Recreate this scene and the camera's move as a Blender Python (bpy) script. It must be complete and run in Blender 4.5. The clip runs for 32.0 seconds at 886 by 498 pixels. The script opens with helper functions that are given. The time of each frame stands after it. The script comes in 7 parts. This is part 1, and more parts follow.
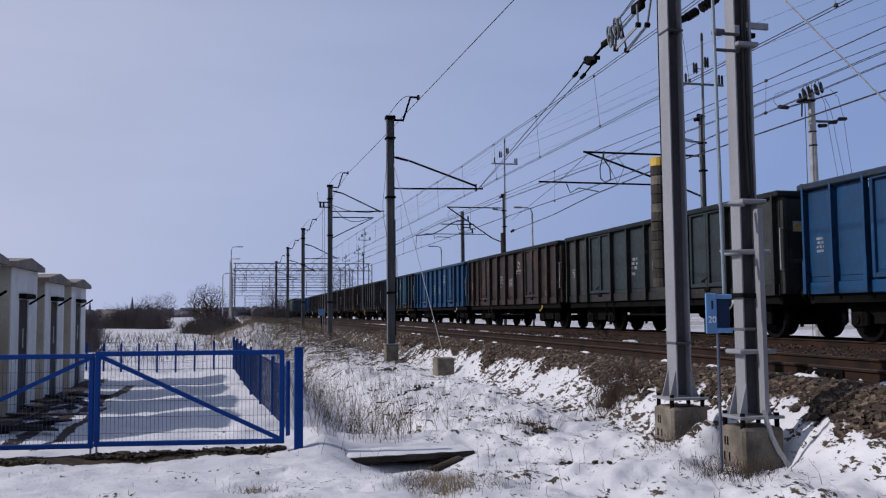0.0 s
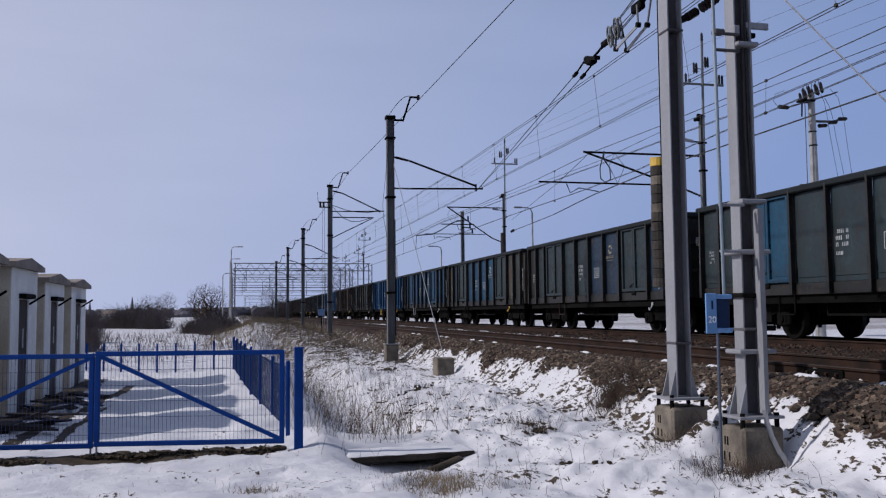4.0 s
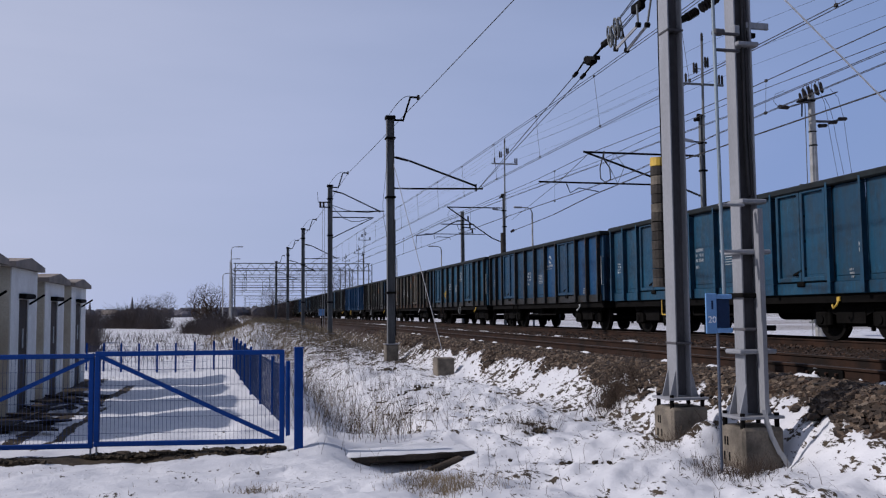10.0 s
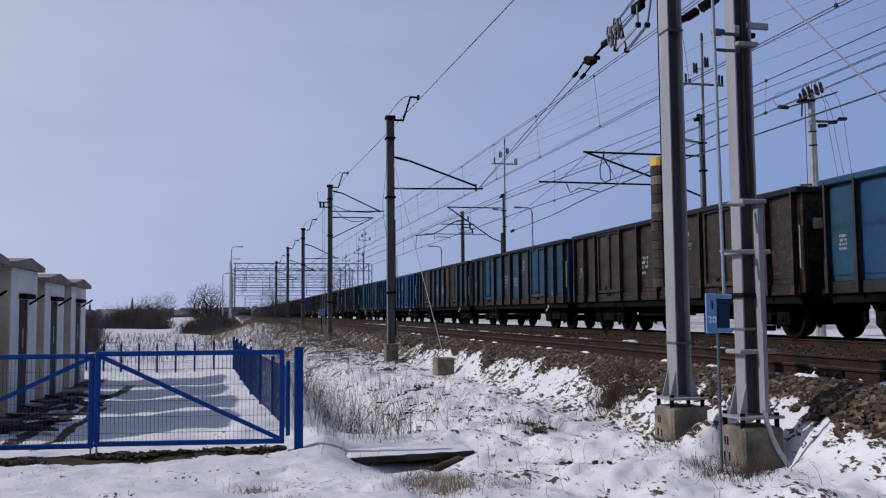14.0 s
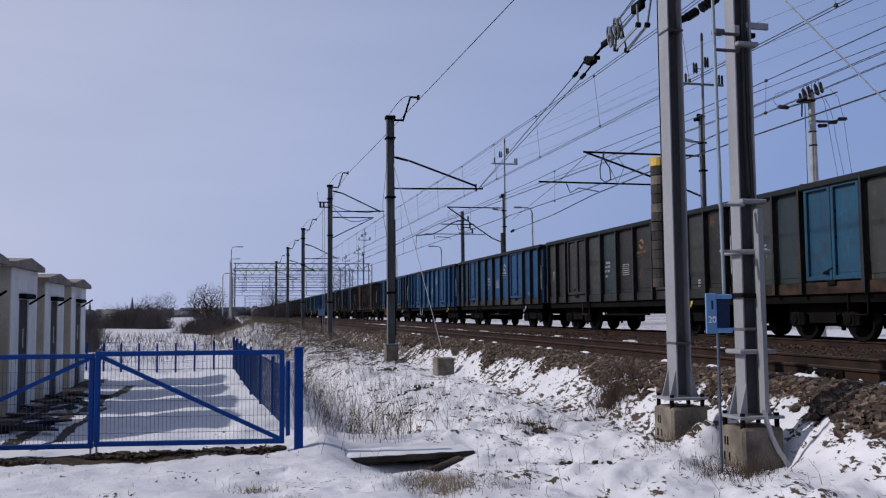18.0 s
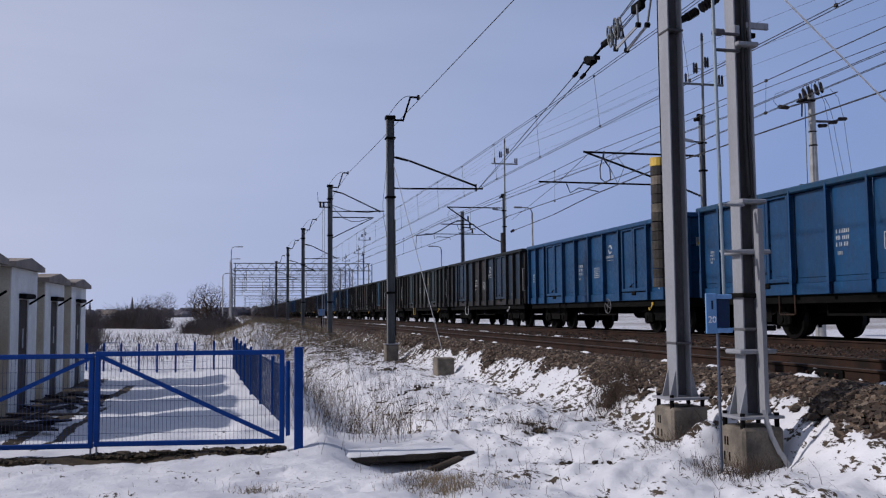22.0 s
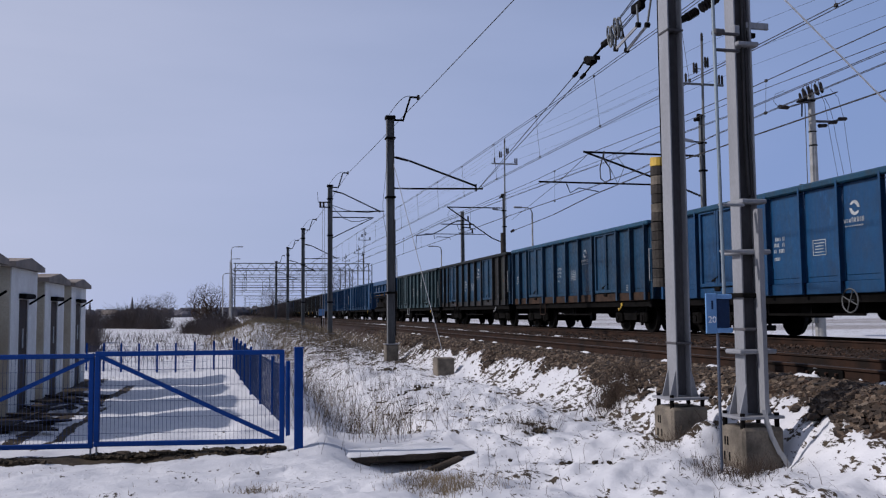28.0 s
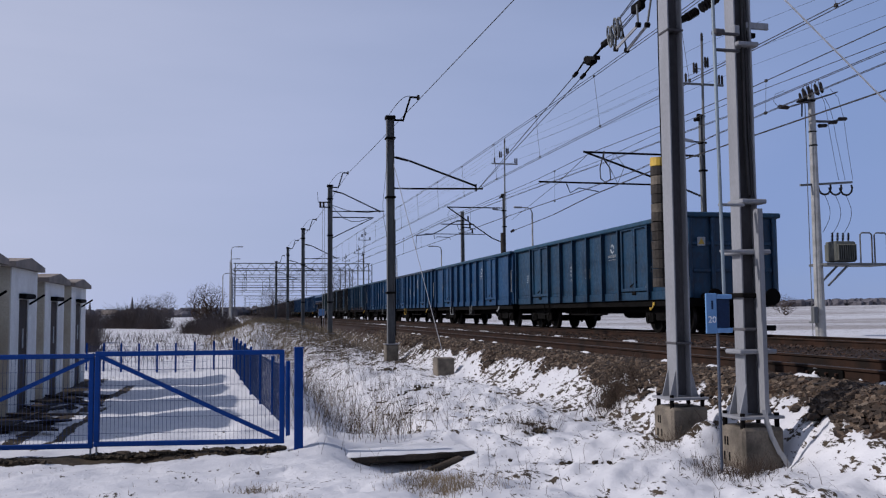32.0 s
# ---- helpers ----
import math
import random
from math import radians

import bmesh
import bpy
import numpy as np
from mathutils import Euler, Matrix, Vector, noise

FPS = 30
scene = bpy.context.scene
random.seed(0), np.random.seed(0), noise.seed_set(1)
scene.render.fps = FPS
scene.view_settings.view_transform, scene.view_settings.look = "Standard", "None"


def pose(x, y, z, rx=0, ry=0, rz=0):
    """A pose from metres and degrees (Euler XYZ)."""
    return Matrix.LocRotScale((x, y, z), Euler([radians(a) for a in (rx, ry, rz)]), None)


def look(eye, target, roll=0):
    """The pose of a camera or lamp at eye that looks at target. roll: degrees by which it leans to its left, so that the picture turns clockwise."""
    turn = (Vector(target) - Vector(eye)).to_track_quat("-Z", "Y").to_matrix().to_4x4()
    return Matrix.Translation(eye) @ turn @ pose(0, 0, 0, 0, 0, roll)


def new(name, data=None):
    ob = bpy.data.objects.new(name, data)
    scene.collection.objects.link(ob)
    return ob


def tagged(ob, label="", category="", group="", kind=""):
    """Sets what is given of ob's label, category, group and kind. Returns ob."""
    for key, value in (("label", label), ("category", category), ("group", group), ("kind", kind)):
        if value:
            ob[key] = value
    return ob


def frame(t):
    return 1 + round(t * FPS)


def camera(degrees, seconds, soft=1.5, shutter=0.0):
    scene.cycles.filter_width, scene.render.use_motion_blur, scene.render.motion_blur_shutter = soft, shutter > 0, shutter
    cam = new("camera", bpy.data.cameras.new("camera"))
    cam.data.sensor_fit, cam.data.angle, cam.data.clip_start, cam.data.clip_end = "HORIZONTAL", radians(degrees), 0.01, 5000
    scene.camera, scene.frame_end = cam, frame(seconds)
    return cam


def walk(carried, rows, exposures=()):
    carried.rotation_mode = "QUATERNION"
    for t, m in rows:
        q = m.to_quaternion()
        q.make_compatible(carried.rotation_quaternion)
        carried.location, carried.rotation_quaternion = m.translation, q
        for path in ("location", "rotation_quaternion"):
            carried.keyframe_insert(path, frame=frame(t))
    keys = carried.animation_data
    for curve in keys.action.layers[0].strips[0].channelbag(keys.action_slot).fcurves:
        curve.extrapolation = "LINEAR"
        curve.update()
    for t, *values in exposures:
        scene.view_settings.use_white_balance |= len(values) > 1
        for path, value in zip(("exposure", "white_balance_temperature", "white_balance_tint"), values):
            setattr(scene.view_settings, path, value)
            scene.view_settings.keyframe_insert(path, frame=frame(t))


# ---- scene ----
cam = camera(52.9, 32.0, soft=1.2)
EYE = (0.0, 0.0, 0.676)
YAW, PITCH = radians(13.31), radians(4.075)
AIM = (math.sin(YAW) * math.cos(PITCH), math.cos(YAW) * math.cos(PITCH), EYE[2] + math.sin(PITCH))
CAM_POSE = look(EYE, AIM, -0.5)
walk(cam, [(0.0, CAM_POSE), (32.0, CAM_POSE)], [(0.0, -0.3, 6100, 15), (32.0, -0.3, 6100, 15)])

# ---- world, sun, exposure ----
SUN_EL, SUN_AZ = radians(35), radians(-84)   # azimuth from +Y towards +X
world = bpy.data.worlds.new("sky")
scene.world = world
world.use_nodes = True
wn, wl = world.node_tree.nodes, world.node_tree.links
sky = wn.new("ShaderNodeTexSky")
sky.sky_type = "NISHITA"
sky.sun_disc = False
sky.sun_elevation, sky.sun_rotation = SUN_EL, SUN_AZ
sky.air_density, sky.dust_density, sky.ozone_density = 1.0, 0.4, 3.0
wn["Background"].inputs["Strength"].default_value = 0.086
# a thin high veil of cloud over the blue
veil = wn.new("ShaderNodeMix")
veil.data_type = "RGBA"
tone = wn.new("ShaderNodeMix")   # lavender towards the sun, blue away from it
tone.data_type = "RGBA"
tone.inputs[6].default_value, tone.inputs[7].default_value = (3.5, 4.78, 8.05, 1), (7.55, 8.0, 9.7, 1)
wl.new(tone.outputs[2], veil.inputs[7])
cloud, stretch, where = wn.new("ShaderNodeTexNoise"), wn.new("ShaderNodeMapping"), wn.new("ShaderNodeTexCoord")
stretch.inputs["Scale"].default_value = (1.0, 1.6, 5.0)
stretch.inputs["Rotation"].default_value = (0.2, 0.15, 0.3)
cloud.inputs["Scale"].default_value, cloud.inputs["Detail"].default_value = 1.6, 5.0
thin = wn.new("ShaderNodeMapRange")
thin.inputs["From Min"].default_value, thin.inputs["From Max"].default_value = 0.3, 0.75
thin.inputs["To Min"].default_value, thin.inputs["To Max"].default_value = 0.76, 0.98
wl.new(where.outputs["Generated"], stretch.inputs["Vector"])
wl.new(stretch.outputs[0], cloud.inputs["Vector"])
wl.new(cloud.outputs["Fac"], thin.inputs["Value"])
# the veil scatters forward: it is brightest towards the sun
facing, glow = wn.new("ShaderNodeVectorMath"), wn.new("ShaderNodeMapRange")
facing.operation = "DOT_PRODUCT"
facing.inputs[1].default_value = (math.sin(SUN_AZ) * math.cos(SUN_EL), math.cos(SUN_AZ) * math.cos(SUN_EL), math.sin(SUN_EL))
glow.inputs["From Min"].default_value, glow.inputs["From Max"].default_value = -0.3, 0.42
glow.inputs["To Min"].default_value, glow.inputs["To Max"].default_value = 0.0, 1.0
wl.new(where.outputs["Generated"], facing.inputs[0])
wl.new(facing.outputs["Value"], glow.inputs["Value"])
wl.new(glow.outputs[0], tone.inputs[0])
# and thins out towards the zenith
split, lift, low = wn.new("ShaderNodeSeparateXYZ"), wn.new("ShaderNodeMapRange"), wn.new("ShaderNodeMath")
low.operation = "MULTIPLY"
lift.interpolation_type = "SMOOTHSTEP"
lift.inputs["From Min"].default_value, lift.inputs["From Max"].default_value = 0.0, 0.8
lift.inputs["To Min"].default_value, lift.inputs["To Max"].default_value = 1.1, 0.5
wl.new(where.outputs["Generated"], split.inputs[0])
wl.new(split.outputs["Z"], lift.inputs["Value"])
wl.new(thin.outputs[0], low.inputs[0])
wl.new(lift.outputs[0], low.inputs[1])
wl.new(low.outputs[0], veil.inputs[0])
wl.new(sky.outputs[0], veil.inputs[6])
wl.new(veil.outputs[2], wn["Background"].inputs["Color"])
sun_data = bpy.data.lights.new("sun", "SUN")
sun_data.energy, sun_data.angle, sun_data.color = 4.4, radians(1.0), (1.0, 0.93, 0.84)
sun = new("sun", sun_data)
to_sun = Vector((math.sin(SUN_AZ) * math.cos(SUN_EL), math.cos(SUN_AZ) * math.cos(SUN_EL), math.sin(SUN_EL)))
sun.matrix_world = look(to_sun * 50, (0, 0, 0))

# ---- materials ----


def material(name, rough=0.7, metal=0.0):
    m = bpy.data.materials.new(name)
    m.use_nodes = True
    b = m.node_tree.nodes["Principled BSDF"]
    b.inputs["Roughness"].default_value, b.inputs["Metallic"].default_value = rough, metal
    return m, m.node_tree.nodes, m.node_tree.links, b


def coords(nodes, links, space="Object", scale=(1, 1, 1), shift=True):
    tc, mp = nodes.new("ShaderNodeTexCoord"), nodes.new("ShaderNodeMapping")
    mp.inputs["Scale"].default_value = scale
    links.new(tc.outputs[space], mp.inputs["Vector"])
    if shift:
        oi, mu = nodes.new("ShaderNodeObjectInfo"), nodes.new("ShaderNodeMath")
        mu.operation = "MULTIPLY"
        mu.inputs[1].default_value = 53.0
        links.new(oi.outputs["Random"], mu.inputs[0])
        links.new(mu.outputs[0], mp.inputs["Location"])
    return mp.outputs[0]


def noise_tex(nodes, links, vec, scale, detail=5.0, rough=0.6):
    n = nodes.new("ShaderNodeTexNoise")
    n.inputs["Scale"].default_value, n.inputs["Detail"].default_value, n.inputs["Roughness"].default_value = scale, detail, rough
    links.new(vec, n.inputs["Vector"])
    return n.outputs["Fac"]


def ramp(nodes, links, fac, stops):
    r = nodes.new("ShaderNodeValToRGB")
    els = r.color_ramp.elements
    while len(els) < len(stops):
        els.new(0.5)
    for e, (p, c) in zip(els, stops):
        e.position = p
        e.color = (*c, 1) if len(c) == 3 else c
    links.new(fac, r.inputs[0])
    return r.outputs[0]


def mix(nodes, links, fac, a, b, blend="MIX"):
    n = nodes.new("ShaderNodeMix")
    n.data_type, n.blend_type = "RGBA", blend
    for sock, v in ((n.inputs[0], fac), (n.inputs[6], a), (n.inputs[7], b)):
        if isinstance(v, (int, float)):
            sock.default_value = v
        elif isinstance(v, tuple):
            sock.default_value = (*v, 1)
        else:
            links.new(v, sock)
    return n.outputs[2]


def bump(nodes, links, bsdf, height, strength, dist=0.02):
    n = nodes.new("ShaderNodeBump")
    n.inputs["Strength"].default_value, n.inputs["Distance"].default_value = strength, dist
    links.new(height, n.inputs["Height"])
    links.new(n.outputs[0], bsdf.inputs["Normal"])


def mottled(name, base, dark, scale=3.0, rough=0.75, metal=0.0, grain=40.0, relief=0.25, stretch=(1, 1, 1)):
    """A surface of two tones at two scales with fine relief."""
    m, n, l, b = material(name, rough, metal)
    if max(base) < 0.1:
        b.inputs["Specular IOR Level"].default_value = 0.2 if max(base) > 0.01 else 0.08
    v = coords(n, l, scale=stretch)
    f1, f2 = noise_tex(n, l, v, scale), noise_tex(n, l, v, grain, 3)
    c = ramp(n, l, f1, [(0.35, dark), (0.62, base)])
    c = mix(n, l, ramp(n, l, f2, [(0.35, (0.0,) * 3), (0.7, (0.45,) * 3)]), c, tuple(x * 0.7 for x in dark))
    l.new(c, b.inputs["Base Color"])
    bump(n, l, b, f2, relief, 0.01)
    return m


def paint(name, base, fade, rust=0.45, rust_col=(0.075, 0.034, 0.019), rough=0.46, dirt=0.6):
    """Weathered wagon paint: faded coat, streaks running down, rust and chips."""
    m, n, l, b = material(name, rough)
    b.inputs["Specular IOR Level"].default_value = 0.35
    v = coords(n, l)
    big = noise_tex(n, l, v, 0.9, 6, 0.65)
    c = ramp(n, l, big, [(0.3, base), (0.7, fade)])
    soot = noise_tex(n, l, v, 2.3, 7, 0.72)
    c = mix(n, l, ramp(n, l, soot, [(0.5, (0,) * 3), (0.68, (dirt * 0.85,) * 3)]), c, (0.012, 0.011, 0.011))
    vs = coords(n, l, scale=(3.0, 3.0, 0.25))
    streak = noise_tex(n, l, vs, 3.0, 5, 0.7)
    c = mix(n, l, ramp(n, l, streak, [(0.42, (0,) * 3), (0.72, (dirt,) * 3)]), c, (0.02, 0.018, 0.017))
    scuff = noise_tex(n, l, coords(n, l, scale=(1.6, 1.6, 0.8)), 2.6, 10, 0.8)
    c = mix(n, l, ramp(n, l, scuff, [(0.56, (0,) * 3), (0.64, (0.5,) * 3)]), c, tuple(x * 1.5 + 0.012 for x in fade))
    fine = noise_tex(n, l, v, 7.0, 8, 0.75)
    c = mix(n, l, ramp(n, l, fine, [(1 - rust, (0,) * 3), (1.06 - rust, (0.9,) * 3)]), c, rust_col)
    patch = noise_tex(n, l, v, 1.9, 9, 0.8)
    c = mix(n, l, ramp(n, l, patch, [(1.02 - rust, (0,) * 3), (1.05 - rust, (0.85,) * 3)]), c, rust_col)
    oi = n.new("ShaderNodeObjectInfo")
    hs = n.new("ShaderNodeHueSaturation")
    val = n.new("ShaderNodeMapRange")
    val.inputs["To Min"].default_value, val.inputs["To Max"].default_value = 0.88, 1.1
    l.new(oi.outputs["Random"], val.inputs["Value"])
    l.new(val.outputs[0], hs.inputs["Value"])
    l.new(c, hs.inputs["Color"])
    l.new(hs.outputs[0], b.inputs["Base Color"])
    l.new(ramp(n, l, fine, [(0.3, (rough - 0.12,) * 3), (0.7, (rough + 0.25,) * 3)]), b.inputs["Roughness"])
    bump(n, l, b, fine, 0.2, 0.01)
    return m


M = {}
M["blue_bright"] = paint("bright blue wagon paint", (0.001037, 0.03245, 0.0971), (0.001728, 0.0459, 0.1217), 0.27, dirt=0.35)
M["blue"] = paint("blue wagon paint", (0.001037, 0.02613, 0.06494), (0.002419, 0.04036, 0.08811), 0.33)
M["blue_teal"] = paint("faded teal blue wagon paint", (0.001382, 0.03403, 0.07464), (0.002765, 0.05302, 0.1016), 0.33)
M["blue_dull"] = paint("dull blue wagon paint", (0.003456, 0.01655, 0.04001), (0.007344, 0.02878, 0.05848), 0.4, dirt=0.8)
M["teal"] = paint("grey teal wagon paint", (0.00765, 0.01776, 0.02295), (0.0153, 0.03024, 0.0357), 0.36, dirt=0.8)
M["teal_light"] = paint("pale teal wagon paint", (0.0132, 0.0352, 0.04488), (0.024, 0.0544, 0.06596), 0.34)
RUST = (0.085, 0.034, 0.015)
M["grey"] = paint("grey green wagon paint", (0.013, 0.0165, 0.0155), (0.034, 0.041, 0.037), 0.4, RUST, dirt=0.8)
M["beige"] = paint("rusty beige grey wagon paint", (0.026, 0.0265, 0.02), (0.058, 0.056, 0.042), 0.45, RUST, dirt=0.8)
M["dark"] = paint("dark grey wagon paint", (0.0054, 0.006563, 0.006885), (0.01188, 0.01365, 0.01326), 0.42, dirt=0.8)
M["brown"] = paint("dark brown wagon paint", (0.00594, 0.004463, 0.003825), (0.01188, 0.008925, 0.00714), 0.46, (0.07, 0.028, 0.014), dirt=0.8)
M["rust"] = mottled("rusty steel", (0.05, 0.028, 0.018), (0.014, 0.01, 0.008), 2.5, 0.85, 0.0, 30)
# Near-black steel for running gear and small fittings.
M["under"] = mottled("near-black steel", (0.006, 0.0053, 0.005), (0.0025, 0.0023, 0.0021), 3.0, 0.85)
M["rust_paint"] = mottled("rust-stained lettering paint", (0.26, 0.13, 0.055), (0.10, 0.05, 0.026), 7.0, 0.8)
M["cream"] = mottled("faded cream lettering paint", (0.30, 0.27, 0.19), (0.12, 0.11, 0.08), 7.0, 0.8)
M["board"] = mottled("weathered board", (0.15, 0.085, 0.045), (0.07, 0.042, 0.025), 2.0, 0.85)
M["tread"] = mottled("worn wheel steel", (0.05, 0.045, 0.04), (0.02, 0.018, 0.016), 4, 0.5, 0.5)
M["chord_dark"] = mottled("dark rail paint", (0.012, 0.017, 0.02), (0.006, 0.008, 0.009), 2.0, 0.7)
M["white"] = mottled("white marking paint", (0.42, 0.44, 0.45), (0.2, 0.21, 0.22), 6.0, 0.7)
M["sign_white"] = mottled("clean white sign paint", (0.8, 0.8, 0.8), (0.7, 0.7, 0.7), 6.0, 0.6)
M["yellow"] = mottled("yellow paint", (0.55, 0.36, 0.04), (0.38, 0.24, 0.03), 5.0, 0.6)
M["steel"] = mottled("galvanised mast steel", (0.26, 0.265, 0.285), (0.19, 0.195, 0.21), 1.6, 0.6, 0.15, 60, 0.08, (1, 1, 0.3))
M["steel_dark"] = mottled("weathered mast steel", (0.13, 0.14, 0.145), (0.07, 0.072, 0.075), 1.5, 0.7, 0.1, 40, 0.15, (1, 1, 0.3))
# Dark tone puts recess shade into the mast webs; some fittings share it.
M["web"] = mottled("dark fitting and shaded web steel", (0.08, 0.078, 0.085), (0.042, 0.04, 0.043), 1.5, 0.75, 0.0, 40, 0.15, (1, 1, 0.3))
M["wire"] = mottled("dark wire", (0.05, 0.045, 0.045), (0.03, 0.03, 0.03), 4, 0.6, 0.3)
M["insulator"] = mottled("brown glazed insulator", (0.018, 0.012, 0.011), (0.009, 0.007, 0.0065), 4, 0.6)
M["concrete"] = mottled("stained concrete", (0.19, 0.16, 0.125), (0.065, 0.055, 0.043), 2.6, 0.9, 0.0, 45, 0.4)
M["concrete_pole"] = mottled("pale concrete pole", (0.33, 0.33, 0.325), (0.22, 0.22, 0.215), 2.2, 0.85, 0.0, 40, 0.25)
M["blue_gate"] = mottled("blue gate paint", (0.001, 0.037, 0.2), (0.0009, 0.03, 0.16), 3.0, 0.62, 0.0, 50, 0.05)
M["blue_gate"].node_tree.nodes["Principled BSDF"].inputs["Specular IOR Level"].default_value = 0.15
M["mesh_wire"] = mottled("blue mesh wire", (0.006, 0.032, 0.13), (0.004, 0.024, 0.09), 3.0, 0.5)
M["box_blue"] = mottled("light blue sign paint", (0.13, 0.27, 0.5), (0.10, 0.22, 0.42), 3.0, 0.5, 0.0, 50, 0.05)
M["box_dark"] = mottled("dark blue box steel", (0.012, 0.03, 0.08), (0.008, 0.02, 0.055), 3.0, 0.5)
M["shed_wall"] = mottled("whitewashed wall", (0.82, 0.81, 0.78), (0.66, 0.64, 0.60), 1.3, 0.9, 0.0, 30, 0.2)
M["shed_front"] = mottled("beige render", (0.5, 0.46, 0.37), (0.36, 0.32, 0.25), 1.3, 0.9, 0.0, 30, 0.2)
M["shed_door"] = mottled("dark brown door", (0.05, 0.035, 0.03), (0.03, 0.022, 0.02), 2.0, 0.7)
M["shed_roof"] = mottled("brown roof sheet", (0.26, 0.215, 0.18), (0.15, 0.125, 0.105), 1.5, 0.85)
M["timber"] = mottled("creosoted timber", (0.03, 0.023, 0.019), (0.012, 0.0095, 0.008), 2.0, 0.9, 0.0, 30, 0.4, (1, 1, 4))
M["rail_rust"] = mottled("rusty rail side", (0.032, 0.0145, 0.008), (0.009, 0.0053, 0.0036), 2.0, 0.85, 0.0, 40, 0.2)
M["rail_top"] = mottled("dull rail head", (0.055, 0.04, 0.031), (0.03, 0.021, 0.016), 2.0, 0.6, 0.2)
def stone_material(name, dim):
    m, n, l, b = material(name, 0.95)
    geo, oi, add = n.new("ShaderNodeNewGeometry"), n.new("ShaderNodeObjectInfo"), n.new("ShaderNodeMath")
    frac = n.new("ShaderNodeMath")
    frac.operation = "FRACT"
    l.new(geo.outputs["Random Per Island"], add.inputs[0])
    l.new(oi.outputs["Random"], add.inputs[1])
    l.new(add.outputs[0], frac.inputs[0])
    tone = ramp(n, l, frac.outputs[0], [(p, tuple(q * d for q, d in zip(c, dim))) for p, c in ((0.0, (0.02, 0.014, 0.01)), (0.45, (0.075, 0.05, 0.034)), (0.8, (0.17, 0.12, 0.082)), (1.0, (0.34, 0.28, 0.22)))])
    grain = noise_tex(n, l, coords(n, l, shift=False), 30.0, 4)
    l.new(mix(n, l, ramp(n, l, grain, [(0.35, (0,) * 3), (0.7, (0.6,) * 3)]), tone, (0.03, 0.024, 0.02)), b.inputs["Base Color"])
    bump(n, l, b, grain, 0.5, 0.01)
    return m


M["stone"] = stone_material("ballast stone", (0.62, 0.59, 0.56))
M["stone_rusty"] = stone_material("rust-stained ballast", (0.24, 0.14, 0.09))
M["twig"] = mottled("dry twig", (0.085, 0.06, 0.045), (0.035, 0.026, 0.02), 3.0, 0.95)
M["straw"] = mottled("dry straw grass", (0.27, 0.205, 0.12), (0.12, 0.088, 0.054), 3.0, 0.95)
# Scrub brown, greyed and lightened to carry the haze of distance.
M["scrub"] = mottled("haze-tinted brown scrub", (0.14, 0.112, 0.1), (0.075, 0.06, 0.055), 0.4, 0.95)
# Distance haze is put into this pale violet wood colour.
M["far_wood"] = mottled("far wood with haze tint", (0.115, 0.108, 0.125), (0.075, 0.072, 0.085), 0.05, 0.95)
M["clod"] = mottled("wet earth clod", (0.06, 0.046, 0.03), (0.02, 0.016, 0.012), 4.0, 0.95)
M["snow_clump"] = mottled("snow", (0.6, 0.602, 0.62), (0.5, 0.505, 0.53), 3.0, 0.85)
M["weights"] = mottled("dirty cast weights", (0.055, 0.048, 0.042), (0.018, 0.016, 0.015), 3.0, 0.9, 0.0, 30, 0.4)
M["trafo"] = mottled("grey green transformer paint", (0.11, 0.115, 0.10), (0.06, 0.063, 0.055), 2.0, 0.7)
M["concrete_dark"] = mottled("wet dark concrete", (0.06, 0.048, 0.038), (0.02, 0.016, 0.013), 3.0, 0.85, 0.0, 35, 0.5)
M["rod_steel"] = mottled("bluish rod steel", (0.20, 0.25, 0.29), (0.13, 0.16, 0.19), 2.0, 0.5, 0.3)
M["box_post"] = mottled("slate blue post paint", (0.05, 0.065, 0.1), (0.03, 0.04, 0.065), 3.0, 0.6)
M["glass_grey"] = mottled("lamp glass", (0.35, 0.38, 0.42), (0.3, 0.32, 0.36), 3.0, 0.25)

# ---- mesh helpers ----


def cuboid(bm, size, at=(0, 0, 0), turn=None, bevel=0.0):
    """A box of that size round at; turn is a matrix."""
    m = Matrix.Translation(at) @ (turn.to_4x4() if turn else Matrix()) @ Matrix.Diagonal((*size, 1))
    vs = bmesh.ops.create_cube(bm, size=1.0, matrix=m)["verts"]
    if bevel:
        es = list({e for v in vs for e in v.link_edges})
        bmesh.ops.bevel(bm, geom=es, offset=bevel, segments=1, affect="EDGES")
    return bm


def rod(bm, a, b, r, r2=None, n=8):
    """A round bar from a to b."""
    a, b = Vector(a), Vector(b)
    d = b - a
    m = Matrix.Translation((a + b) / 2) @ d.to_track_quat("Z", "Y").to_matrix().to_4x4()
    bmesh.ops.create_cone(bm, cap_ends=True, segments=n, radius1=r, radius2=r if r2 is None else r2, depth=d.length, matrix=m)
    return bm


def bar(bm, a, b, w, h):
    """A square bar from a to b, w wide and h high."""
    a, b = Vector(a), Vector(b)
    d = b - a
    q = d.to_track_quat("Y", "Z").to_matrix()
    return cuboid(bm, (w, d.length, h), (a + b) / 2, q)


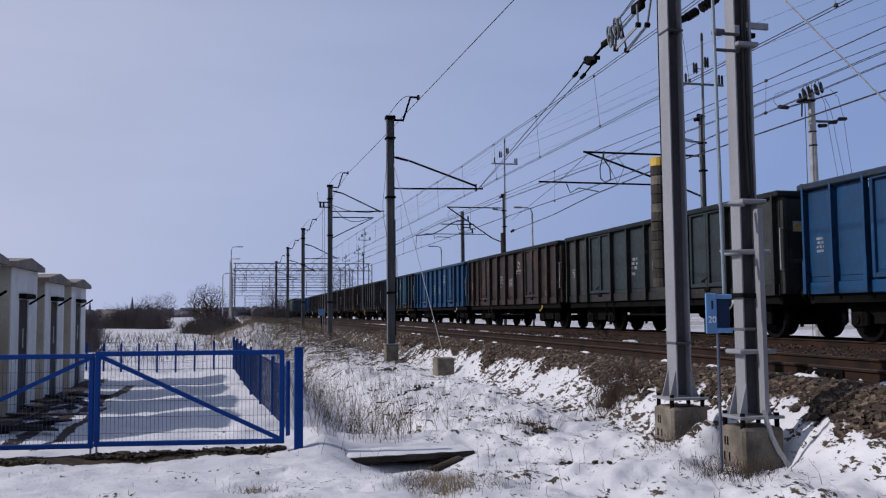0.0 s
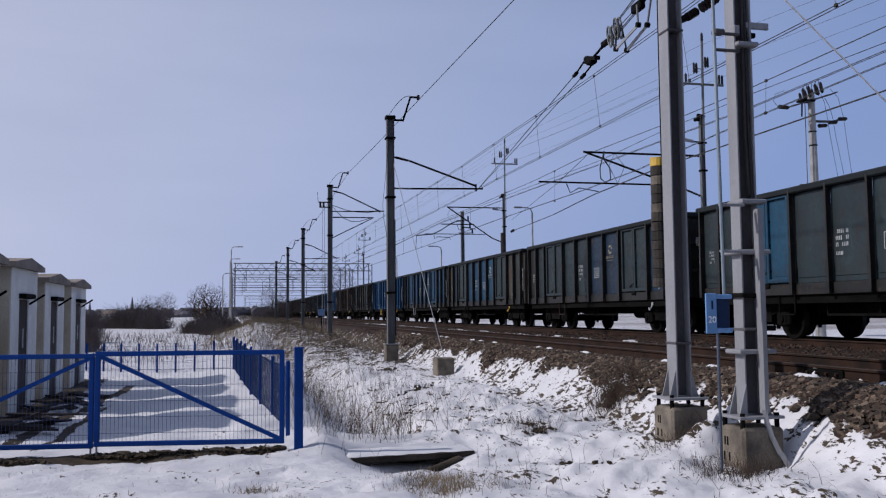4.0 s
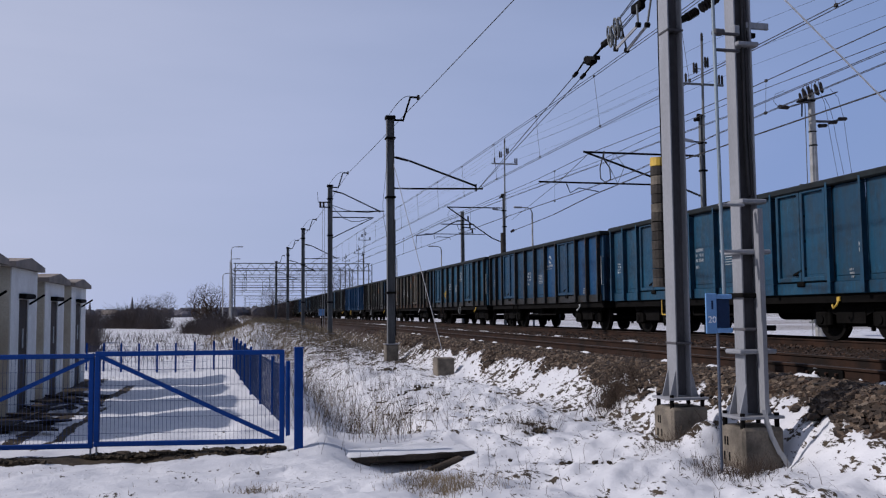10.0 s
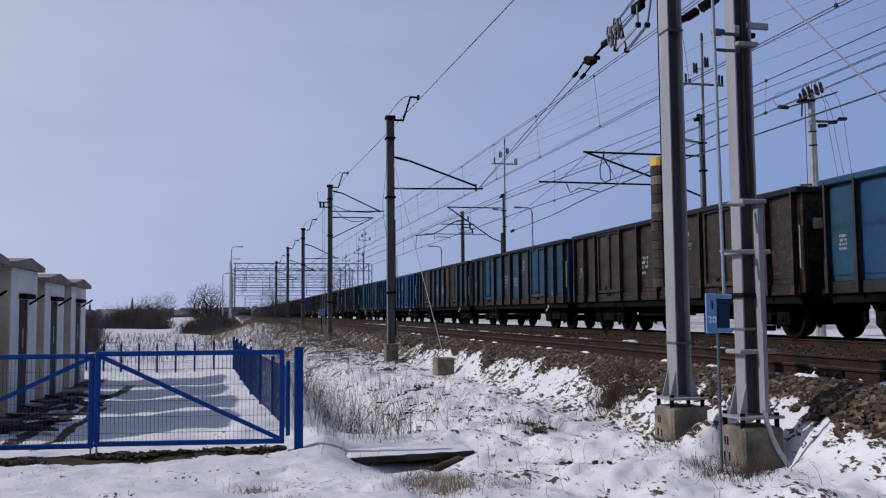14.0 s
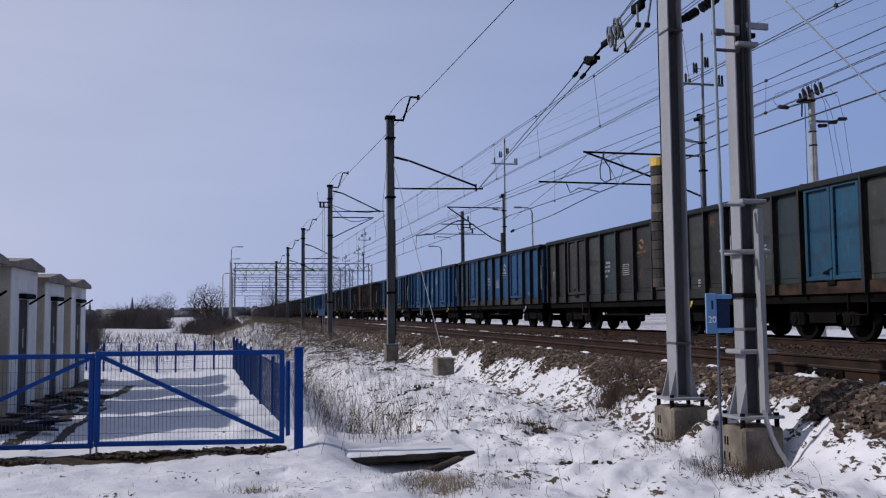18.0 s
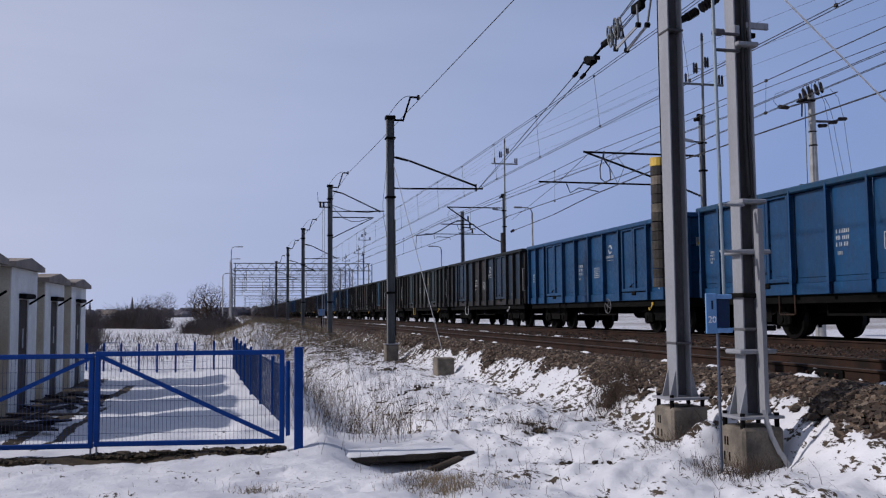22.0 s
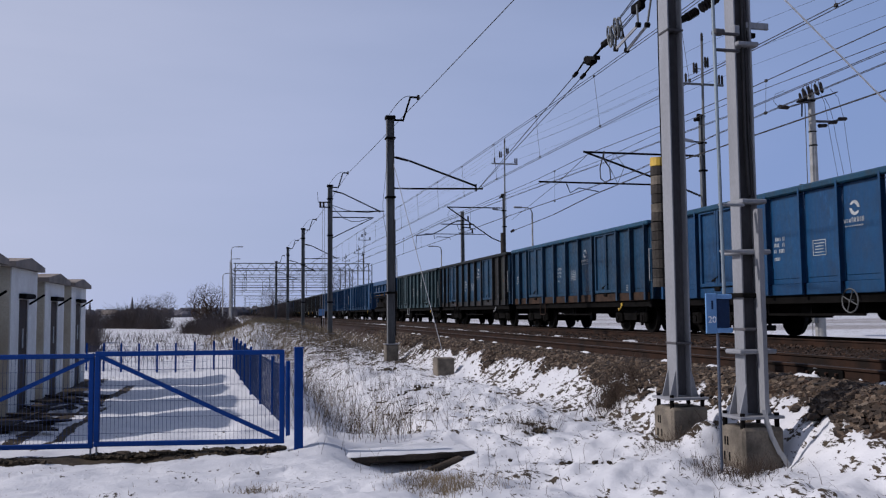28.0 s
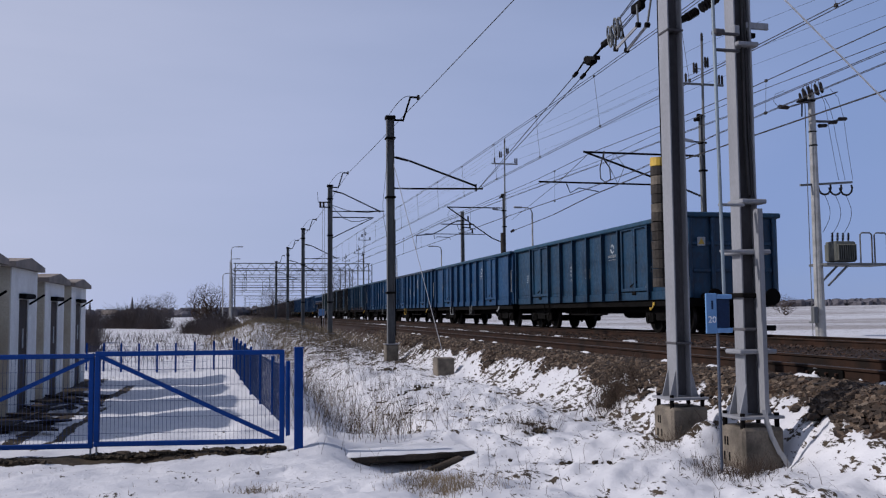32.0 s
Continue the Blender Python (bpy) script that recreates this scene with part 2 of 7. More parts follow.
def tube(bm, points, r, n=6):
    """One bent bar through the points."""
    pts = [Vector(p) for p in points]
    closed = (pts[0] - pts[-1]).length < 1e-6 and len(pts) > 3
    if closed:
        pts = pts[:-1]
    k = len(pts)
    u = None
    rings = []
    for i, p in enumerate(pts):
        before = pts[i - 1] if i or closed else None
        after = pts[(i + 1) % k] if i < k - 1 or closed else None
        d = ((after if after is not None else p) - (before if before is not None else p)).normalized()
        u = d.orthogonal().normalized() if u is None else (u - d * u.dot(d)).normalized()
        w = d.cross(u)
        rings.append([bm.verts.new(p + u * r * math.cos(2 * math.pi * j / n) + w * r * math.sin(2 * math.pi * j / n)) for j in range(n)])
    for i in range(k if closed else k - 1):
        ra, rb = rings[i], rings[(i + 1) % k]
        for j in range(n):
            bm.faces.new((ra[j], ra[(j + 1) % n], rb[(j + 1) % n], rb[j]))
    if not closed:
        bm.faces.new(rings[0][::-1])
        bm.faces.new(rings[-1])
    return bm


def mesh_of(bm, name, mat=None, smooth=False):
    me = bpy.data.meshes.new(name)
    bm.to_mesh(me)
    bm.free()
    if mat:
        me.materials.append(mat)
    if smooth:
        me.polygons.foreach_set("use_smooth", [True] * len(me.polygons))
    return me


def part(name, bm, mat, parent=None, label="", smooth=False):
    """Links a bmesh or a mesh as one object under a thing or a part."""
    me = bm if isinstance(bm, bpy.types.Mesh) else mesh_of(bm, name, mat, smooth)
    ob = new(name, me)
    if parent:
        ob.parent = parent
    if label:
        ob["label"] = label
    return ob


def repaint(ob, mat):
    ob.material_slots[0].link = "OBJECT"
    ob.material_slots[0].material = mat
    return ob


def thing(name, at, label, category, group=""):
    ob = new(name)
    ob.empty_display_size = 0.2
    ob.matrix_basis = at if isinstance(at, Matrix) else Matrix.Translation(at)
    return tagged(ob, label, category, group)


B = bmesh.new

# ---- ground ----
NEAR_TRACK, FAR_TRACK = 7.68, 13.5   # track centre lines (x); rail tops at z = 0
MAST_X = 5.25


def smooth(a, b, v):
    v = np.clip((v - a) / (b - a), 0, 1)
    return v * v * (3 - 2 * v)


def ground_z(x, y):
    """The lie of the land: formation, ditch, yard and fields."""
    x, y = np.asarray(x, float), np.asarray(y, float)
    z = np.full(np.broadcast(x, y).shape, -1.1)
    bank = smooth(3.4, 5.0, x) * 0.12
    z = z + bank
    z = z + smooth(5.42, 6.55, x) * 0.81
    z = z - smooth(15.2, 17.5, x) * 0.53
    bridge = 1 - smooth(11.83, 11.9, y) * smooth(14.5, 12.8, y)
    ditch = bridge * np.exp(-((x - 2.35) / 0.75) ** 2) * (0.06 + 0.14 * smooth(9.5, 11.3, y) + 0.3 * smooth(12, 16, y))
    z = z - ditch * smooth(2.0, 5.0, y) * smooth(70, 45, y)
    hole = np.exp(-((x - 2.2) / 0.55) ** 2 - ((y - 10.95) / 0.4) ** 2) * 0.2 * smooth(11.9, 11.83, y)
    z = z - hole
    mound = np.exp(-((x - 2.5) / 2.6) ** 2) * np.exp(-((y - 78) / 30) ** 2) * 0.85
    z = z + mound
    # drifts against the mast foundations and the heaped bank of the ditch
    z = z + 0.44 * np.exp(-((x - 5.3) / 0.3) ** 2 - ((y - 9.36) / 0.26) ** 2) + 0.14 * np.exp(-((x - 5.9) / 0.3) ** 2 - ((y - 8.3) / 0.5) ** 2)
    z = z + 0.16 * np.exp(-((x - 1.15) / 0.3) ** 2 - ((y - 12.6) / 1.4) ** 2)
    z = z - 0.13 * smooth(0.6, -2.5, x) * smooth(12.2, 14.5, y) * smooth(60, 30, y)
    rise = smooth(30, 60, y) * smooth(-1.5, 5, x) * smooth(7, 5, x) * 0.35
    return z + rise + smooth(60, 520, x) * 4.4


def grid_axis(marks):
    out = []
    for (a, step), (b, _) in zip(marks, marks[1:]):
        out += list(np.arange(a, b - 1e-6, step))
    return np.array(out + [marks[-1][0]])


def treads(a, b):
    """Footprints and slumped pockets in the snow of the bank and the foreground."""
    if a > 6.0 or b > 20 or a < -6:
        return 0.0
    d = noise.voronoi(Vector((a * 1.9 + 0.5 * b, b * 1.5 - 0.4 * a, 0.0)))[0][0]
    on = noise.noise(Vector((a * 0.8, b * 0.6, 5.0)))
    return 0.75 * max(0.0, 1 - d / 0.4) if on > -0.12 else 0.0


def relief(a, b):
    """Drifted snow: broad swells, wind ridges that run aslant, and a little crust."""
    if abs(a) > 30 or b > 70:
        return 0.0
    h = noise.fractal(Vector((a * 1.1, b * 0.9, 0.3)), 0.9, 2.1, 3)
    if b < 24:
        u, v = a * 0.77 + b * 0.64, b * 0.77 - a * 0.64
        h += 0.42 * abs(noise.noise(Vector((u * 1.3, v * 4.2, 4.0)))) + 0.2 * abs(noise.noise(Vector((u * 3.0, v * 9.5, 8.0))))
        h += 0.12 * noise.noise(Vector((a * 10.0, b * 11.0, 1.0))) - 0.6 * treads(a, b)
    return h


def sheet(name, xs, ys, zfun, mat, lumps=0.0):
    X, Y = np.meshgrid(xs, ys)
    Z = zfun(X, Y)
    if lumps:
        flat = [relief(a, b) for a, b in zip(X.ravel(), Y.ravel())]
        Z = Z + lumps * np.array(flat).reshape(Z.shape) * (0.7 + 0.3 * smooth(0.9, 1.6, X) + 0.6 * smooth(2.6, 3.4, X)) * (1 - 0.8 * smooth(5.9, 6.4, X) * smooth(16, 15, X)) * (1 - 0.85 * np.exp(-((X - 2.2) / 1.0) ** 2 - ((Y - 11.6) / 0.5) ** 2))
    n, k = len(xs), len(ys)
    idx = np.arange(n * k).reshape(k, n)
    quads = np.stack([idx[:-1, :-1], idx[:-1, 1:], idx[1:, 1:], idx[1:, :-1]], -1).reshape(-1, 4)
    me = bpy.data.meshes.new(name)
    me.from_pydata(np.stack([X, Y, Z], -1).reshape(-1, 3).tolist(), [], quads.tolist())
    me.polygons.foreach_set("use_smooth", [True] * len(me.polygons))
    me.materials.append(mat)
    return new(name, me)


def ground_material():
    """Wind-packed snow with bare grass, earth and, on the formation, ballast grit."""
    m, n, l, b = material("snowy ground", 0.85)
    b.inputs["Specular IOR Level"].default_value = 0.15
    geo = n.new("ShaderNodeNewGeometry")
    pos = geo.outputs["Position"]
    sep = n.new("ShaderNodeSeparateXYZ")
    l.new(pos, sep.inputs[0])
    tiny, small, mid, big = (noise_tex(n, l, pos, s, d, 0.65) for s, d in ((38, 4), (6.0, 7), (1.3, 6), (0.12, 4)))
    snow = ramp(n, l, mid, [(0.3, (0.46, 0.465, 0.495)), (0.7, (0.6, 0.597, 0.612))])
    earth = ramp(n, l, small, [(0.3, (0.013, 0.01, 0.0075)), (0.7, (0.07, 0.053, 0.036))])
    grit = ramp(n, l, tiny, [(0.3, (0.009, 0.006, 0.0045)), (0.72, (0.04, 0.022, 0.013))])

    def band(lo, hi, value):
        r = n.new("ShaderNodeMapRange")
        r.interpolation_type = "SMOOTHSTEP"
        r.inputs["From Min"].default_value, r.inputs["From Max"].default_value = lo, hi
        l.new(value, r.inputs["Value"])
        return r.outputs[0]

    def calc(op, a, c):
        k = n.new("ShaderNodeMath")
        k.operation = op
        for s, v in zip(k.inputs, (a, c)):
            if isinstance(v, (int, float)):
                s.default_value = v
            else:
                l.new(v, s)
        return k.outputs[0]

    ragged = calc("ADD", sep.outputs["X"], calc("MULTIPLY", calc("SUBTRACT", mid, 0.5), 1.1))
    ragged = calc("ADD", ragged, calc("MULTIPLY", band(10.0, 8.2, sep.outputs["Y"]), 0.06))
    bed = calc("MULTIPLY", band(6.08, 6.16, ragged), band(16.6, 15.9, sep.outputs["X"]))
    # bare patches: few near the gate, more on the bank and beyond
    far = band(22, 60, sep.outputs["Y"])
    sprinkle = calc("ADD", calc("MULTIPLY", small, 0.5), calc("MULTIPLY", mid, 0.5))
    edge = calc("SUBTRACT", calc("SUBTRACT", 0.59, calc("MULTIPLY", band(12.5, 11.0, sep.outputs["Y"]), calc("MULTIPLY", band(1.6, 0.8, sep.outputs["X"]), 0.02))), calc("MULTIPLY", far, 0.05))
    edge = calc("SUBTRACT", edge, calc("ADD", calc("MULTIPLY", calc("MULTIPLY", band(4.3, 5.6, sep.outputs["X"]), band(18, 16, sep.outputs["X"])), calc("MULTIPLY", band(7.5, 10.5, sep.outputs["Y"]), 0.034)), calc("MULTIPLY", calc("MULTIPLY", band(0.9, 2.6, sep.outputs["X"]), band(20, 16, sep.outputs["X"])), 0.045)))
    # the slope beyond the ditch is dead grass
    edge = calc("SUBTRACT", edge, calc("MULTIPLY", calc("MULTIPLY", band(22, 36, sep.outputs["Y"]), band(1.6, 3.4, sep.outputs["X"])), calc("MULTIPLY", band(7.0, 6.0, sep.outputs["X"]), 0.045)))
    # trodden earth before the gate and round the huts
    strip = calc("MULTIPLY", calc("MULTIPLY", band(11.7, 11.85, sep.outputs["Y"]), band(12.45, 12.2, sep.outputs["Y"])), band(1.0, 0.2, sep.outputs["X"]))
    yard = calc("MULTIPLY", calc("MULTIPLY", band(13.5, 17.0, sep.outputs["Y"]), band(31, 27, sep.outputs["Y"])), band(-3.3, -3.8, sep.outputs["X"]))
    # two ruts slant across the yard
    for at_y, slope, wide, to_y in ((-4.08, 0.058, 0.2, 24.5), (-2.75, 0.01, 0.12, 19.0)):
        off = calc("SUBTRACT", calc("SUBTRACT", sep.outputs["X"], at_y), calc("MULTIPLY", sep.outputs["Y"], slope))
        rut = calc("MULTIPLY", band(wide, wide * 0.4, calc("ABSOLUTE", off, 0.0)), calc("MULTIPLY", band(12.9, 13.6, sep.outputs["Y"]), band(to_y + 1.5, to_y, sep.outputs["Y"])))
        yard = calc("MAXIMUM", yard, rut)
    edge = calc("SUBTRACT", edge, calc("MULTIPLY", calc("ADD", strip, yard), 0.2))
    slant = n.new("ShaderNodeMapping")
    slant.inputs["Rotation"].default_value = (0, 0, 0.7)
    slant.inputs["Scale"].default_value = (1.0, 0.32, 1.0)
    l.new(pos, slant.inputs["Vector"])
    speck = noise_tex(n, l, slant.outputs[0], 17.0, 6, 0.7)
    sprinkle = calc("ADD", calc("MULTIPLY", sprinkle, 0.62), calc("MULTIPLY", speck, 0.38))
    bare = band(0.0, 0.014, calc("SUBTRACT", sprinkle, edge))
    # stubble shows in long bands on the open fields
    rows = n.new("ShaderNodeMapping")
    rows.inputs["Scale"].default_value = (0.012, 0.11, 1.0)
    l.new(pos, rows.inputs["Vector"])
    furrow = noise_tex(n, l, rows.outputs[0], 1.0, 5, 0.6)
    open_field = calc("MULTIPLY", band(24, 45, sep.outputs["X"]), band(0.44, 0.56, furrow))
    snow = mix(n, l, calc("MULTIPLY", open_field, 0.75), snow, (0.24, 0.215, 0.2))
    c = mix(n, l, bare, snow, earth)
    # snow remnants lie in the bed between the tracks
    snowy_bed = calc("MULTIPLY", band(0.585, 0.62, sprinkle), 0.9)
    c = mix(n, l, calc("MULTIPLY", bed, calc("SUBTRACT", 1.0, snowy_bed)), c, grit)
    l.new(c, b.inputs["Base Color"])
    h = calc("ADD", calc("MULTIPLY", small, 0.6), calc("ADD", calc("MULTIPLY", tiny, 0.03), calc("MULTIPLY", speck, 0.24)))
    bump(n, l, b, h, 0.55, 0.06)
    return m


M["ground"] = ground_material()
gx = grid_axis([(-900, 120), (-180, 30), (-60, 6), (-18, 1.0), (-4, 0.09), (0.6, 0.055), (6.5, 0.35), (18, 1.5), (30, 10), (80, 40), (280, 160), (1400, 1)])
gy = grid_axis([(-60, 6), (0, 1.0), (5.5, 0.06), (14.5, 0.12), (22, 0.3), (34, 0.9), (70, 3), (130, 12), (260, 60), (620, 180), (2400, 1)])
ground = sheet("ground", gx, gy, ground_z, M["ground"], lumps=0.1)
tagged(ground, "snow-covered trackside ground with bare grassy patches and a ditch", "ground", kind="structure")


def ground_at(x, y):
    return float(ground_z(x, y))


# ---- tracks ----
TRACK_FROM, TRACK_TO = -30.0, 900.0


def rail_mesh():
    bm = B()
    prof = [(-0.075, -0.17), (0.075, -0.17), (0.075, -0.155), (0.012, -0.13), (0.010, -0.045), (0.035, -0.03), (0.035, -0.005), (0.03, 0.0), (-0.03, 0.0), (-0.035, -0.005), (-0.035, -0.03), (-0.010, -0.045), (-0.012, -0.13), (-0.075, -0.155)]
    a = [bm.verts.new((x, TRACK_FROM, z)) for x, z in prof]
    b = [bm.verts.new((x, TRACK_TO, z)) for x, z in prof]
    for i in range(len(prof)):
        j = (i + 1) % len(prof)
        f = bm.faces.new((a[i], b[i], b[j], a[j]))
        f.material_index = 1 if i in (6, 7, 8) else 0
    bm.faces.new(a)
    bm.faces.new(b[::-1])
    bmesh.ops.recalc_face_normals(bm, faces=bm.faces)
    me = mesh_of(bm, "rail", M["rail_rust"])
    me.materials.append(M["rail_top"])
    return me


RAIL = rail_mesh()
bm = B()
cuboid(bm, (2.5, 0.25, 0.2), (0, 0, -0.265), bevel=0.02)
SLEEPER = mesh_of(bm, "sleeper", M["timber"])
bm = B()
for s in (-0.75, 0.75):
    cuboid(bm, (0.34, 0.16, 0.015), (s, 0, -0.162))
    for d in (-0.12, 0.12):
        cuboid(bm, (0.05, 0.06, 0.05), (s + d, 0, -0.145), bevel=0.01)
PLATES = mesh_of(bm, "rail_fastening", M["rail_rust"])
for cx, label in ((NEAR_TRACK, "rusty railway track on timber sleepers in stone ballast"), (FAR_TRACK, "worn railway track that carries the coal train")):
    track = tagged(thing("railway_track", (cx, 0, 0), label, "track", "railway tracks"), kind="structure")
    for s in (-0.75, 0.75):
        part("rail", RAIL, None, track).location.x = s
    for i in range(110):
        y = 5.0 + 0.6 * i
        part("sleeper", SLEEPER, None, track).location.y = y
        if i < 50:
            part("rail_fastening", PLATES, None, track).location.y = y
    bm = B()
    for i in range(400):
        cuboid(bm, (2.5, 0.25, 0.2), (0, 71.0 + 0.6 * i, -0.265))
    tagged(part("far_sleepers", bm, M["timber"], track), kind="stuff")

# ---- wagons ----
SIDE = 1.37          # half width of the box
CHORD = 1.51
TOP, SILL = 3.38, 1.02


def panel_mesh(length, height, press=0.03):
    """A pressed side sheet; x is outwards, y along, z up from its foot."""
    bm = B()
    cuboid(bm, (0.012, length, height), (0, 0, height / 2))
    cuboid(bm, (0.02, length - 0.16, height - 0.22), (0.012, 0, height / 2), bevel=0.008)
    return mesh_of(bm, "side_panel", M["blue"])


def door_mesh(length, height):
    bm = B()
    cuboid(bm, (0.03, length, height), (0, 0, height / 2))
    for s in (-1, 1):
        cuboid(bm, (0.1, 0.085, height), (0.035, s * (length / 2 - 0.043), height / 2), bevel=0.012)
    for z in (0.04, height - 0.04):
        cuboid(bm, (0.1, length - 0.16, 0.095), (0.035, 0, z + (0.01 if z < 1 else -0.01)), bevel=0.012)
    cuboid(bm, (0.022, length - 0.2, height - 0.3), (0.012, 0, height / 2), bevel=0.006)
    return mesh_of(bm, "door_leaf", M["blue"])


def rib_mesh(height, deep=0.15):
    """A side post: a narrow face plate on a deep web, with a wider foot."""
    bm = B()
    cuboid(bm, (0.012, 0.06, height), (deep - 0.006, 0, height / 2), bevel=0.003)
    cuboid(bm, (deep - 0.012, 0.012, height), ((deep - 0.012) / 2, -0.024, height / 2))
    cuboid(bm, (0.014, 0.1, 0.72), (deep + 0.004, 0, 0.36), bevel=0.004)
    cuboid(bm, (deep - 0.02, 0.09, 0.012), ((deep - 0.02) / 2, 0, 0.25))
    cuboid(bm, (deep - 0.02, 0.09, 0.012), ((deep - 0.02) / 2, 0, height - 0.12))
    return mesh_of(bm, "side_post", M["blue"])


def wheelset_mesh():
    bm = B()
    rod(bm, (-0.95, 0, 0), (0.95, 0, 0), 0.075, n=12)
    for s in (-1, 1):
        x = s * 0.75
        prof = [(-0.07, 0.0), (-0.07, 0.1), (-0.02, 0.16), (-0.02, 0.36), (-0.065, 0.385), (-0.065, 0.46), (0.04, 0.455), (0.065, 0.485), (0.075, 0.485), (0.075, 0.385), (0.02, 0.36), (0.02, 0.16), (0.07, 0.1), (0.07, 0.0)]
        n = 28
        rings = []
        for px, pr in prof:
            rings.append([bm.verts.new((x - s * px, pr * math.cos(2 * math.pi * i / n), pr * math.sin(2 * math.pi * i / n))) for i in range(n)] if pr else [bm.verts.new((x - s * px, 0, 0))])
        for ra, rb in zip(rings, rings[1:]):
            for i in range(n):
                j = (i + 1) % n
                q = [ra[i % len(ra)], ra[j % len(ra)], rb[j % len(rb)], rb[i % len(rb)]]
                q = list(dict.fromkeys(q))
                f = bm.faces.new(q)
                f.material_index = 1 if ra is rings[5] else 0
        for k in range(3):
            a = 2 * math.pi * k / 3
            cuboid(bm, (0.012, 0.05, 0.03), (x + s * 0.031, 0.26 * math.cos(a), 0.26 * math.sin(a)))
    bmesh.ops.recalc_face_normals(bm, faces=bm.faces)
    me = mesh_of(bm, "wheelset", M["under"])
    me.materials.append(M["tread"])
    return me


def bogie_frame_mesh():
    """Cast side frames with axle boxes, springs and a bolster."""
    bm = B()
    for s in (-1, 1):
        x = s * 0.99
        for y in (-0.9, 0.9):
            cuboid(bm, (0.24, 0.38, 0.36), (x, y, 0.46), bevel=0.05)
            rod(bm, (x + s * 0.1, y, 0.46), (x + s * 0.15, y, 0.46), 0.095, n=12)
            cuboid(bm, (0.22, 0.26, 0.08), (x, y, 0.68), bevel=0.02)
            for d in (-0.2, 0.2):
                rod(bm, (x + s * 0.03, y + d, 0.34), (x + s * 0.03, y + d, 0.68), 0.056, n=10)
                for k in range(5):
                    rod(bm, (x + s * 0.03, y + d, 0.36 + 0.065 * k), (x + s * 0.03, y + d, 0.40 + 0.065 * k), 0.062, n=8)
        bar(bm, (x, -0.75, 0.74), (x, -0.35, 0.58), 0.12, 0.16)
        bar(bm, (x, 0.75, 0.74), (x, 0.35, 0.58), 0.12, 0.16)
        bar(bm, (x, -0.45, 0.55), (x, 0.45, 0.55), 0.16, 0.34)
        bar(bm, (x, -1.2, 0.77), (x, 1.2, 0.77), 0.14, 0.2)
        for y in (-0.42, 0.42):
            cuboid(bm, (0.08, 0.07, 0.32), (x - s * 0.12, y, 0.38), bevel=0.01)
    cuboid(bm, (2.0, 0.36, 0.2), (0, 0, 0.72), bevel=0.03)
    for y in (-0.36, 0.36):
        cuboid(bm, (1.9, 0.08, 0.2), (0, y, 0.4), bevel=0.02)
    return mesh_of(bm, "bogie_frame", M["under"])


def buffer_mesh():
    bm = B()
    rod(bm, (0, 0, 0), (0, 0.42, 0), 0.11, n=12)
    rod(bm, (0, 0.3, 0), (0, 0.56, 0), 0.085, n=12)
    rod(bm, (0, 0.56, 0), (0, 0.6, 0), 0.23, n=16)
    return mesh_of(bm, "buffer", M["under"])


def underframe_mesh(half):
    bm = B()
    cuboid(bm, (1.5, 2 * half - 7.2, 0.3), (0.1, 0, 0.74), bevel=0.04)
    for s in (-1, 1):
        cuboid(bm, (0.10, 2 * half, 0.26), (s * 1.3, 0, 0.93), bevel=0.01)
        cuboid(bm, (0.2, 2 * half, 0.3), (s * 0.3, 0, 0.92))
        cuboid(bm, (2.7, 0.14, 0.34), (0, s * (half - 0.07), 0.95), bevel=0.015)
    y = -half + 0.7
    while y < half:
        cuboid(bm, (2.6, 0.09, 0.16), (0, y, 0.93))
        y += 1.1
    rod(bm, (0.1, -1.6, 0.62), (0.1, -0.5, 0.62), 0.2, n=12)
    cuboid(bm, (0.5, 0.5, 0.35), (-0.75, 0.6, 0.66), bevel=0.03)
    bar(bm, (0.3, -half + 2.2, 0.6), (0.3, half - 2.2, 0.6), 0.05, 0.05)
    bar(bm, (-1.1, -1.4, 0.56), (-1.1, 1.9, 0.56), 0.05, 0.05)
    for y in (-1.4, 0.3, 1.9):
        bar(bm, (-1.1, y, 0.56), (-1.1, y, 0.85), 0.04, 0.04)
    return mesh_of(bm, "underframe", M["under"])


def end_sheet_mesh():
    h = TOP - SILL - 0.05
    return mesh_of(cuboid(B(), (2 * SIDE, 0.03, h), (0, 0, SILL + h / 2)), "end_wall", M["blue"])


def end_post_mesh():
    h = TOP - SILL - 0.14
    return mesh_of(cuboid(B(), (0.12, 0.1, h), (0, 0.062, SILL + h / 2), bevel=0.02), "end_post", M["blue"])


def end_beam_mesh():
    return mesh_of(cuboid(B(), (2 * SIDE - 0.3, 0.06, 0.1), (0, 0.045, 0), bevel=0.015), "end_beam", M["blue"])


def end_rail_mesh():
    return mesh_of(cuboid(B(), (2 * CHORD, 0.16, 0.14), (0, 0.06, TOP - 0.07), bevel=0.03), "end_rail", M["blue"])


def warning_sign_mesh():
    bm = B()
    cuboid(bm, (0.24, 0.006, 0.24), (0, 0, 0))
    me = mesh_of(bm, "warning_sign", M["white"])
    return me


def triangle_mesh():
    bm = B()
    bm.faces.new([bm.verts.new(v) for v in ((-0.1, 0, -0.08), (0.1, 0, -0.08), (0, 0, 0.09))])
    ext = bmesh.ops.extrude_face_region(bm, geom=list(bm.faces))["geom"]
    bmesh.ops.translate(bm, verts=[g for g in ext if isinstance(g, bmesh.types.BMVert)], vec=(0, 0.004, 0))
    bmesh.ops.recalc_face_normals(bm, faces=bm.faces)
    return mesh_of(bm, "warning_triangle", M["yellow"])


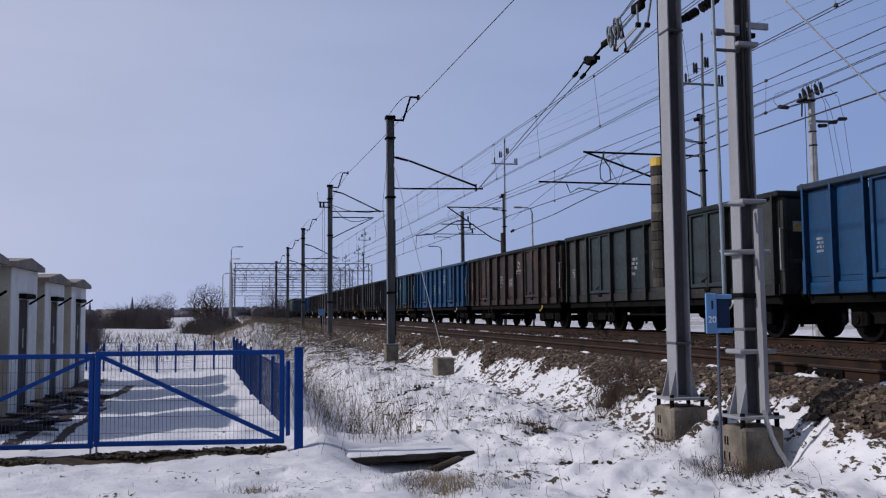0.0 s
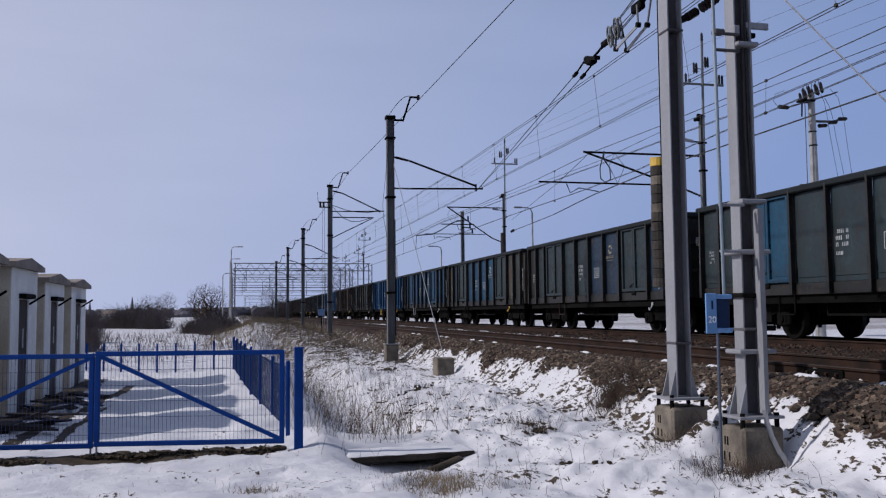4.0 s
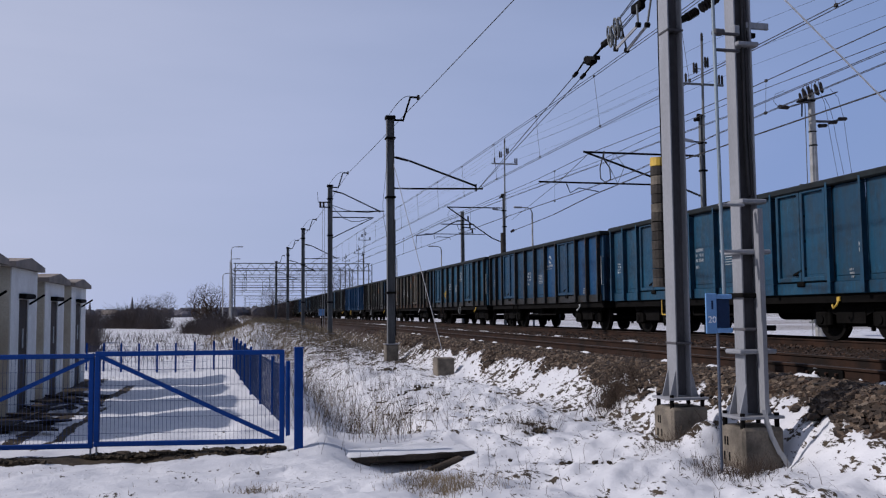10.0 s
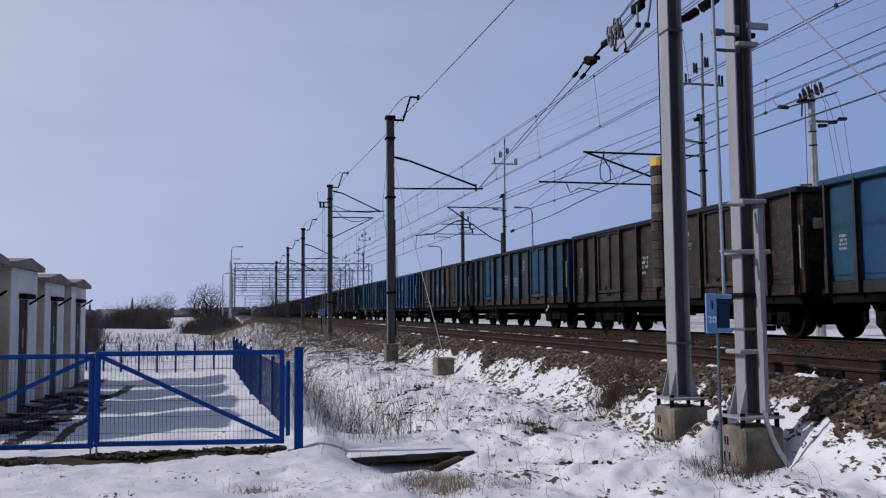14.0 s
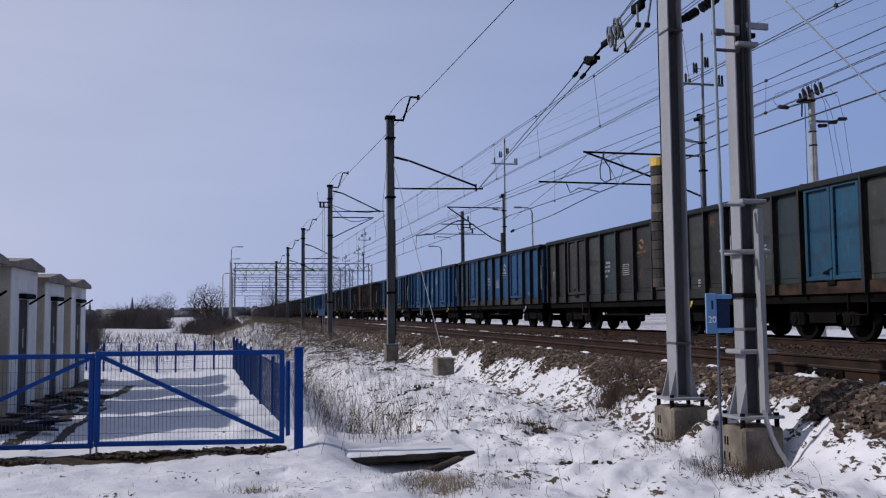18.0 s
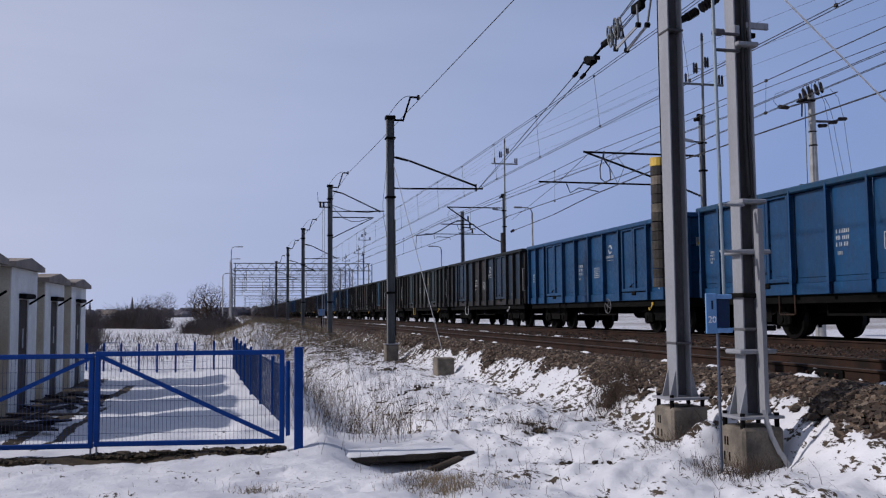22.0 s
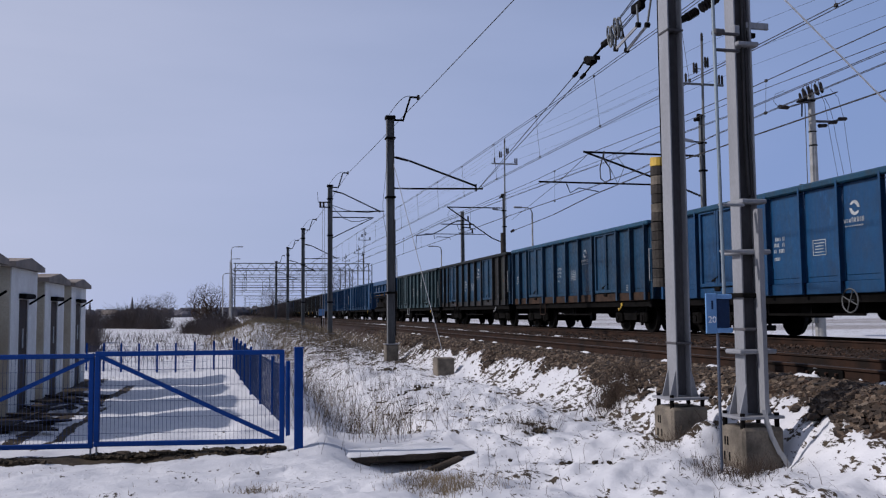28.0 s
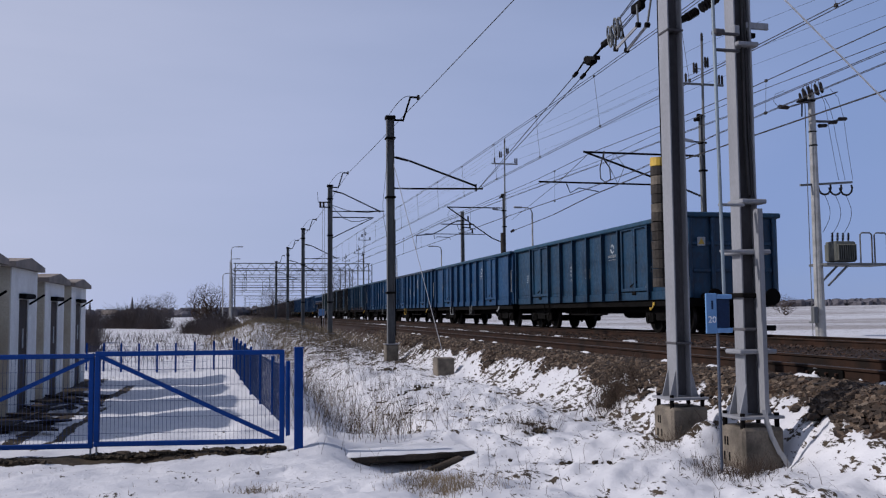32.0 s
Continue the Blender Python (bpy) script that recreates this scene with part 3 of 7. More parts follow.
def chord_mesh(half):
    bm = B()
    cuboid(bm, (0.14, 2 * half, 0.15), (0, 0, TOP - 0.075), bevel=0.03)
    return mesh_of(bm, "top_rail", M["chord_dark"])


def sill_mesh(half):
    bm = B()
    cuboid(bm, (0.05, 2 * half, 0.25), (0, 0, SILL + 0.095), bevel=0.012)
    return mesh_of(bm, "sill", M["rust"])


def handrail_mesh(h=0.95):
    bm = B()
    tube(bm, [(0, 0, 0), (-0.08, 0.0, 0), (-0.08, 0.0, h), (0, 0, h)], 0.014)
    return mesh_of(bm, "handrail", M["white"])


def step_mesh():
    bm = B()
    tube(bm, [(0, -0.29, 0.46), (0, -0.29, 0.03), (0, -0.26, 0), (0, 0.26, 0), (0, 0.29, 0.03), (0, 0.29, 0.46)], 0.02)
    cuboid(bm, (0.07, 0.52, 0.016), (0.02, 0, 0.012))
    return mesh_of(bm, "step", M["white"])


def handwheel_mesh():
    bm = B()
    n, r = 20, 0.24
    pts = [(0, r * math.cos(2 * math.pi * i / n), r * math.sin(2 * math.pi * i / n)) for i in range(n + 1)]
    tube(bm, pts, 0.016, 5)
    for k in range(4):
        a = math.pi * k / 2 + 0.4
        rod(bm, (0, 0, 0), (0, r * math.cos(a), r * math.sin(a)), 0.012, n=5)
    rod(bm, (-0.02, 0, 0), (0.3, 0, 0), 0.03, n=8)
    return mesh_of(bm, "handwheel", M["steel_dark"])


def hook_mesh():
    bm = B()
    tube(bm, [(0, 0, 0), (-0.05, 0, -0.1), (-0.07, 0.08, -0.17), (-0.05, 0.14, -0.1)], 0.022)
    cuboid(bm, (0.04, 0.1, 0.1), (0, 0, 0.02), bevel=0.01)
    return mesh_of(bm, "tow_hook", M["yellow"])


def latch_mesh():
    """The locking bar down the joint of a pair of doors, with its lever."""
    bm = B()
    for y in (-0.05, 0.05):
        rod(bm, (0, y, 0.05), (0, y, 1.75), 0.018, n=6)
    for z in (0.35, 0.95, 1.5):
        cuboid(bm, (0.05, 0.2, 0.07), (0.01, 0, z), bevel=0.01)
    bar(bm, (-0.03, -0.02, 0.32), (-0.03, 0.3, 0.22), 0.03, 0.05)
    cuboid(bm, (0.1, 0.25, 0.12), (0, 0.05, 0.02), bevel=0.02)
    return mesh_of(bm, "door_latch", M["under"])


def marks_mesh(rows, seed, frames=()):
    """Rows of short painted bars, the size of stencilled writing."""
    rnd = random.Random(seed)
    bm = B()
    for y0, z0, count, char_h, lines in rows:
        for k in range(lines):
            y = y0
            for _ in range(count):
                w = char_h * rnd.uniform(0.2, 0.38)
                if rnd.random() < 0.82:
                    cuboid(bm, (0.004, w, char_h), (0, y - w / 2, z0 - k * char_h * 1.6))
                y -= w + char_h * 0.3
    for y0, z0, wide, high in frames:
        for k in range(2):
            cuboid(bm, (0.004, wide, 0.016), (0, y0 - wide / 2, z0 - k * high))
            cuboid(bm, (0.004, 0.016, high), (0, y0 - k * wide, z0 - high / 2))
        for k in range(1, 5):
            cuboid(bm, (0.004, wide * rnd.uniform(0.6, 0.85), 0.02), (0, y0 - wide / 2, z0 - k * high / 5))
    return mesh_of(bm, "marking", M["white"])


def scribble_mesh():
    """A tangle of sprayed loops."""
    bm = B()
    for k in range(4):
        pts = []
        for i in range(22):
            a = i * 0.86 + k * 1.7
            pts.append((0, 0.4 * math.sin(a * 1.0 + k) * (0.55 + 0.45 * math.sin(i * 0.37 + k)), 0.22 * math.cos(a * 1.31 + 0.7 * k) * (0.6 + 0.4 * math.cos(i * 0.53))))
        for a, b in zip(pts, pts[1:]):
            bar(bm, a, b, 0.004, 0.018)
    return mesh_of(bm, "graffiti", M["yellow"])


def emblem_mesh():
    """A round two-blade emblem over a line of bars."""
    bm = B()
    n = 10
    for s in (1, -1):
        outer = [(0.15 * math.cos(a), 0.15 * math.sin(a)) for a in [math.pi * (i / n) * 0.85 + 0.55 for i in range(n + 1)]]
        inner = [(0.095 * math.cos(a) + 0.02, 0.095 * math.sin(a) - 0.005) for a in [math.pi * (i / n) * 0.7 + 0.75 for i in range(n + 1)]]
        vo = [bm.verts.new((0, s * p, s * q)) for p, q in outer]
        vi = [bm.verts.new((0, s * p, s * q)) for p, q in inner]
        for i in range(n):
            bm.faces.new((vo[i], vo[i + 1], vi[i + 1], vi[i]))
    bmesh.ops.recalc_face_normals(bm, faces=bm.faces)
    return mesh_of(bm, "emblem", M["white"])


def wordmark_mesh():
    """The line of lettering below the emblem, as thin bars."""
    bm = B()
    y = 0.32
    for k in range(8):
        h = 0.075 if k < 3 else 0.095
        for d in (0, 0.032):
            cuboid(bm, (0.003, 0.014, h), (0, y - d, -0.29 + h / 2))
        cuboid(bm, (0.003, 0.024, 0.012), (0, y - 0.016, -0.29 + (h if k % 2 else 0.02)))
        y -= 0.052 + 0.026
    for k in range(11):
        cuboid(bm, (0.003, 0.03, 0.025), (0, 0.28 - k * 0.05, -0.36))
    return mesh_of(bm, "wordmark", M["white"])


MESH = {}
PANEL_H = TOP - SILL - 0.26


def bays(kind):
    """The side's bays from the leading end: name, start, end."""
    if kind == "long":
        cuts = [("p", 1.9), ("d", 2.0), ("p", 1.22), ("p", 1.22), ("p", 1.22), ("p", 1.22), ("p", 1.22), ("d", 2.0), ("p", 2.0)]
        extra = 14.8 - sum(c[1] for c in cuts)
        cuts = [(k, w + extra / len(cuts)) for k, w in cuts]
        return cuts, 7.4
    cuts = [("p", 0.95), ("p", 0.95), ("d", 1.95), ("p", 1.22), ("p", 1.22), ("p", 1.22), ("p", 1.22), ("d", 1.95), ("p", 0.98), ("p", 1.04)]
    extra = 13.04 - sum(c[1] for c in cuts)
    cuts = [(k, w + extra / len(cuts)) for k, w in cuts]
    return cuts, 6.52


def shared(key, make):
    if key not in MESH:
        MESH[key] = make()
    return MESH[key]


WHEELSETS = []


def add_running_gear(w, half):
    part("underframe", shared(("under", half), lambda: underframe_mesh(half)), None, w)
    for s in (1, -1):
        bogie = part("bogie", shared("bogie", bogie_frame_mesh), None, w)
        bogie.location.y = s * (half - 2.05)
        for d in (0.9, -0.9):
            ws = part("wheelset", shared("wheelset", wheelset_mesh), None, bogie)
            ws.matrix_parent_inverse = Matrix.Translation((0, d, 0.46))
            WHEELSETS.append(ws)
        for x in (-0.875, 0.875):
            bf = part("buffer", shared("buffer", buffer_mesh), None, w)
            bf.matrix_basis = pose(x, s * half, 1.03, 0, 0, 0 if s > 0 else 180)
    hook = part("coupling", shared("coupling", coupling_mesh), None, w)
    hook.location = (0, -half, 1.0)


def coupling_mesh():
    bm = B()
    cuboid(bm, (0.08, 0.3, 0.1), (0, -0.12, 0), bevel=0.02)
    tube(bm, [(0, -0.2, 0), (0.05, -0.45, -0.2), (0, -0.7, -0.1), (-0.05, -0.45, -0.2), (0, -0.2, 0)], 0.025)
    tube(bm, [(0.35, 0, -0.1), (0.36, -0.2, -0.4), (0.33, -0.45, -0.45)], 0.028)
    return mesh_of(bm, "coupling", M["under"])


def gondola(n, y, colours, doors=None, chord=None, kind="std", label="", step="white", mark=True):
    """An open four-axle coal wagon. colours: a paint for each bay from the leading end, or one for all."""
    cuts, half = bays(kind)
    label = label or "weathered open coal wagon on the far track"
    w = thing("coal_wagon", (FAR_TRACK, y, 0), label, "wagon", "wagons of the coal train")
    main = colours[0] if isinstance(colours, (list, tuple)) else colours
    doors = doors or None
    add_running_gear(w, half)
    main_mat = M[main]
    for s in (1, -1):
        flip = pose(0, s * half, 0, 0, 0, 0 if s > 0 else 180)
        e = repaint(part("end_wall", shared("end", end_sheet_mesh), None, w), main_mat)
        e.matrix_basis = flip
        repaint(part("end_rail", shared("end_rail", end_rail_mesh), None, w), M[chord] if chord else M["chord_dark"]).matrix_basis = flip
        if n > -7:
            for ex in (-1.3, -0.6, 0.6, 1.3):
                repaint(part("end_post", shared("end_post", end_post_mesh), None, w), main_mat).matrix_basis = flip @ pose(ex, 0, 0)
            for ez in (SILL + 0.75, SILL + 1.5):
                repaint(part("end_beam", shared("end_beam", end_beam_mesh), None, w), main_mat).matrix_basis = flip @ pose(0, 0, ez)
        if s < 0:
            sg = part("warning_sign", shared("warning", warning_sign_mesh), None, w)
            sg.matrix_basis = flip @ pose(0.95, 0.075, SILL + 1.55)
            tr = part("warning_triangle", shared("triangle", triangle_mesh), None, sg)
            tr.location = (0, 0.004, 0)
    for s in (1, -1):
        c = part("top_rail", shared(("chord", half), lambda: chord_mesh(half + 0.02)), None, w)
        repaint(c, M[chord] if chord else M["chord_dark"])
        c.location.x = s * (CHORD - 0.07)
        si = part("sill", shared(("sill", half), lambda: sill_mesh(half)), None, w)
        repaint(si, M["rust"] if n in (6, 12, 18, 27) else M["dark"] if isinstance(colours, list) else main_mat)
        si.location.x = s * (SIDE + 0.03)
    bm_key = ("floor", half)
    part("floor", shared(bm_key, lambda: mesh_of(cuboid(B(), (2 * SIDE - 0.02, 2 * half - 0.05, 0.06), (0, 0, SILL + 0.03)), "floor", M["under"])), None, w)
    far = repaint(part("far_side", shared(("far", half), lambda: far_side_mesh(half, cuts)), None, w), main_mat)
    pos = half
    bay = 0
    edges = []
    for k, width in cuts:
        mid = pos - width / 2
        if isinstance(colours, (list, tuple)):
            paint_name = colours[min(bay, len(colours) - 1)]
        else:
            paint_name = colours
        if k == "p":
            p = part("side_panel", shared(("panel", round(width, 2)), lambda: panel_mesh(width - 0.02, PANEL_H - 0.02)), None, w)
            p.matrix_basis = pose(-SIDE, mid, SILL + 0.23, 0, 0, 180)
            repaint(p, M[paint_name])
        else:
            for d in (0.25, -0.25):
                lw = (width - 0.22) / 2
                p = part("door_leaf", shared(("door", round(lw, 2)), lambda: door_mesh(lw - 0.02, PANEL_H - 0.09)), None, w)
                p.matrix_basis = pose(-SIDE - 0.01, mid + d * (width - 0.22) * 1.0, SILL + 0.25, 0, 0, 180)
                repaint(p, M[doors or paint_name])
            la = part("door_latch", shared("latch", latch_mesh), None, w)
            la.location = (-SIDE - 0.05, mid, SILL + 0.18)
            # boards behind the doors close the box
            pb = part("door_frame", shared(("dframe", round(width, 2)), lambda: mesh_of(cuboid(B(), (0.012, width, PANEL_H + 0.1), (0, 0, (PANEL_H + 0.1) / 2)), "door_frame", M["chord_dark"])), None, w)
            pb.location = (-SIDE + 0.014, mid, SILL + 0.1)
        edges.append(pos)
        pos -= width
        bay += 1
    edges.append(pos)
    for i, ey in enumerate(edges):
        ey = min(max(ey, -half + 0.07), half - 0.07)
        r = part("side_post", shared("rib", lambda: rib_mesh(PANEL_H + 0.2)), None, w)
        r.matrix_basis = pose(-SIDE - 0.004, ey, SILL - 0.02, 0, 0, 180)
        repaint(r, M["dark"] if isinstance(colours, list) else main_mat)
    for s, y0 in ((1, half + 0.1), (-1, -half - 0.1)):
        if n % 3 == 0 or s < 0:
            h = part("handrail", shared("handrail", handrail_mesh), None, w)
            h.location = (-SIDE + 0.02, y0, SILL + 0.55)
    st = part("step", shared("step", step_mesh), None, w)
    st.location = (-SIDE - 0.02, half - 3.6, 0.56)
    repaint(st, M[step])
    if n in (7, 9, 14, 21, 22, 28, 30):
        hw = part("handwheel", shared("handwheel", handwheel_mesh), None, w)
        hw.location = (-SIDE - 0.06, half - 7.9, 0.84)
    hk = part("tow_hook", shared("hook", hook_mesh), None, w)
    hk.location = (-SIDE - 0.01, -half + 2.0, 0.86)
    repaint(hk, M["yellow"] if n % 2 else M["white"])
    if n == 7:
        sc = part("graffiti", shared("scribble", scribble_mesh), None, w, "yellow sprayed scribble")
        sc.location = (-SIDE - 0.024, half - 4.5, 1.7)
    if mark:
        mk = part("marking", shared(("marks", n % 5), lambda: marks_mesh([(half - 0.35, SILL + 1.15, 7, 0.055, 4), (half - 5.35, SILL + 1.25, 8, 0.085, 3), (half - 5.35, SILL + 0.8, 5, 0.075, 1), (-half + 1.3, SILL + 0.95, 3, 0.075, 2), (-half + 1.6, SILL + 0.45, 5, 0.045, 3)], n % 5, [(half - 6.75, SILL + 1.12, 0.42, 0.32)])), None, w)
        mk.location.x = -SIDE - 0.026
        mk["kind"] = "stuff"
        tone = "rust_paint" if n in (5, 6, 11, 17, 18) else "cream" if n in (2, 12, 13, 19, -2, -6) else "white"
        em = repaint(part("emblem", shared("emblem", emblem_mesh), None, w), M[tone])
        em.location = (-SIDE - 0.028, half - (9.97 if kind == "long" else 8.1), SILL + 1.68)
        wm = repaint(part("wordmark", shared("wordmark", wordmark_mesh), None, w), M[tone])
        wm.location = em.location
        wm["kind"] = "stuff"
    return w


def far_side_mesh(half, cuts):
    bm = B()
    cuboid(bm, (0.03, 2 * half, PANEL_H + 0.14), (SIDE, 0, SILL + 0.06 + PANEL_H / 2))
    pos = half
    for k, wd in cuts + [("p", 0)]:
        cuboid(bm, (0.08, 0.12, PANEL_H), (SIDE + 0.05, min(max(pos, -half + 0.07), half - 0.07), SILL + 0.1 + PANEL_H / 2))
        pos -= wd
    return mesh_of(bm, "far_side", M["blue"])

# ---- the train ----
# the distance gone after t seconds, and where the tail of wagon 0 stands at the start


def gone(t):
    return 15.191 * t - 0.014276 * t * t


def tail_of(n):
    """Where the rear corner of wagon n stands at 0 s."""
    s = -10.154 - 14.04 * min(n, 22)
    if n >= 23:
        s -= 15.74
    if n >= 24:
        s -= 12.81
    if n >= 25:
        s -= 14.04 * (min(n, 29) - 24)
    if n >= 30:
        s -= 15.74 * (n - 29)
    return s


TRAIN = []
# wagon: paint or paints by bay, door paint, top rail paint
LIVERY = {
    -13: ("blue_dull", None, None), -12: ("blue", None, None), -11: ("blue_bright", None, "blue"), -10: ("dark", None, None), -9: ("brown", None, None),
    -8: ("dark", None, None), -7: ("brown", None, None), -6: (["dark", "dark", "teal"], None, None), -5: (["blue", "blue", "blue_teal"], None, None),
    -4: ("blue_bright", None, "blue"), -3: ("brown", None, None), -2: (["grey", "grey", "teal", "teal", "teal", "grey"], "teal", None), -1: ("blue_bright", None, "blue_dull"),
    0: (["grey", "blue", "blue", "blue_bright", "blue"], "blue", None), 1: (["beige", "blue_dull", "blue_dull", "blue", "blue", "blue", "blue_teal", "grey", "beige", "grey"], "teal", None),
    2: (["dark", "teal", "teal", "teal", "teal", "blue_dull"], "teal", None), 3: (["teal", "teal", "blue_teal", "teal"], None, None), 4: ("blue_bright", None, None),
    5: (["grey", "grey", "grey", "beige", "grey", "grey", "grey", "grey", "blue_bright", "blue_bright"], "grey", None),
    6: (["beige", "grey", "beige", "beige", "grey", "beige", "grey", "beige", "beige", "grey"], "beige", None), 7: (["blue_teal", "blue", "blue", "blue_teal"], "blue_teal", None),
    8: (["blue"] * 6 + ["blue_bright"] * 4, "blue", None), 9: ("blue_teal", "blue_teal", None),
    10: ("blue_bright", None, "blue_bright"), 11: (["grey", "blue_bright", "blue_bright", "teal", "blue", "grey", "grey", "grey", "blue_bright", "grey"], "grey", None),
    12: (["blue", "teal", "grey", "blue_teal", "teal", "blue", "teal", "blue", "blue"], "blue", None), 13: ("brown", "brown", None),
    14: (["blue_teal", "blue_bright", "blue_bright"], None, "blue_teal"), 15: ("blue_bright", None, None), 16: (["blue", "blue", "blue_bright"], None, None),
    17: (["grey", "dark", "dark", "grey", "teal", "dark", "dark", "dark", "grey", "dark"], "dark", None), 18: (["grey", "teal", "dark", "grey", "grey"], "blue_teal", None), 19: (["dark", "grey", "grey", "dark", "grey", "grey", "grey", "teal"], "teal", None),
    20: (["dark", "blue_dull", "dark", "blue_dull", "dark", "dark", "blue_dull"], "blue_dull", None), 21: ("blue_bright", None, "blue_bright"),
    22: ("blue_bright", None, "blue"), 23: ("blue_bright", None, "blue_bright"), 25: ("teal_light", None, "teal"),
    26: (["blue", "blue", "blue", "blue", "blue", "blue", "blue", "blue", "dark", "grey"], None, None), 27: ("blue", None, "blue_teal"), 28: ("blue_bright", None, "blue_teal"), 29: ("blue_bright", None, "blue_dull"),
    30: ("blue_bright", None, "blue_teal"), 31: ("blue", None, "blue_teal"),
}
LABELS = {"blue_bright": "bright blue open coal wagon with side doors", "blue": "blue open coal wagon with streaked paint", "blue_teal": "faded teal-blue open coal wagon with side doors",
          "blue_dull": "dull blue open coal wagon with dark posts", "teal": "grey-teal open coal wagon with faded paint", "teal_light": "pale grey-teal open coal wagon with faded paint", "grey": "grey-green open coal wagon with patched panels",
          "beige": "rusty beige-grey open coal wagon with patched panels", "dark": "dark grey open coal wagon covered in soot", "brown": "dark brown open coal wagon with rusty panels"}
for n, (cols, doors, chord) in LIVERY.items():
    kind = "long" if n in (23, 30, 31) else "std"
    half = 7.4 if kind == "long" else 6.52
    first = cols if isinstance(cols, str) else cols[0]
    TRAIN.append((gondola(n, tail_of(n) + half, cols, doors, chord, kind, LABELS[first], ("white", "under", "rust", "under", "yellow")[n % 5]), tail_of(n) + half))


def tipper(y):
    """A side-tipping wagon: a low flared trough on a deck with tall tipping cylinders."""
    half = 5.35
    w = thing("tipping_wagon", (FAR_TRACK, y, 0), "bright blue side-tipping wagon with a flared trough", "wagon", "wagons of the coal train")
    add_running_gear(w, half)
    bm = B()
    prof = [(-1.28, 2.38), (-1.28, 2.96), (-1.5, 3.01), (-1.4, 3.34), (1.4, 3.34), (1.5, 3.01), (1.28, 2.96), (1.28, 2.38)]
    a = [bm.verts.new((px, -half, pz)) for px, pz in prof]
    b = [bm.verts.new((px, half, pz)) for px, pz in prof]
    for i in range(len(prof)):
        j = (i + 1) % len(prof)
        if i != 3:
            bm.faces.new((a[i], b[i], b[j], a[j]))
    bm.faces.new(a)
    bm.faces.new(b[::-1])
    bmesh.ops.recalc_face_normals(bm, faces=bm.faces)
    part("trough", bm, M["blue_bright"], w)
    for k in range(8):
        yy = half - 0.08 - k * (2 * half - 0.16) / 7
        part("side_post", cuboid(B(), (0.14, 0.1, 0.58), (-1.35, yy, 2.68), bevel=0.02), M["blue_bright"], w)
    part("side_flap", cuboid(B(), (0.16, 2 * half - 0.1, 0.1), (-1.36, 0, 2.41), bevel=0.02), M["blue_bright"], w)
    for k in range(5):
        part("hinge_post", cuboid(B(), (0.1, 0.1, 0.3), (-1.37, half - 0.6 - k * (2 * half - 1.2) / 4, 2.22), bevel=0.02), M["blue_bright"], w)
    part("ledge", cuboid(B(), (0.14, 2 * half, 0.1), (-1.32, 0, 2.0), bevel=0.02), M["under"], w)
    # Added dark block closes the see-through gap so the interior stays dark.
    part("inner_frame", cuboid(B(), (2.0, 2 * half - 0.3, 0.85), (0, 0, 1.95), bevel=0.03), M["under"], w)
    for k in range(4):
        yy = half - 1.45 - k * 2.6
        part("tipping_shelf", cuboid(B(), (0.34, 2.3, 0.05), (-1.2, yy, 2.2), Matrix.Rotation(radians(-10), 3, "Y")), M["board"], w)
    bm = B()
    cuboid(bm, (2.2, 2 * half - 0.1, 0.22), (0, 0, 1.5), bevel=0.03)
    for s in (-1, 1):
        cuboid(bm, (0.14, 2 * half, 0.25), (s * 1.05, 0, 1.28), bevel=0.02)
    part("deck", bm, M["under"], w)
    part("centre_sill", cuboid(B(), (0.7, 2 * half - 1.0, 1.3), (0, 0, 1.3), bevel=0.03), M["under"], w)
    for s in (-1, 1):
        part("air_tank", rod(B(), (0.75, s * 2.6 - 0.7, 0.85), (0.75, s * 2.6 + 0.7, 0.85), 0.28, n=16), M["under"], w)
        part("tipping_frame", cuboid(B(), (2.3, 0.3, 0.55), (0, s * 3.4, 1.62), bevel=0.03), M["under"], w)
    part("tipping_frame", cuboid(B(), (2.3, 3.2, 0.5), (0, 0.1, 1.62), bevel=0.03), M["under"], w)
    for yy in (-0.9, 1.2):
        for s in (-1, 1):
            part("tipping_cylinder", rod(B(), (s * 1.0, yy, 0.55), (s * 1.0, yy, 1.55), 0.3, n=18), M["under"], w, smooth=False)
    for s in (1, -1):
        part("end_platform", cuboid(B(), (2.2, 0.35, 0.06), (0, s * (half + 0.1), 1.15), bevel=0.01), M["under"], w)
        part("handrail", tube(B(), [(-1.1, s * (half + 0.2), 1.15), (-1.1, s * (half + 0.2), 2.0), (-0.7, s * (half + 0.2), 2.0), (-0.7, s * (half + 0.2), 1.15)], 0.018), M["steel"], w)
    mk = part("marking", marks_mesh([(half - 0.5, 2.72, 5, 0.1, 2), (half - 2.0, 2.75, 5, 0.1, 2), (half - 5.3, 2.62, 5, 0.1, 1)], 9), None, w)
    mk.location.x = -1.29
    mk["kind"] = "stuff"
    em = part("emblem", shared("emblem", emblem_mesh), None, w)
    em.matrix_basis = pose(-1.287, -0.29, 2.77) @ Matrix.Diagonal((1, 0.7, 0.7, 1))
    return w


TRAIN.append((tipper(tail_of(24) + 5.7), tail_of(24) + 5.7))


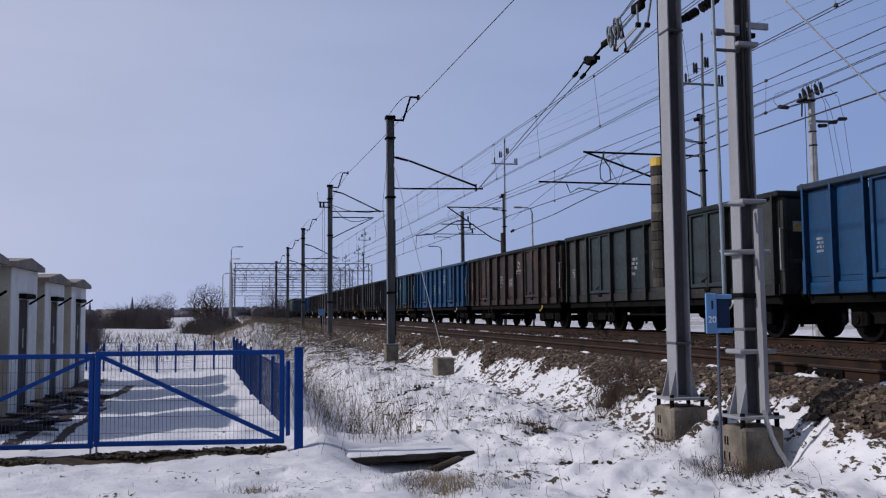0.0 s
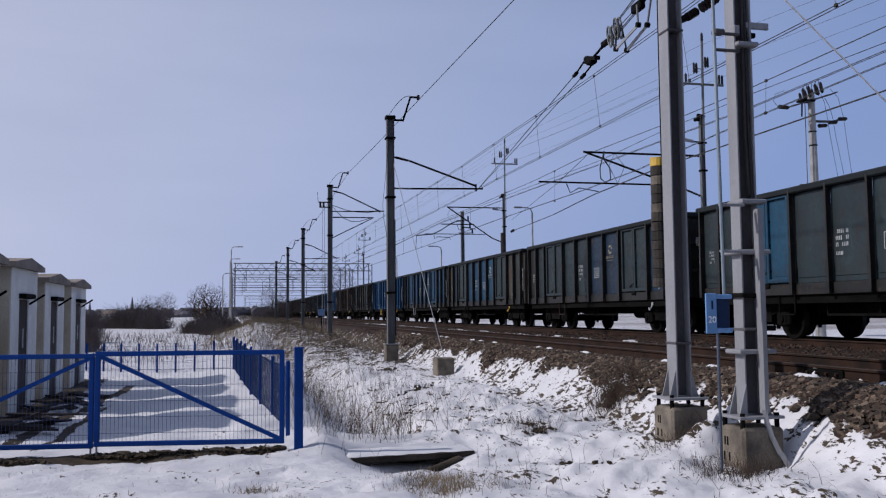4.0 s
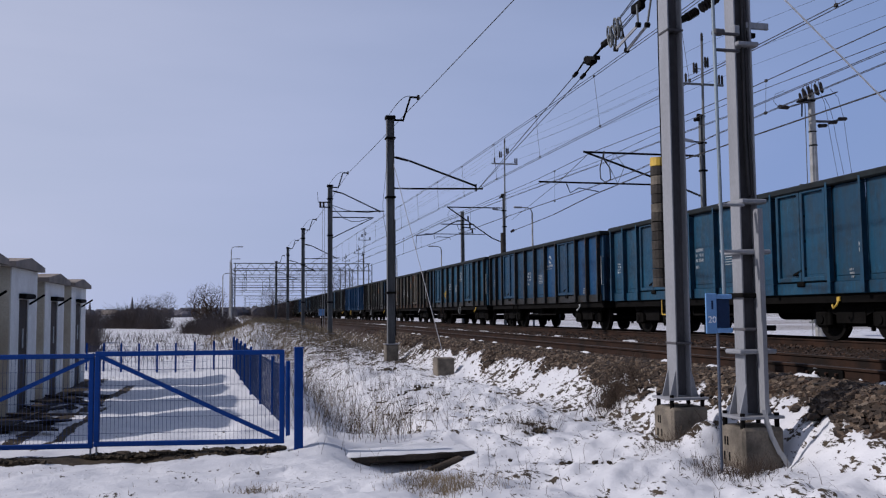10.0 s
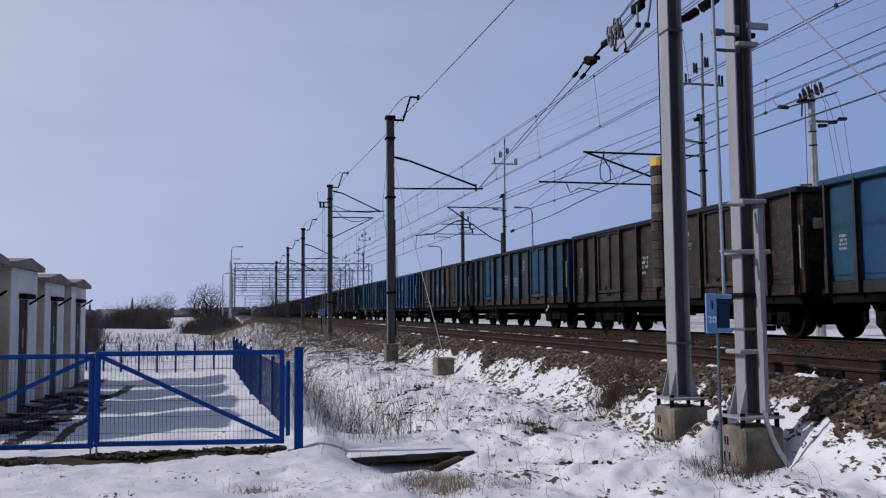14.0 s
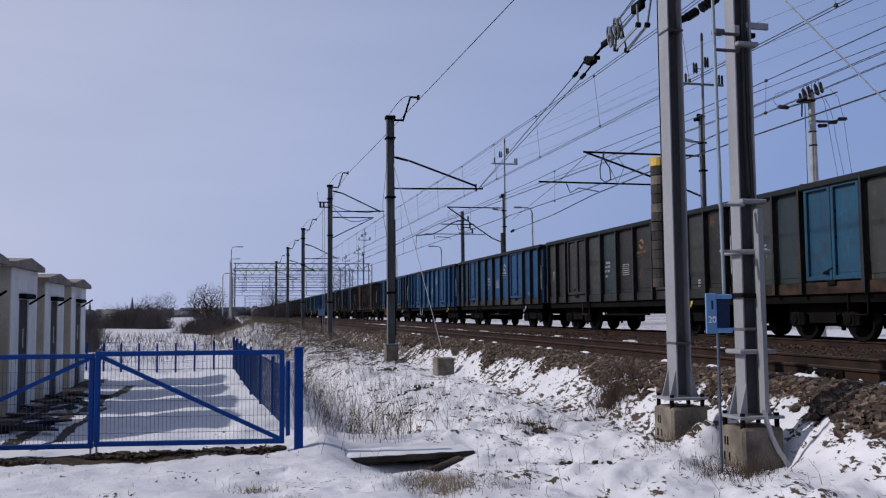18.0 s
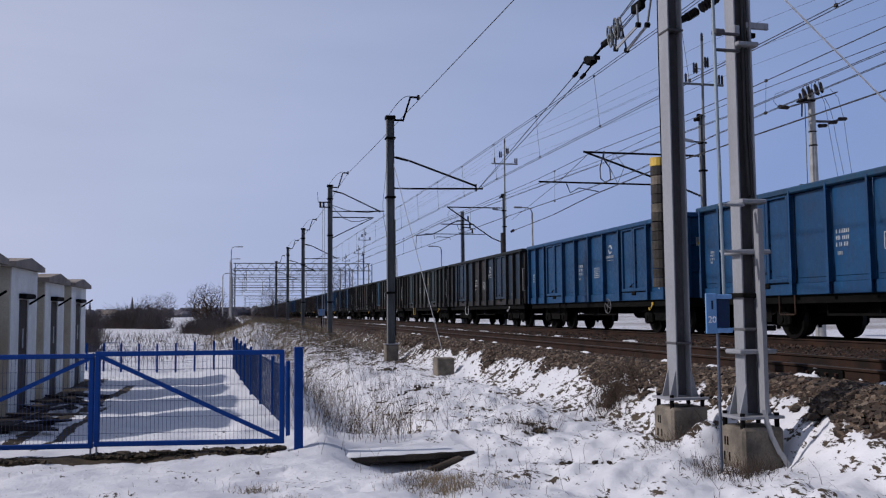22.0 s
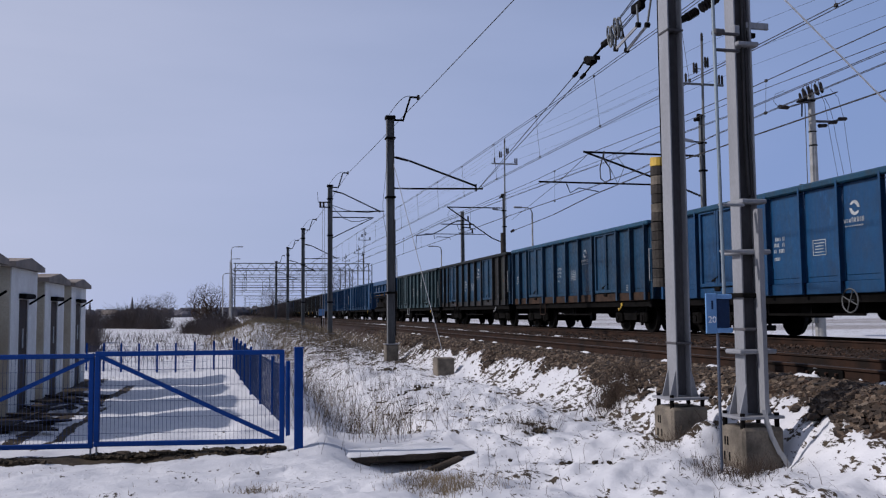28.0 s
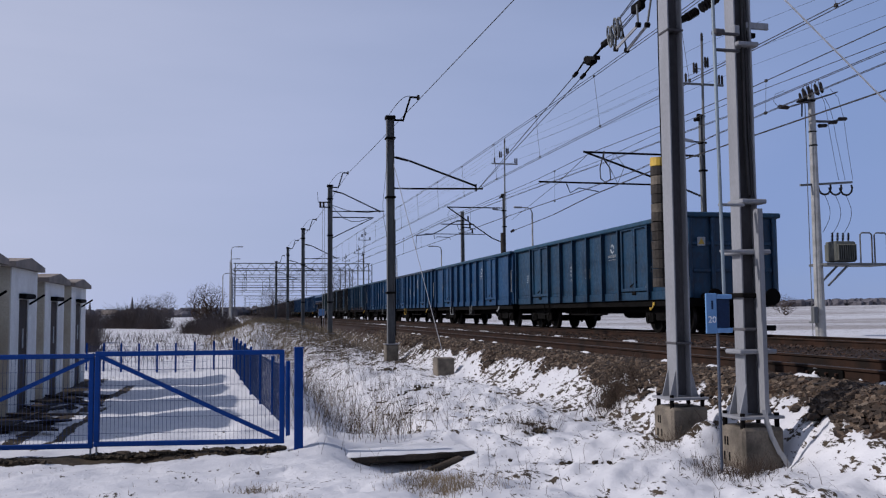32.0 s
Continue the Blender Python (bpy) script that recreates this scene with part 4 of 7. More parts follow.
def locomotive(y):
    """The engine at the far head of the train."""
    w = thing("locomotive", (FAR_TRACK, y, 0), "dark green electric locomotive at the head of the train", "locomotive")
    half = 7.6
    add_running_gear(w, half)
    bm = B()
    cuboid(bm, (2.95, 2 * half, 2.45), (0, 0, 2.3), bevel=0.25)
    part("body", bm, mottled("dark green engine paint", (0.03, 0.055, 0.04), (0.02, 0.035, 0.026), 1.0), w)
    part("roof", cuboid(B(), (2.4, 2 * half - 1.0, 0.35), (0, 0, 3.65), bevel=0.12), M["under"], w)
    for s in (1, -1):
        part("window", cuboid(B(), (2.0, 0.03, 0.6), (0, s * (half + 0.01), 2.9)), M["glass_grey"], w)
        part("side_window", cuboid(B(), (0.03, 0.7, 0.6), (-1.49, s * (half - 1.1), 2.9)), M["glass_grey"], w)
    part("pantograph", tube(B(), [(0, -3, 3.85), (0, -4.2, 4.6), (0, -3.1, 5.25)], 0.04), M["under"], w)
    part("pantograph_bow", tube(B(), [(-0.8, -3.1, 5.15), (-0.5, -3.1, 5.25), (0.5, -3.1, 5.25), (0.8, -3.1, 5.15)], 0.03), M["under"], w)
    return w


TRAIN.append((locomotive(tail_of(-13) + 14.04 + 7.8), tail_of(-13) + 14.04 + 7.8))


# ---- near masts ----


def h_column(bm, base, w, d, height, web=0.012, flange=0.02):
    """A rolled H column in one piece: its flanges face along x."""
    x, y, z = base
    a, f, t, e = w / 2, w / 2 - flange, web / 2, d / 2
    prof = [(-a, -e), (-f, -e), (-f, -t), (f, -t), (f, -e), (a, -e), (a, e), (f, e), (f, t), (-f, t), (-f, e), (-a, e)]
    lo = [bm.verts.new((x + p, y + q, z)) for p, q in prof]
    hi = [bm.verts.new((x + p, y + q, z + height)) for p, q in prof]
    for i in range(12):
        j = (i + 1) % 12
        bm.faces.new((lo[i], lo[j], hi[j], hi[i]))
    bm.faces.new(lo[::-1])
    bm.faces.new(hi)
    bmesh.ops.recalc_face_normals(bm, faces=bm.faces)
    return bm


def foundation(x, y, top, w, label):
    z = ground_at(x, y) - 0.5
    f = thing("mast_foundation", (x, y, z), label, "foundation", "mast foundations")
    part("block", cuboid(B(), (w, w, top - z), (0, 0, (top - z) / 2), bevel=0.03), M["concrete"], f)
    mk = marks_mesh([(0.12, top - z - 0.16, 2, 0.09, 1), (0.14, top - z - 0.32, 3, 0.09, 1)], 3)
    mo = part("marking", mk, None, f)
    mo["kind"] = "stuff"
    mo.location.x = -w / 2 - 0.003
    repaint(mo, M["under"])
    return f


def near_mast(x, y, plate_z, height, brackets, wide=0.2, deep=0.24):
    foundation(x, y, plate_z - 0.085, 0.48, "square stained concrete mast foundation in the snow")
    m = thing("catenary_mast", (x, y, plate_z), "grey galvanised steel catenary mast on a concrete block", "mast", "catenary masts")
    part("base_plate", cuboid(B(), (0.52, 0.46, 0.03), (0, 0, 0.015), bevel=0.005), M["steel"], m)
    for sx in (-1, 1):
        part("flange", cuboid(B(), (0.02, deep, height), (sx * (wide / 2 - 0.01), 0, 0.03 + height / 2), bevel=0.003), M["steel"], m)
    # Web coloured dark to stand in for shade between the flanges.
    part("web", cuboid(B(), (wide - 0.044, 0.014, height - 0.01), (0, 0, 0.035 + height / 2)), M["web"], m, "steel web darkened for recess shade")
    for sx in (-1, 1):
        for sy in (-1, 1):
            part("anchor_bolt", rod(B(), (sx * 0.2, sy * 0.17, -0.1), (sx * 0.2, sy * 0.17, 0.06), 0.026, n=8), M["under"], m)
            bm = B()
            vs = [bm.verts.new(v) for v in ((sx * 0.1, sy * 0.09, 0.36), (sx * 0.1, sy * 0.09, 0.03), (sx * 0.19, sy * 0.09, 0.03))]
            f = bm.faces.new(vs)
            ext = bmesh.ops.extrude_face_region(bm, geom=[f])["geom"]
            bmesh.ops.translate(bm, verts=[g for g in ext if isinstance(g, bmesh.types.BMVert)], vec=(0, sy * 0.015, 0))
            bmesh.ops.recalc_face_normals(bm, faces=bm.faces)
            part("gusset", bm, M["steel"], m)
    for z, kind in brackets:
        z -= plate_z
        part("clamp", cuboid(B(), (0.222, 0.262, 0.03), (0, 0, z), bevel=0.006), M["web"] if kind == "dark" else M["steel"], m)
    return m


near_mast(5.32, 10.0, -0.395, 8.6, [(0.28, "dark"), (4.15, "dark")])
mast_b = near_mast(5.36, 8.55, -0.46, 8.6, [(0.47, "dark")], 0.21, 0.18)

# ---- gate, fence ----


def gate_leaf(x0, y0, x1, y1, z0, z1, brace_up):
    g = thing("gate_leaf", (x0, y0, z0), "blue steel gate leaf filled with welded wire mesh", "gate", "gate leaves")
    L = math.hypot(x1 - x0, y1 - y0)
    g.rotation_euler = (0, 0, math.atan2(y1 - y0, x1 - x0))
    h = z1 - z0
    t = 0.06
    for nme, a, b in (("frame_rail", (0, 0, t / 2), (L, 0, t / 2)), ("frame_rail", (0, 0, h - t / 2), (L, 0, h - t / 2)), ("frame_post", (t / 2, 0, t), (t / 2, 0, h - t)), ("frame_post", (L - t / 2, 0, t), (L - t / 2, 0, h - t))):
        d = (t, t, h - 2 * t) if nme == "frame_post" else (L, t, t)
        part(nme, cuboid(B(), d, [(p + q) / 2 for p, q in zip(a, b)], bevel=0.006), M["blue_gate"], g)
    za, zb = (h - t, t) if not brace_up else (t, h - t)
    part("brace", bar(B(), (t, 0, za), (L - t, 0, zb), 0.05, 0.05), M["blue_gate"], g)
    bm = B()
    x = t + 0.03
    while x < L - t:
        cuboid(bm, (0.0038, 0.0038, h - 2 * t), (x, 0.02, h / 2))
        x += 0.05
    z = t + 0.1
    while z < h - t:
        cuboid(bm, (L - 2 * t, 0.0045, 0.0045), (L / 2, 0.026, z))
        z += 0.2
    tagged(part("wire_mesh", bm, M["mesh_wire"], g), kind="stuff")
    part("drop_bolt", rod(B(), (0.03 if not brace_up else L - 0.03, 0, -0.16), (0.03 if not brace_up else L - 0.03, 0, 0.2), 0.012, n=6), M["steel"], g)
    return g


gate_leaf(-1.69, 12.13, 0.66, 11.74, -0.98, 0.215, False)
gate_leaf(-4.1, 12.5, -1.705, 12.14, -1.0, 0.19, True)


def post(x, y, h, w, label="blue square steel fence post in the snow"):
    p = thing("fence_post", (x, y, ground_at(x, y) - 0.05), label, "post", "fence posts")
    part("shaft", cuboid(B(), (w, w, h + 0.05), (0, 0, (h + 0.05) / 2), bevel=0.006), M["blue_gate"], p)
    part("cap", cuboid(B(), (w + 0.012, w + 0.012, 0.02), (0, 0, h + 0.06), bevel=0.006), M["blue_gate"], p)
    return p


post(0.84, 11.71, 1.29, 0.11, "blue square steel gate post in the snow")


def fence(points, h, label):
    f = thing("mesh_fence", (points[0][0], points[0][1], 0), label, "fence", "mesh fences")
    o = Vector((points[0][0], points[0][1], 0))
    for i, (x, y) in enumerate(points):
        zb = ground_at(x, y)
        part("post", cuboid(B(), (0.06, 0.06, h + 0.1), (x - o.x, y - o.y, zb + h / 2), bevel=0.006), M["blue_gate"], f)
        if i:
            x0, y0 = points[i - 1]
            z0 = ground_at(x0, y0)
            a, b = Vector((x0, y0, z0)) - o, Vector((x, y, zb)) - o
            L = (b - a).length
            bm = B()
            k = 0.0
            while k < L:
                p = a.lerp(b, k / L)
                cuboid(bm, (0.0042, 0.0042, h - 0.08), p + Vector((0, 0, h / 2)))
                k += 0.05
            for z in (0.08, 0.3, 0.35, 0.7, 0.75, h - 0.06):
                bar(bm, a + Vector((0.01, 0, z)), b + Vector((0.01, 0, z)), 0.006, 0.006)
            tagged(part("mesh_panel", bm, M["mesh_wire"], f), kind="stuff")
    return f


fence([(0.8, 13.3), (0.69, 15.8), (0.55, 18.0), (0.41, 20.3), (0.31, 22.6), (0.23, 24.8), (0.14, 27.1), (0.06, 29.4)], 1.0, "blue welded mesh fence along the yard")
fence([(0.05 - 0.62 * k, 29.5 + 0.45 * k) for k in range(11)], 0.9, "blue mesh fence across the end of the yard")

# ---- sheds ----


def shed(x, y, wx, wy, h, label):
    """A narrow white hut with a dark door in its track side and a low hipped roof."""
    z = ground_at(x, y)
    s = thing("trackside_hut", (x, y, z), label, "hut", "trackside huts")
    t = 0.12
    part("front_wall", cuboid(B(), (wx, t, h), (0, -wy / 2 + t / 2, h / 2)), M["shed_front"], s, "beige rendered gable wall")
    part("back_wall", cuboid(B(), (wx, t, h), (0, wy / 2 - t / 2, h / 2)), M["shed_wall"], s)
    part("side_wall", cuboid(B(), (t, wy - 2 * t, h), (-wx / 2 + t / 2, 0, h / 2)), M["shed_wall"], s)
    dw, dh = 0.85, 2.25
    for k in (-1, 1):
        w = (wy - 2 * t - dw) / 2
        part("side_wall", cuboid(B(), (t, w, h), (wx / 2 - t / 2, k * (dw / 2 + w / 2), h / 2)), M["shed_wall"], s)
    part("lintel", cuboid(B(), (t, dw, h - dh), (wx / 2 - t / 2, 0, dh + (h - dh) / 2)), M["shed_wall"], s)
    part("door_sign", cuboid(B(), (0.012, 0.1, 0.4), (wx / 2 - 0.015, 0.02, 1.45)), M["white"], s)
    part("door_hood", cuboid(B(), (0.16, dw + 0.1, 0.1), (wx / 2 + 0.06, 0, dh + 0.06), bevel=0.02), M["under"], s)
    part("door_lamp", bar(B(), (wx / 2, dw / 2 + 0.06, dh - 0.1), (wx / 2 + 0.3, dw / 2 + 0.06, dh + 0.1), 0.04, 0.04), M["under"], s)
    d = part("door", cuboid(B(), (0.05, dw - 0.02, dh - 0.02), (wx / 2 - 0.05, 0, dh / 2), bevel=0.005), M["shed_door"], s)
    bm = B()
    e = 0.13
    c = [(-wx / 2 - e, -wy / 2 - e), (wx / 2 + e, -wy / 2 - e), (wx / 2 + e, wy / 2 + e), (-wx / 2 - e, wy / 2 + e)]
    lo = [bm.verts.new((px, py, h)) for px, py in c]
    mid = [bm.verts.new((px, py, h + 0.1)) for px, py in c]
    r1, r2 = bm.verts.new((wx / 2 + e, 0, h + 0.24)), bm.verts.new((-wx / 2 - e, 0, h + 0.24))
    bm.faces.new(lo[::-1])
    for i in range(4):
        j = (i + 1) % 4
        bm.faces.new((lo[i], lo[j], mid[j], mid[i]))
    bm.faces.new((mid[1], mid[2], r1))
    bm.faces.new((mid[3], mid[0], r2))
    bm.faces.new((mid[0], mid[1], r1, r2))
    bm.faces.new((mid[2], mid[3], r2, r1))
    bmesh.ops.recalc_face_normals(bm, faces=bm.faces)
    part("roof", bm, M["shed_roof"], s)
    return s


for k, sy in enumerate((16.55, 19.83, 23.06, 26.5)):
    shed(-5.42, sy, 2.5, 2.5, (2.86, 2.86, 2.68, 2.68)[k], "tall white rendered trackside hut with a dark door")

# ---- distant masts of the near track ----


def clamp_ring(m, z, w=0.34, d=0.34, mat="under"):
    return part("clamp", cuboid(B(), (w, d, 0.07), (0, 0, z), bevel=0.012), M[mat], m)


def line_mast(y, top, base=-0.39, cable=True, label="weathered steel catenary mast with a hinged arm"):
    """A mast at the near track with the feeder's bracket on its head."""
    m = thing("catenary_mast", (MAST_X, y, base), label, "mast", "catenary masts")
    h = top - base
    gz = ground_at(MAST_X, y) - 0.4
    f = thing("mast_foundation", (MAST_X, y, gz), "low concrete mast foundation half buried in snow", "foundation", "mast foundations")
    part("block", cuboid(B(), (0.44, 0.44, base - gz - 0.02), (0, 0, (base - gz - 0.02) / 2), bevel=0.03), M["concrete"], f)
    part("base_plate", cuboid(B(), (0.5, 0.44, 0.03), (0, 0, 0.015)), M["steel"], m)
    part("column", h_column(B(), (0, 0, 0.03), 0.25, 0.24, h - 0.03), M["steel_dark"], m)
    part("head", cuboid(B(), (0.34, 0.32, 0.12), (0, 0, h - 0.08), bevel=0.02), M["under"], m)
    for z in (h - 0.8, h - 2.85, 1.75):
        clamp_ring(m, z)
    b = B()
    bar(b, (0.1, 0, h - 0.15), (0.45, 0, h - 0.15), 0.06, 0.06)
    bar(b, (0.45, 0, h - 0.18), (0.72, 0, h + 0.68), 0.06, 0.06)
    bar(b, (0.7, 0, h + 0.68), (1.0, 0, h + 0.68), 0.06, 0.06)
    part("feeder_bracket", b, M["under"], m)
    if cable:
        pts = [(-0.05 + 0.75 * (k / 10), 0, h + 0.72 * math.sin(math.pi / 2 * k / 10)) for k in range(11)]
        part("jumper_cable", tube(B(), pts, 0.012, 5), M["wire"], m)
    part("insulator", rod(B(), (1.0, 0, h + 0.6), (1.0, 0, h + 0.76), 0.05, n=8), M["insulator"], m)
    return m


def insulator_between(name, a, b, parent, r=0.055):
    bm = B()
    a, b = Vector(a), Vector(b)
    d = (b - a).normalized()
    u = d.orthogonal().normalized()
    w = d.cross(u)
    prof = [(0.0, 0.4)]
    for k in range(6):
        prof += [((k + 0.2) / 6.4, 0.45), ((k + 0.3) / 6.4, 1.0), ((k + 0.75) / 6.4, 0.75), ((k + 0.85) / 6.4, 0.45)]
    prof.append((1.0, 0.4))
    rings = [[bm.verts.new(a.lerp(b, t) + (u * math.cos(k * 0.7854) + w * math.sin(k * 0.7854)) * r * q) for k in range(8)] for t, q in prof]
    for ra, rb in zip(rings, rings[1:]):
        for k in range(8):
            j = (k + 1) % 8
            bm.faces.new((ra[k], ra[j], rb[j], rb[k]))
    bm.faces.new(rings[0][::-1])
    bm.faces.new(rings[-1])
    return part(name, bm, M["insulator"], parent)


def rod_insulator(name, a, b, parent, r=0.045, mat="insulator"):
    """A smooth rod insulator with a cap at each end."""
    a, b = Vector(a), Vector(b)
    bm = rod(B(), a.lerp(b, 0.1), a.lerp(b, 0.9), r, r * 0.9, n=8)
    rod(bm, a, a.lerp(b, 0.1), r * 0.55, n=6)
    rod(bm, a.lerp(b, 0.9), b, r * 0.55, n=6)
    return part(name, bm, M[mat], parent)


def left_arm(m, base, z_tie, z_end, reach, z_low):
    """A hinged arm that reaches over the near track."""
    z0 = base
    part("tie_tube", tube(B(), [(0.7, 0, z_tie - z0 - 0.13), (reach - 0.25, 0, z_end - z0)], 0.035, 6), M["under"], m)
    rod_insulator("insulator", (0.12, 0, z_tie - z0), (0.7, 0, z_tie - z0 - 0.13), m)
    part("arm_tube", tube(B(), [(0.7, 0, z_low - z0), (reach, 0, z_low - z0 + 0.06)], 0.032, 6), M["under"], m)
    insulator_between("insulator", (0.12, 0, z_low - z0), (0.7, 0, z_low - z0), m, 0.042)
    part("arm_drop", tube(B(), [(reach - 0.25, 0, z_end - z0 + 0.06), (reach - 0.25, 0, z_low - z0 - 0.04)], 0.03, 6), M["under"], m)


m1 = line_mast(29.97, 7.48)
left_arm(m1, -0.39, 6.04, 5.1, 3.3, 4.95)
part("stay_wire", tube(B(), [(-0.1, -0.13, 6.9), (-0.17, -0.13, 5.9), (-0.29, -0.13, 4.75), (-0.26, -0.13, 4.3), (-0.15, -0.13, 3.65)], 0.008, 4), M["wire"], m1)
part("cable_trough", bar(B(), (0.135, -0.1, 0.3), (0.128, -0.1, 4.25), 0.025, 0.05), M["under"], m1)
m2 = line_mast(49.44, 7.85, -0.45)
left_arm(m2, -0.45, 7.5, 6.4, 3.05, 6.35)
part("second_arm", tube(B(), [(0.6, 0, 6.47), (2.45, 0, 6.48)], 0.03, 6), M["under"], m2)
rod_insulator("insulator", (0.12, 0, 6.47), (0.6, 0, 6.47), m2, 0.04)
part("jumper_cable", tube(B(), [(0.1, -0.02, 7.15), (0.4, -0.02, 7.05), (0.9, -0.02, 6.88), (1.5, -0.02, 6.78), (2.2, -0.02, 6.77), (2.7, -0.02, 6.86)], 0.018, 5), M["wire"], m2)
part("jumper_cable", tube(B(), [(0.1, -0.04, 7.1), (0.35, -0.04, 6.8), (0.75, -0.04, 6.42), (1.2, -0.04, 6.24), (1.6, -0.04, 6.25), (2.0, -0.04, 6.36), (2.35, -0.04, 6.5)], 0.018, 5), M["wire"], m2)
part("switch_bracket", bar(B(), (-0.62, -0.02, 7.3), (0.0, -0.02, 7.3), 0.06, 0.06), M["under"], m2)
part("switch_bracket", bar(B(), (-0.6, -0.02, 7.02), (0.0, -0.02, 7.02), 0.06, 0.06), M["under"], m2)
for dx in (-0.54, -0.36):
    rod_insulator("switch_insulator", (dx, -0.02, 7.03), (dx, -0.02, 7.3), m2, 0.06)
part("switch_blade", rod(B(), (-0.66, -0.02, 7.28), (-0.7, -0.02, 7.85), 0.012, n=5), M["under"], m2)
for dx in (-0.42, -0.3):
    part("operating_rod", rod(B(), (dx, -0.02, 0.4), (dx, -0.02, 7.02), 0.011, n=5), M["steel"], m2)
part("strut", bar(B(), (0.1, 0.05, 5.3), (2.4, 0.05, 6.46), 0.05, 0.05), M["under"], m2)
m3 = line_mast(68.9, 7.25, -0.2)
left_arm(m3, -0.2, 6.0, 4.95, 2.8, 4.9)
m4 = line_mast(88.3, 7.2, 0.1)
left_arm(m4, 0.1, 5.9, 5.0, 2.7, 4.9)
m5 = line_mast(112.0, 7.2, 0.1, False)
left_arm(m5, 0.1, 5.9, 5.0, 2.7, 4.9)

# guy wire and its anchor block
guy = thing("guy_wire", (5.3, 22.45, -0.45), "steel guy wire from a mast to its anchor", "guy wire")
part("strand", rod(B(), (0, 0, 0), (0.04, 7.42, 6.25), 0.011, n=5), M["steel"], guy)
gb = thing("guy_anchor", (5.3, 22.45, -1.1), "square concrete anchor block of a guy wire", "anchor block")
part("block", cuboid(B(), (0.46, 0.5, 0.62), (0, 0, 0.31), bevel=0.03), M["concrete"], gb)

# ---- masts beyond the far track ----
RX = 18.0


def field_z(x, y):
    return ground_at(x, y)


def right_mast(y, top, pole_top, arms, cross, rx=RX):
    gz = field_z(rx, y)
    m = thing("catenary_mast", (rx, y, gz - 0.1), "dark steel catenary mast with an aerial line pole on top", "mast", "catenary masts")
    o = gz - 0.1
    part("column", h_column(B(), (0, 0, 0), 0.17, 0.16, top - o), M["steel_dark"], m)
    part("pole_extension", rod(B(), (0.04, -0.06, top - o - 1.6), (0.09, -0.06, pole_top - o), 0.055, 0.05, n=8), M["steel_dark"], m)
    rod_insulator("top_insulator", (0.09, -0.06, pole_top - o - 0.02), (0.09, -0.06, pole_top - o + 0.34), m, 0.055)
    part("head", cuboid(B(), (0.24, 0.2, 0.08), (-0.02, 0, top - o), bevel=0.02), M["under"], m)
    part("head_fitting", rod(B(), (-0.3, 0, top - o - 0.2), (0.16, 0, top - o - 0.02), 0.07, 0.04, n=8), M["under"], m)
    part("head_fitting", cuboid(B(), (0.13, 0.13, 0.3), (-0.12, 0, top - o - 0.08), bevel=0.03), M["under"], m)
    for z in (top - 1.1, top - 2.2, top - 4.4):
        part("clamp", cuboid(B(), (0.3, 0.22, 0.07), (0.02, 0, z - o), bevel=0.015), M["under"], m)
    rod_insulator("grey_insulator", (-0.82, 0, top - 0.98 - o), (-0.36, 0, top - 1.05 - o), m, 0.07, "steel")
    part("insulator_arm", bar(B(), (-0.4, 0, top - 1.06 - o), (0, 0, top - 1.06 - o), 0.05, 0.05), M["under"], m)
    if cross:
        part("crossarm", cuboid(B(), (1.86, 0.08, 0.08), (0.09, 0, cross - o), bevel=0.01), M["steel_dark"], m)
        for dx in (-0.62, 0.84, 0.97):
            rod_insulator("pin_insulator", (dx, 0, cross - o + 0.03), (dx, 0, cross - o + 0.42), m, 0.05)
        for dx, dz in ((-0.2, 0.42), (0.3, 0.68)):
            for e in (-0.055, 0.055):
                rod_insulator("pin_insulator", (dx + e, 0, cross - o + dz), (dx + e, 0, cross - o + dz + 0.44), m, 0.05)
            part("side_bracket", bar(B(), (0.07, 0, cross - o + dz + 0.2), (dx, 0, cross - o + dz + 0.2), 0.03, 0.03), M["steel_dark"], m)
    for tie_z, tie_x, base_z, low_z, low_x in arms:
        part("tie_tube", tube(B(), [(-0.9, 0, tie_z - o), (tie_x - rx, 0, tie_z - o)], 0.04, 6), M["under"], m)
        insulator_between("insulator", (-0.13, 0, tie_z - o), (-0.9, 0, tie_z - o), m)
        part("strut_tube", tube(B(), [(-0.85, 0, base_z - o + 0.27), (tie_x - rx, 0, tie_z - o + 0.02)], 0.04, 6), M["under"], m)
        insulator_between("insulator", (-0.13, 0, base_z - o), (-0.85, 0, base_z - o + 0.27), m)
        part("registration_tube", tube(B(), [(-2.1, 0.05, low_z - o), (low_x - rx, 0.05, low_z - o)], 0.034, 6), M["under"], m)
        part("steady_arm", tube(B(), [(low_x - rx + 1.1, 0.05, low_z - o - 0.05), (low_x - rx + 1.25, 0.05, low_z - o - 0.4), (low_x - rx + 1.6, 0.05, low_z - o - 0.2), (low_x - rx + 2.4, 0.05, low_z - o - 0.32)], 0.02, 6), M["under"], m)
        part("hanger_loop", tube(B(), [(-3.7, 0.05, tie_z - o), (-3.95, 0.05, tie_z - o - 0.5), (-3.6, 0.05, low_z - o), (-3.3, 0.05, tie_z - o - 0.5), (-3.7, 0.05, tie_z - o)], 0.014, 5), M["wire"], m)
    return m


right_mast(31.5, 8.36, 11.35, [(6.74, 13.0, 5.15, 5.56, 11.2)], 9.62)
right_mast(57.9, 8.67, 12.2, [(7.75, 14.0, 5.4, 6.6, 13.6)], 10.8)
right_mast(125.0, 9.0, 12.3, [], 11.0)
right_mast(165.0, 9.2, 13.0, [], 11.75, 22.7)
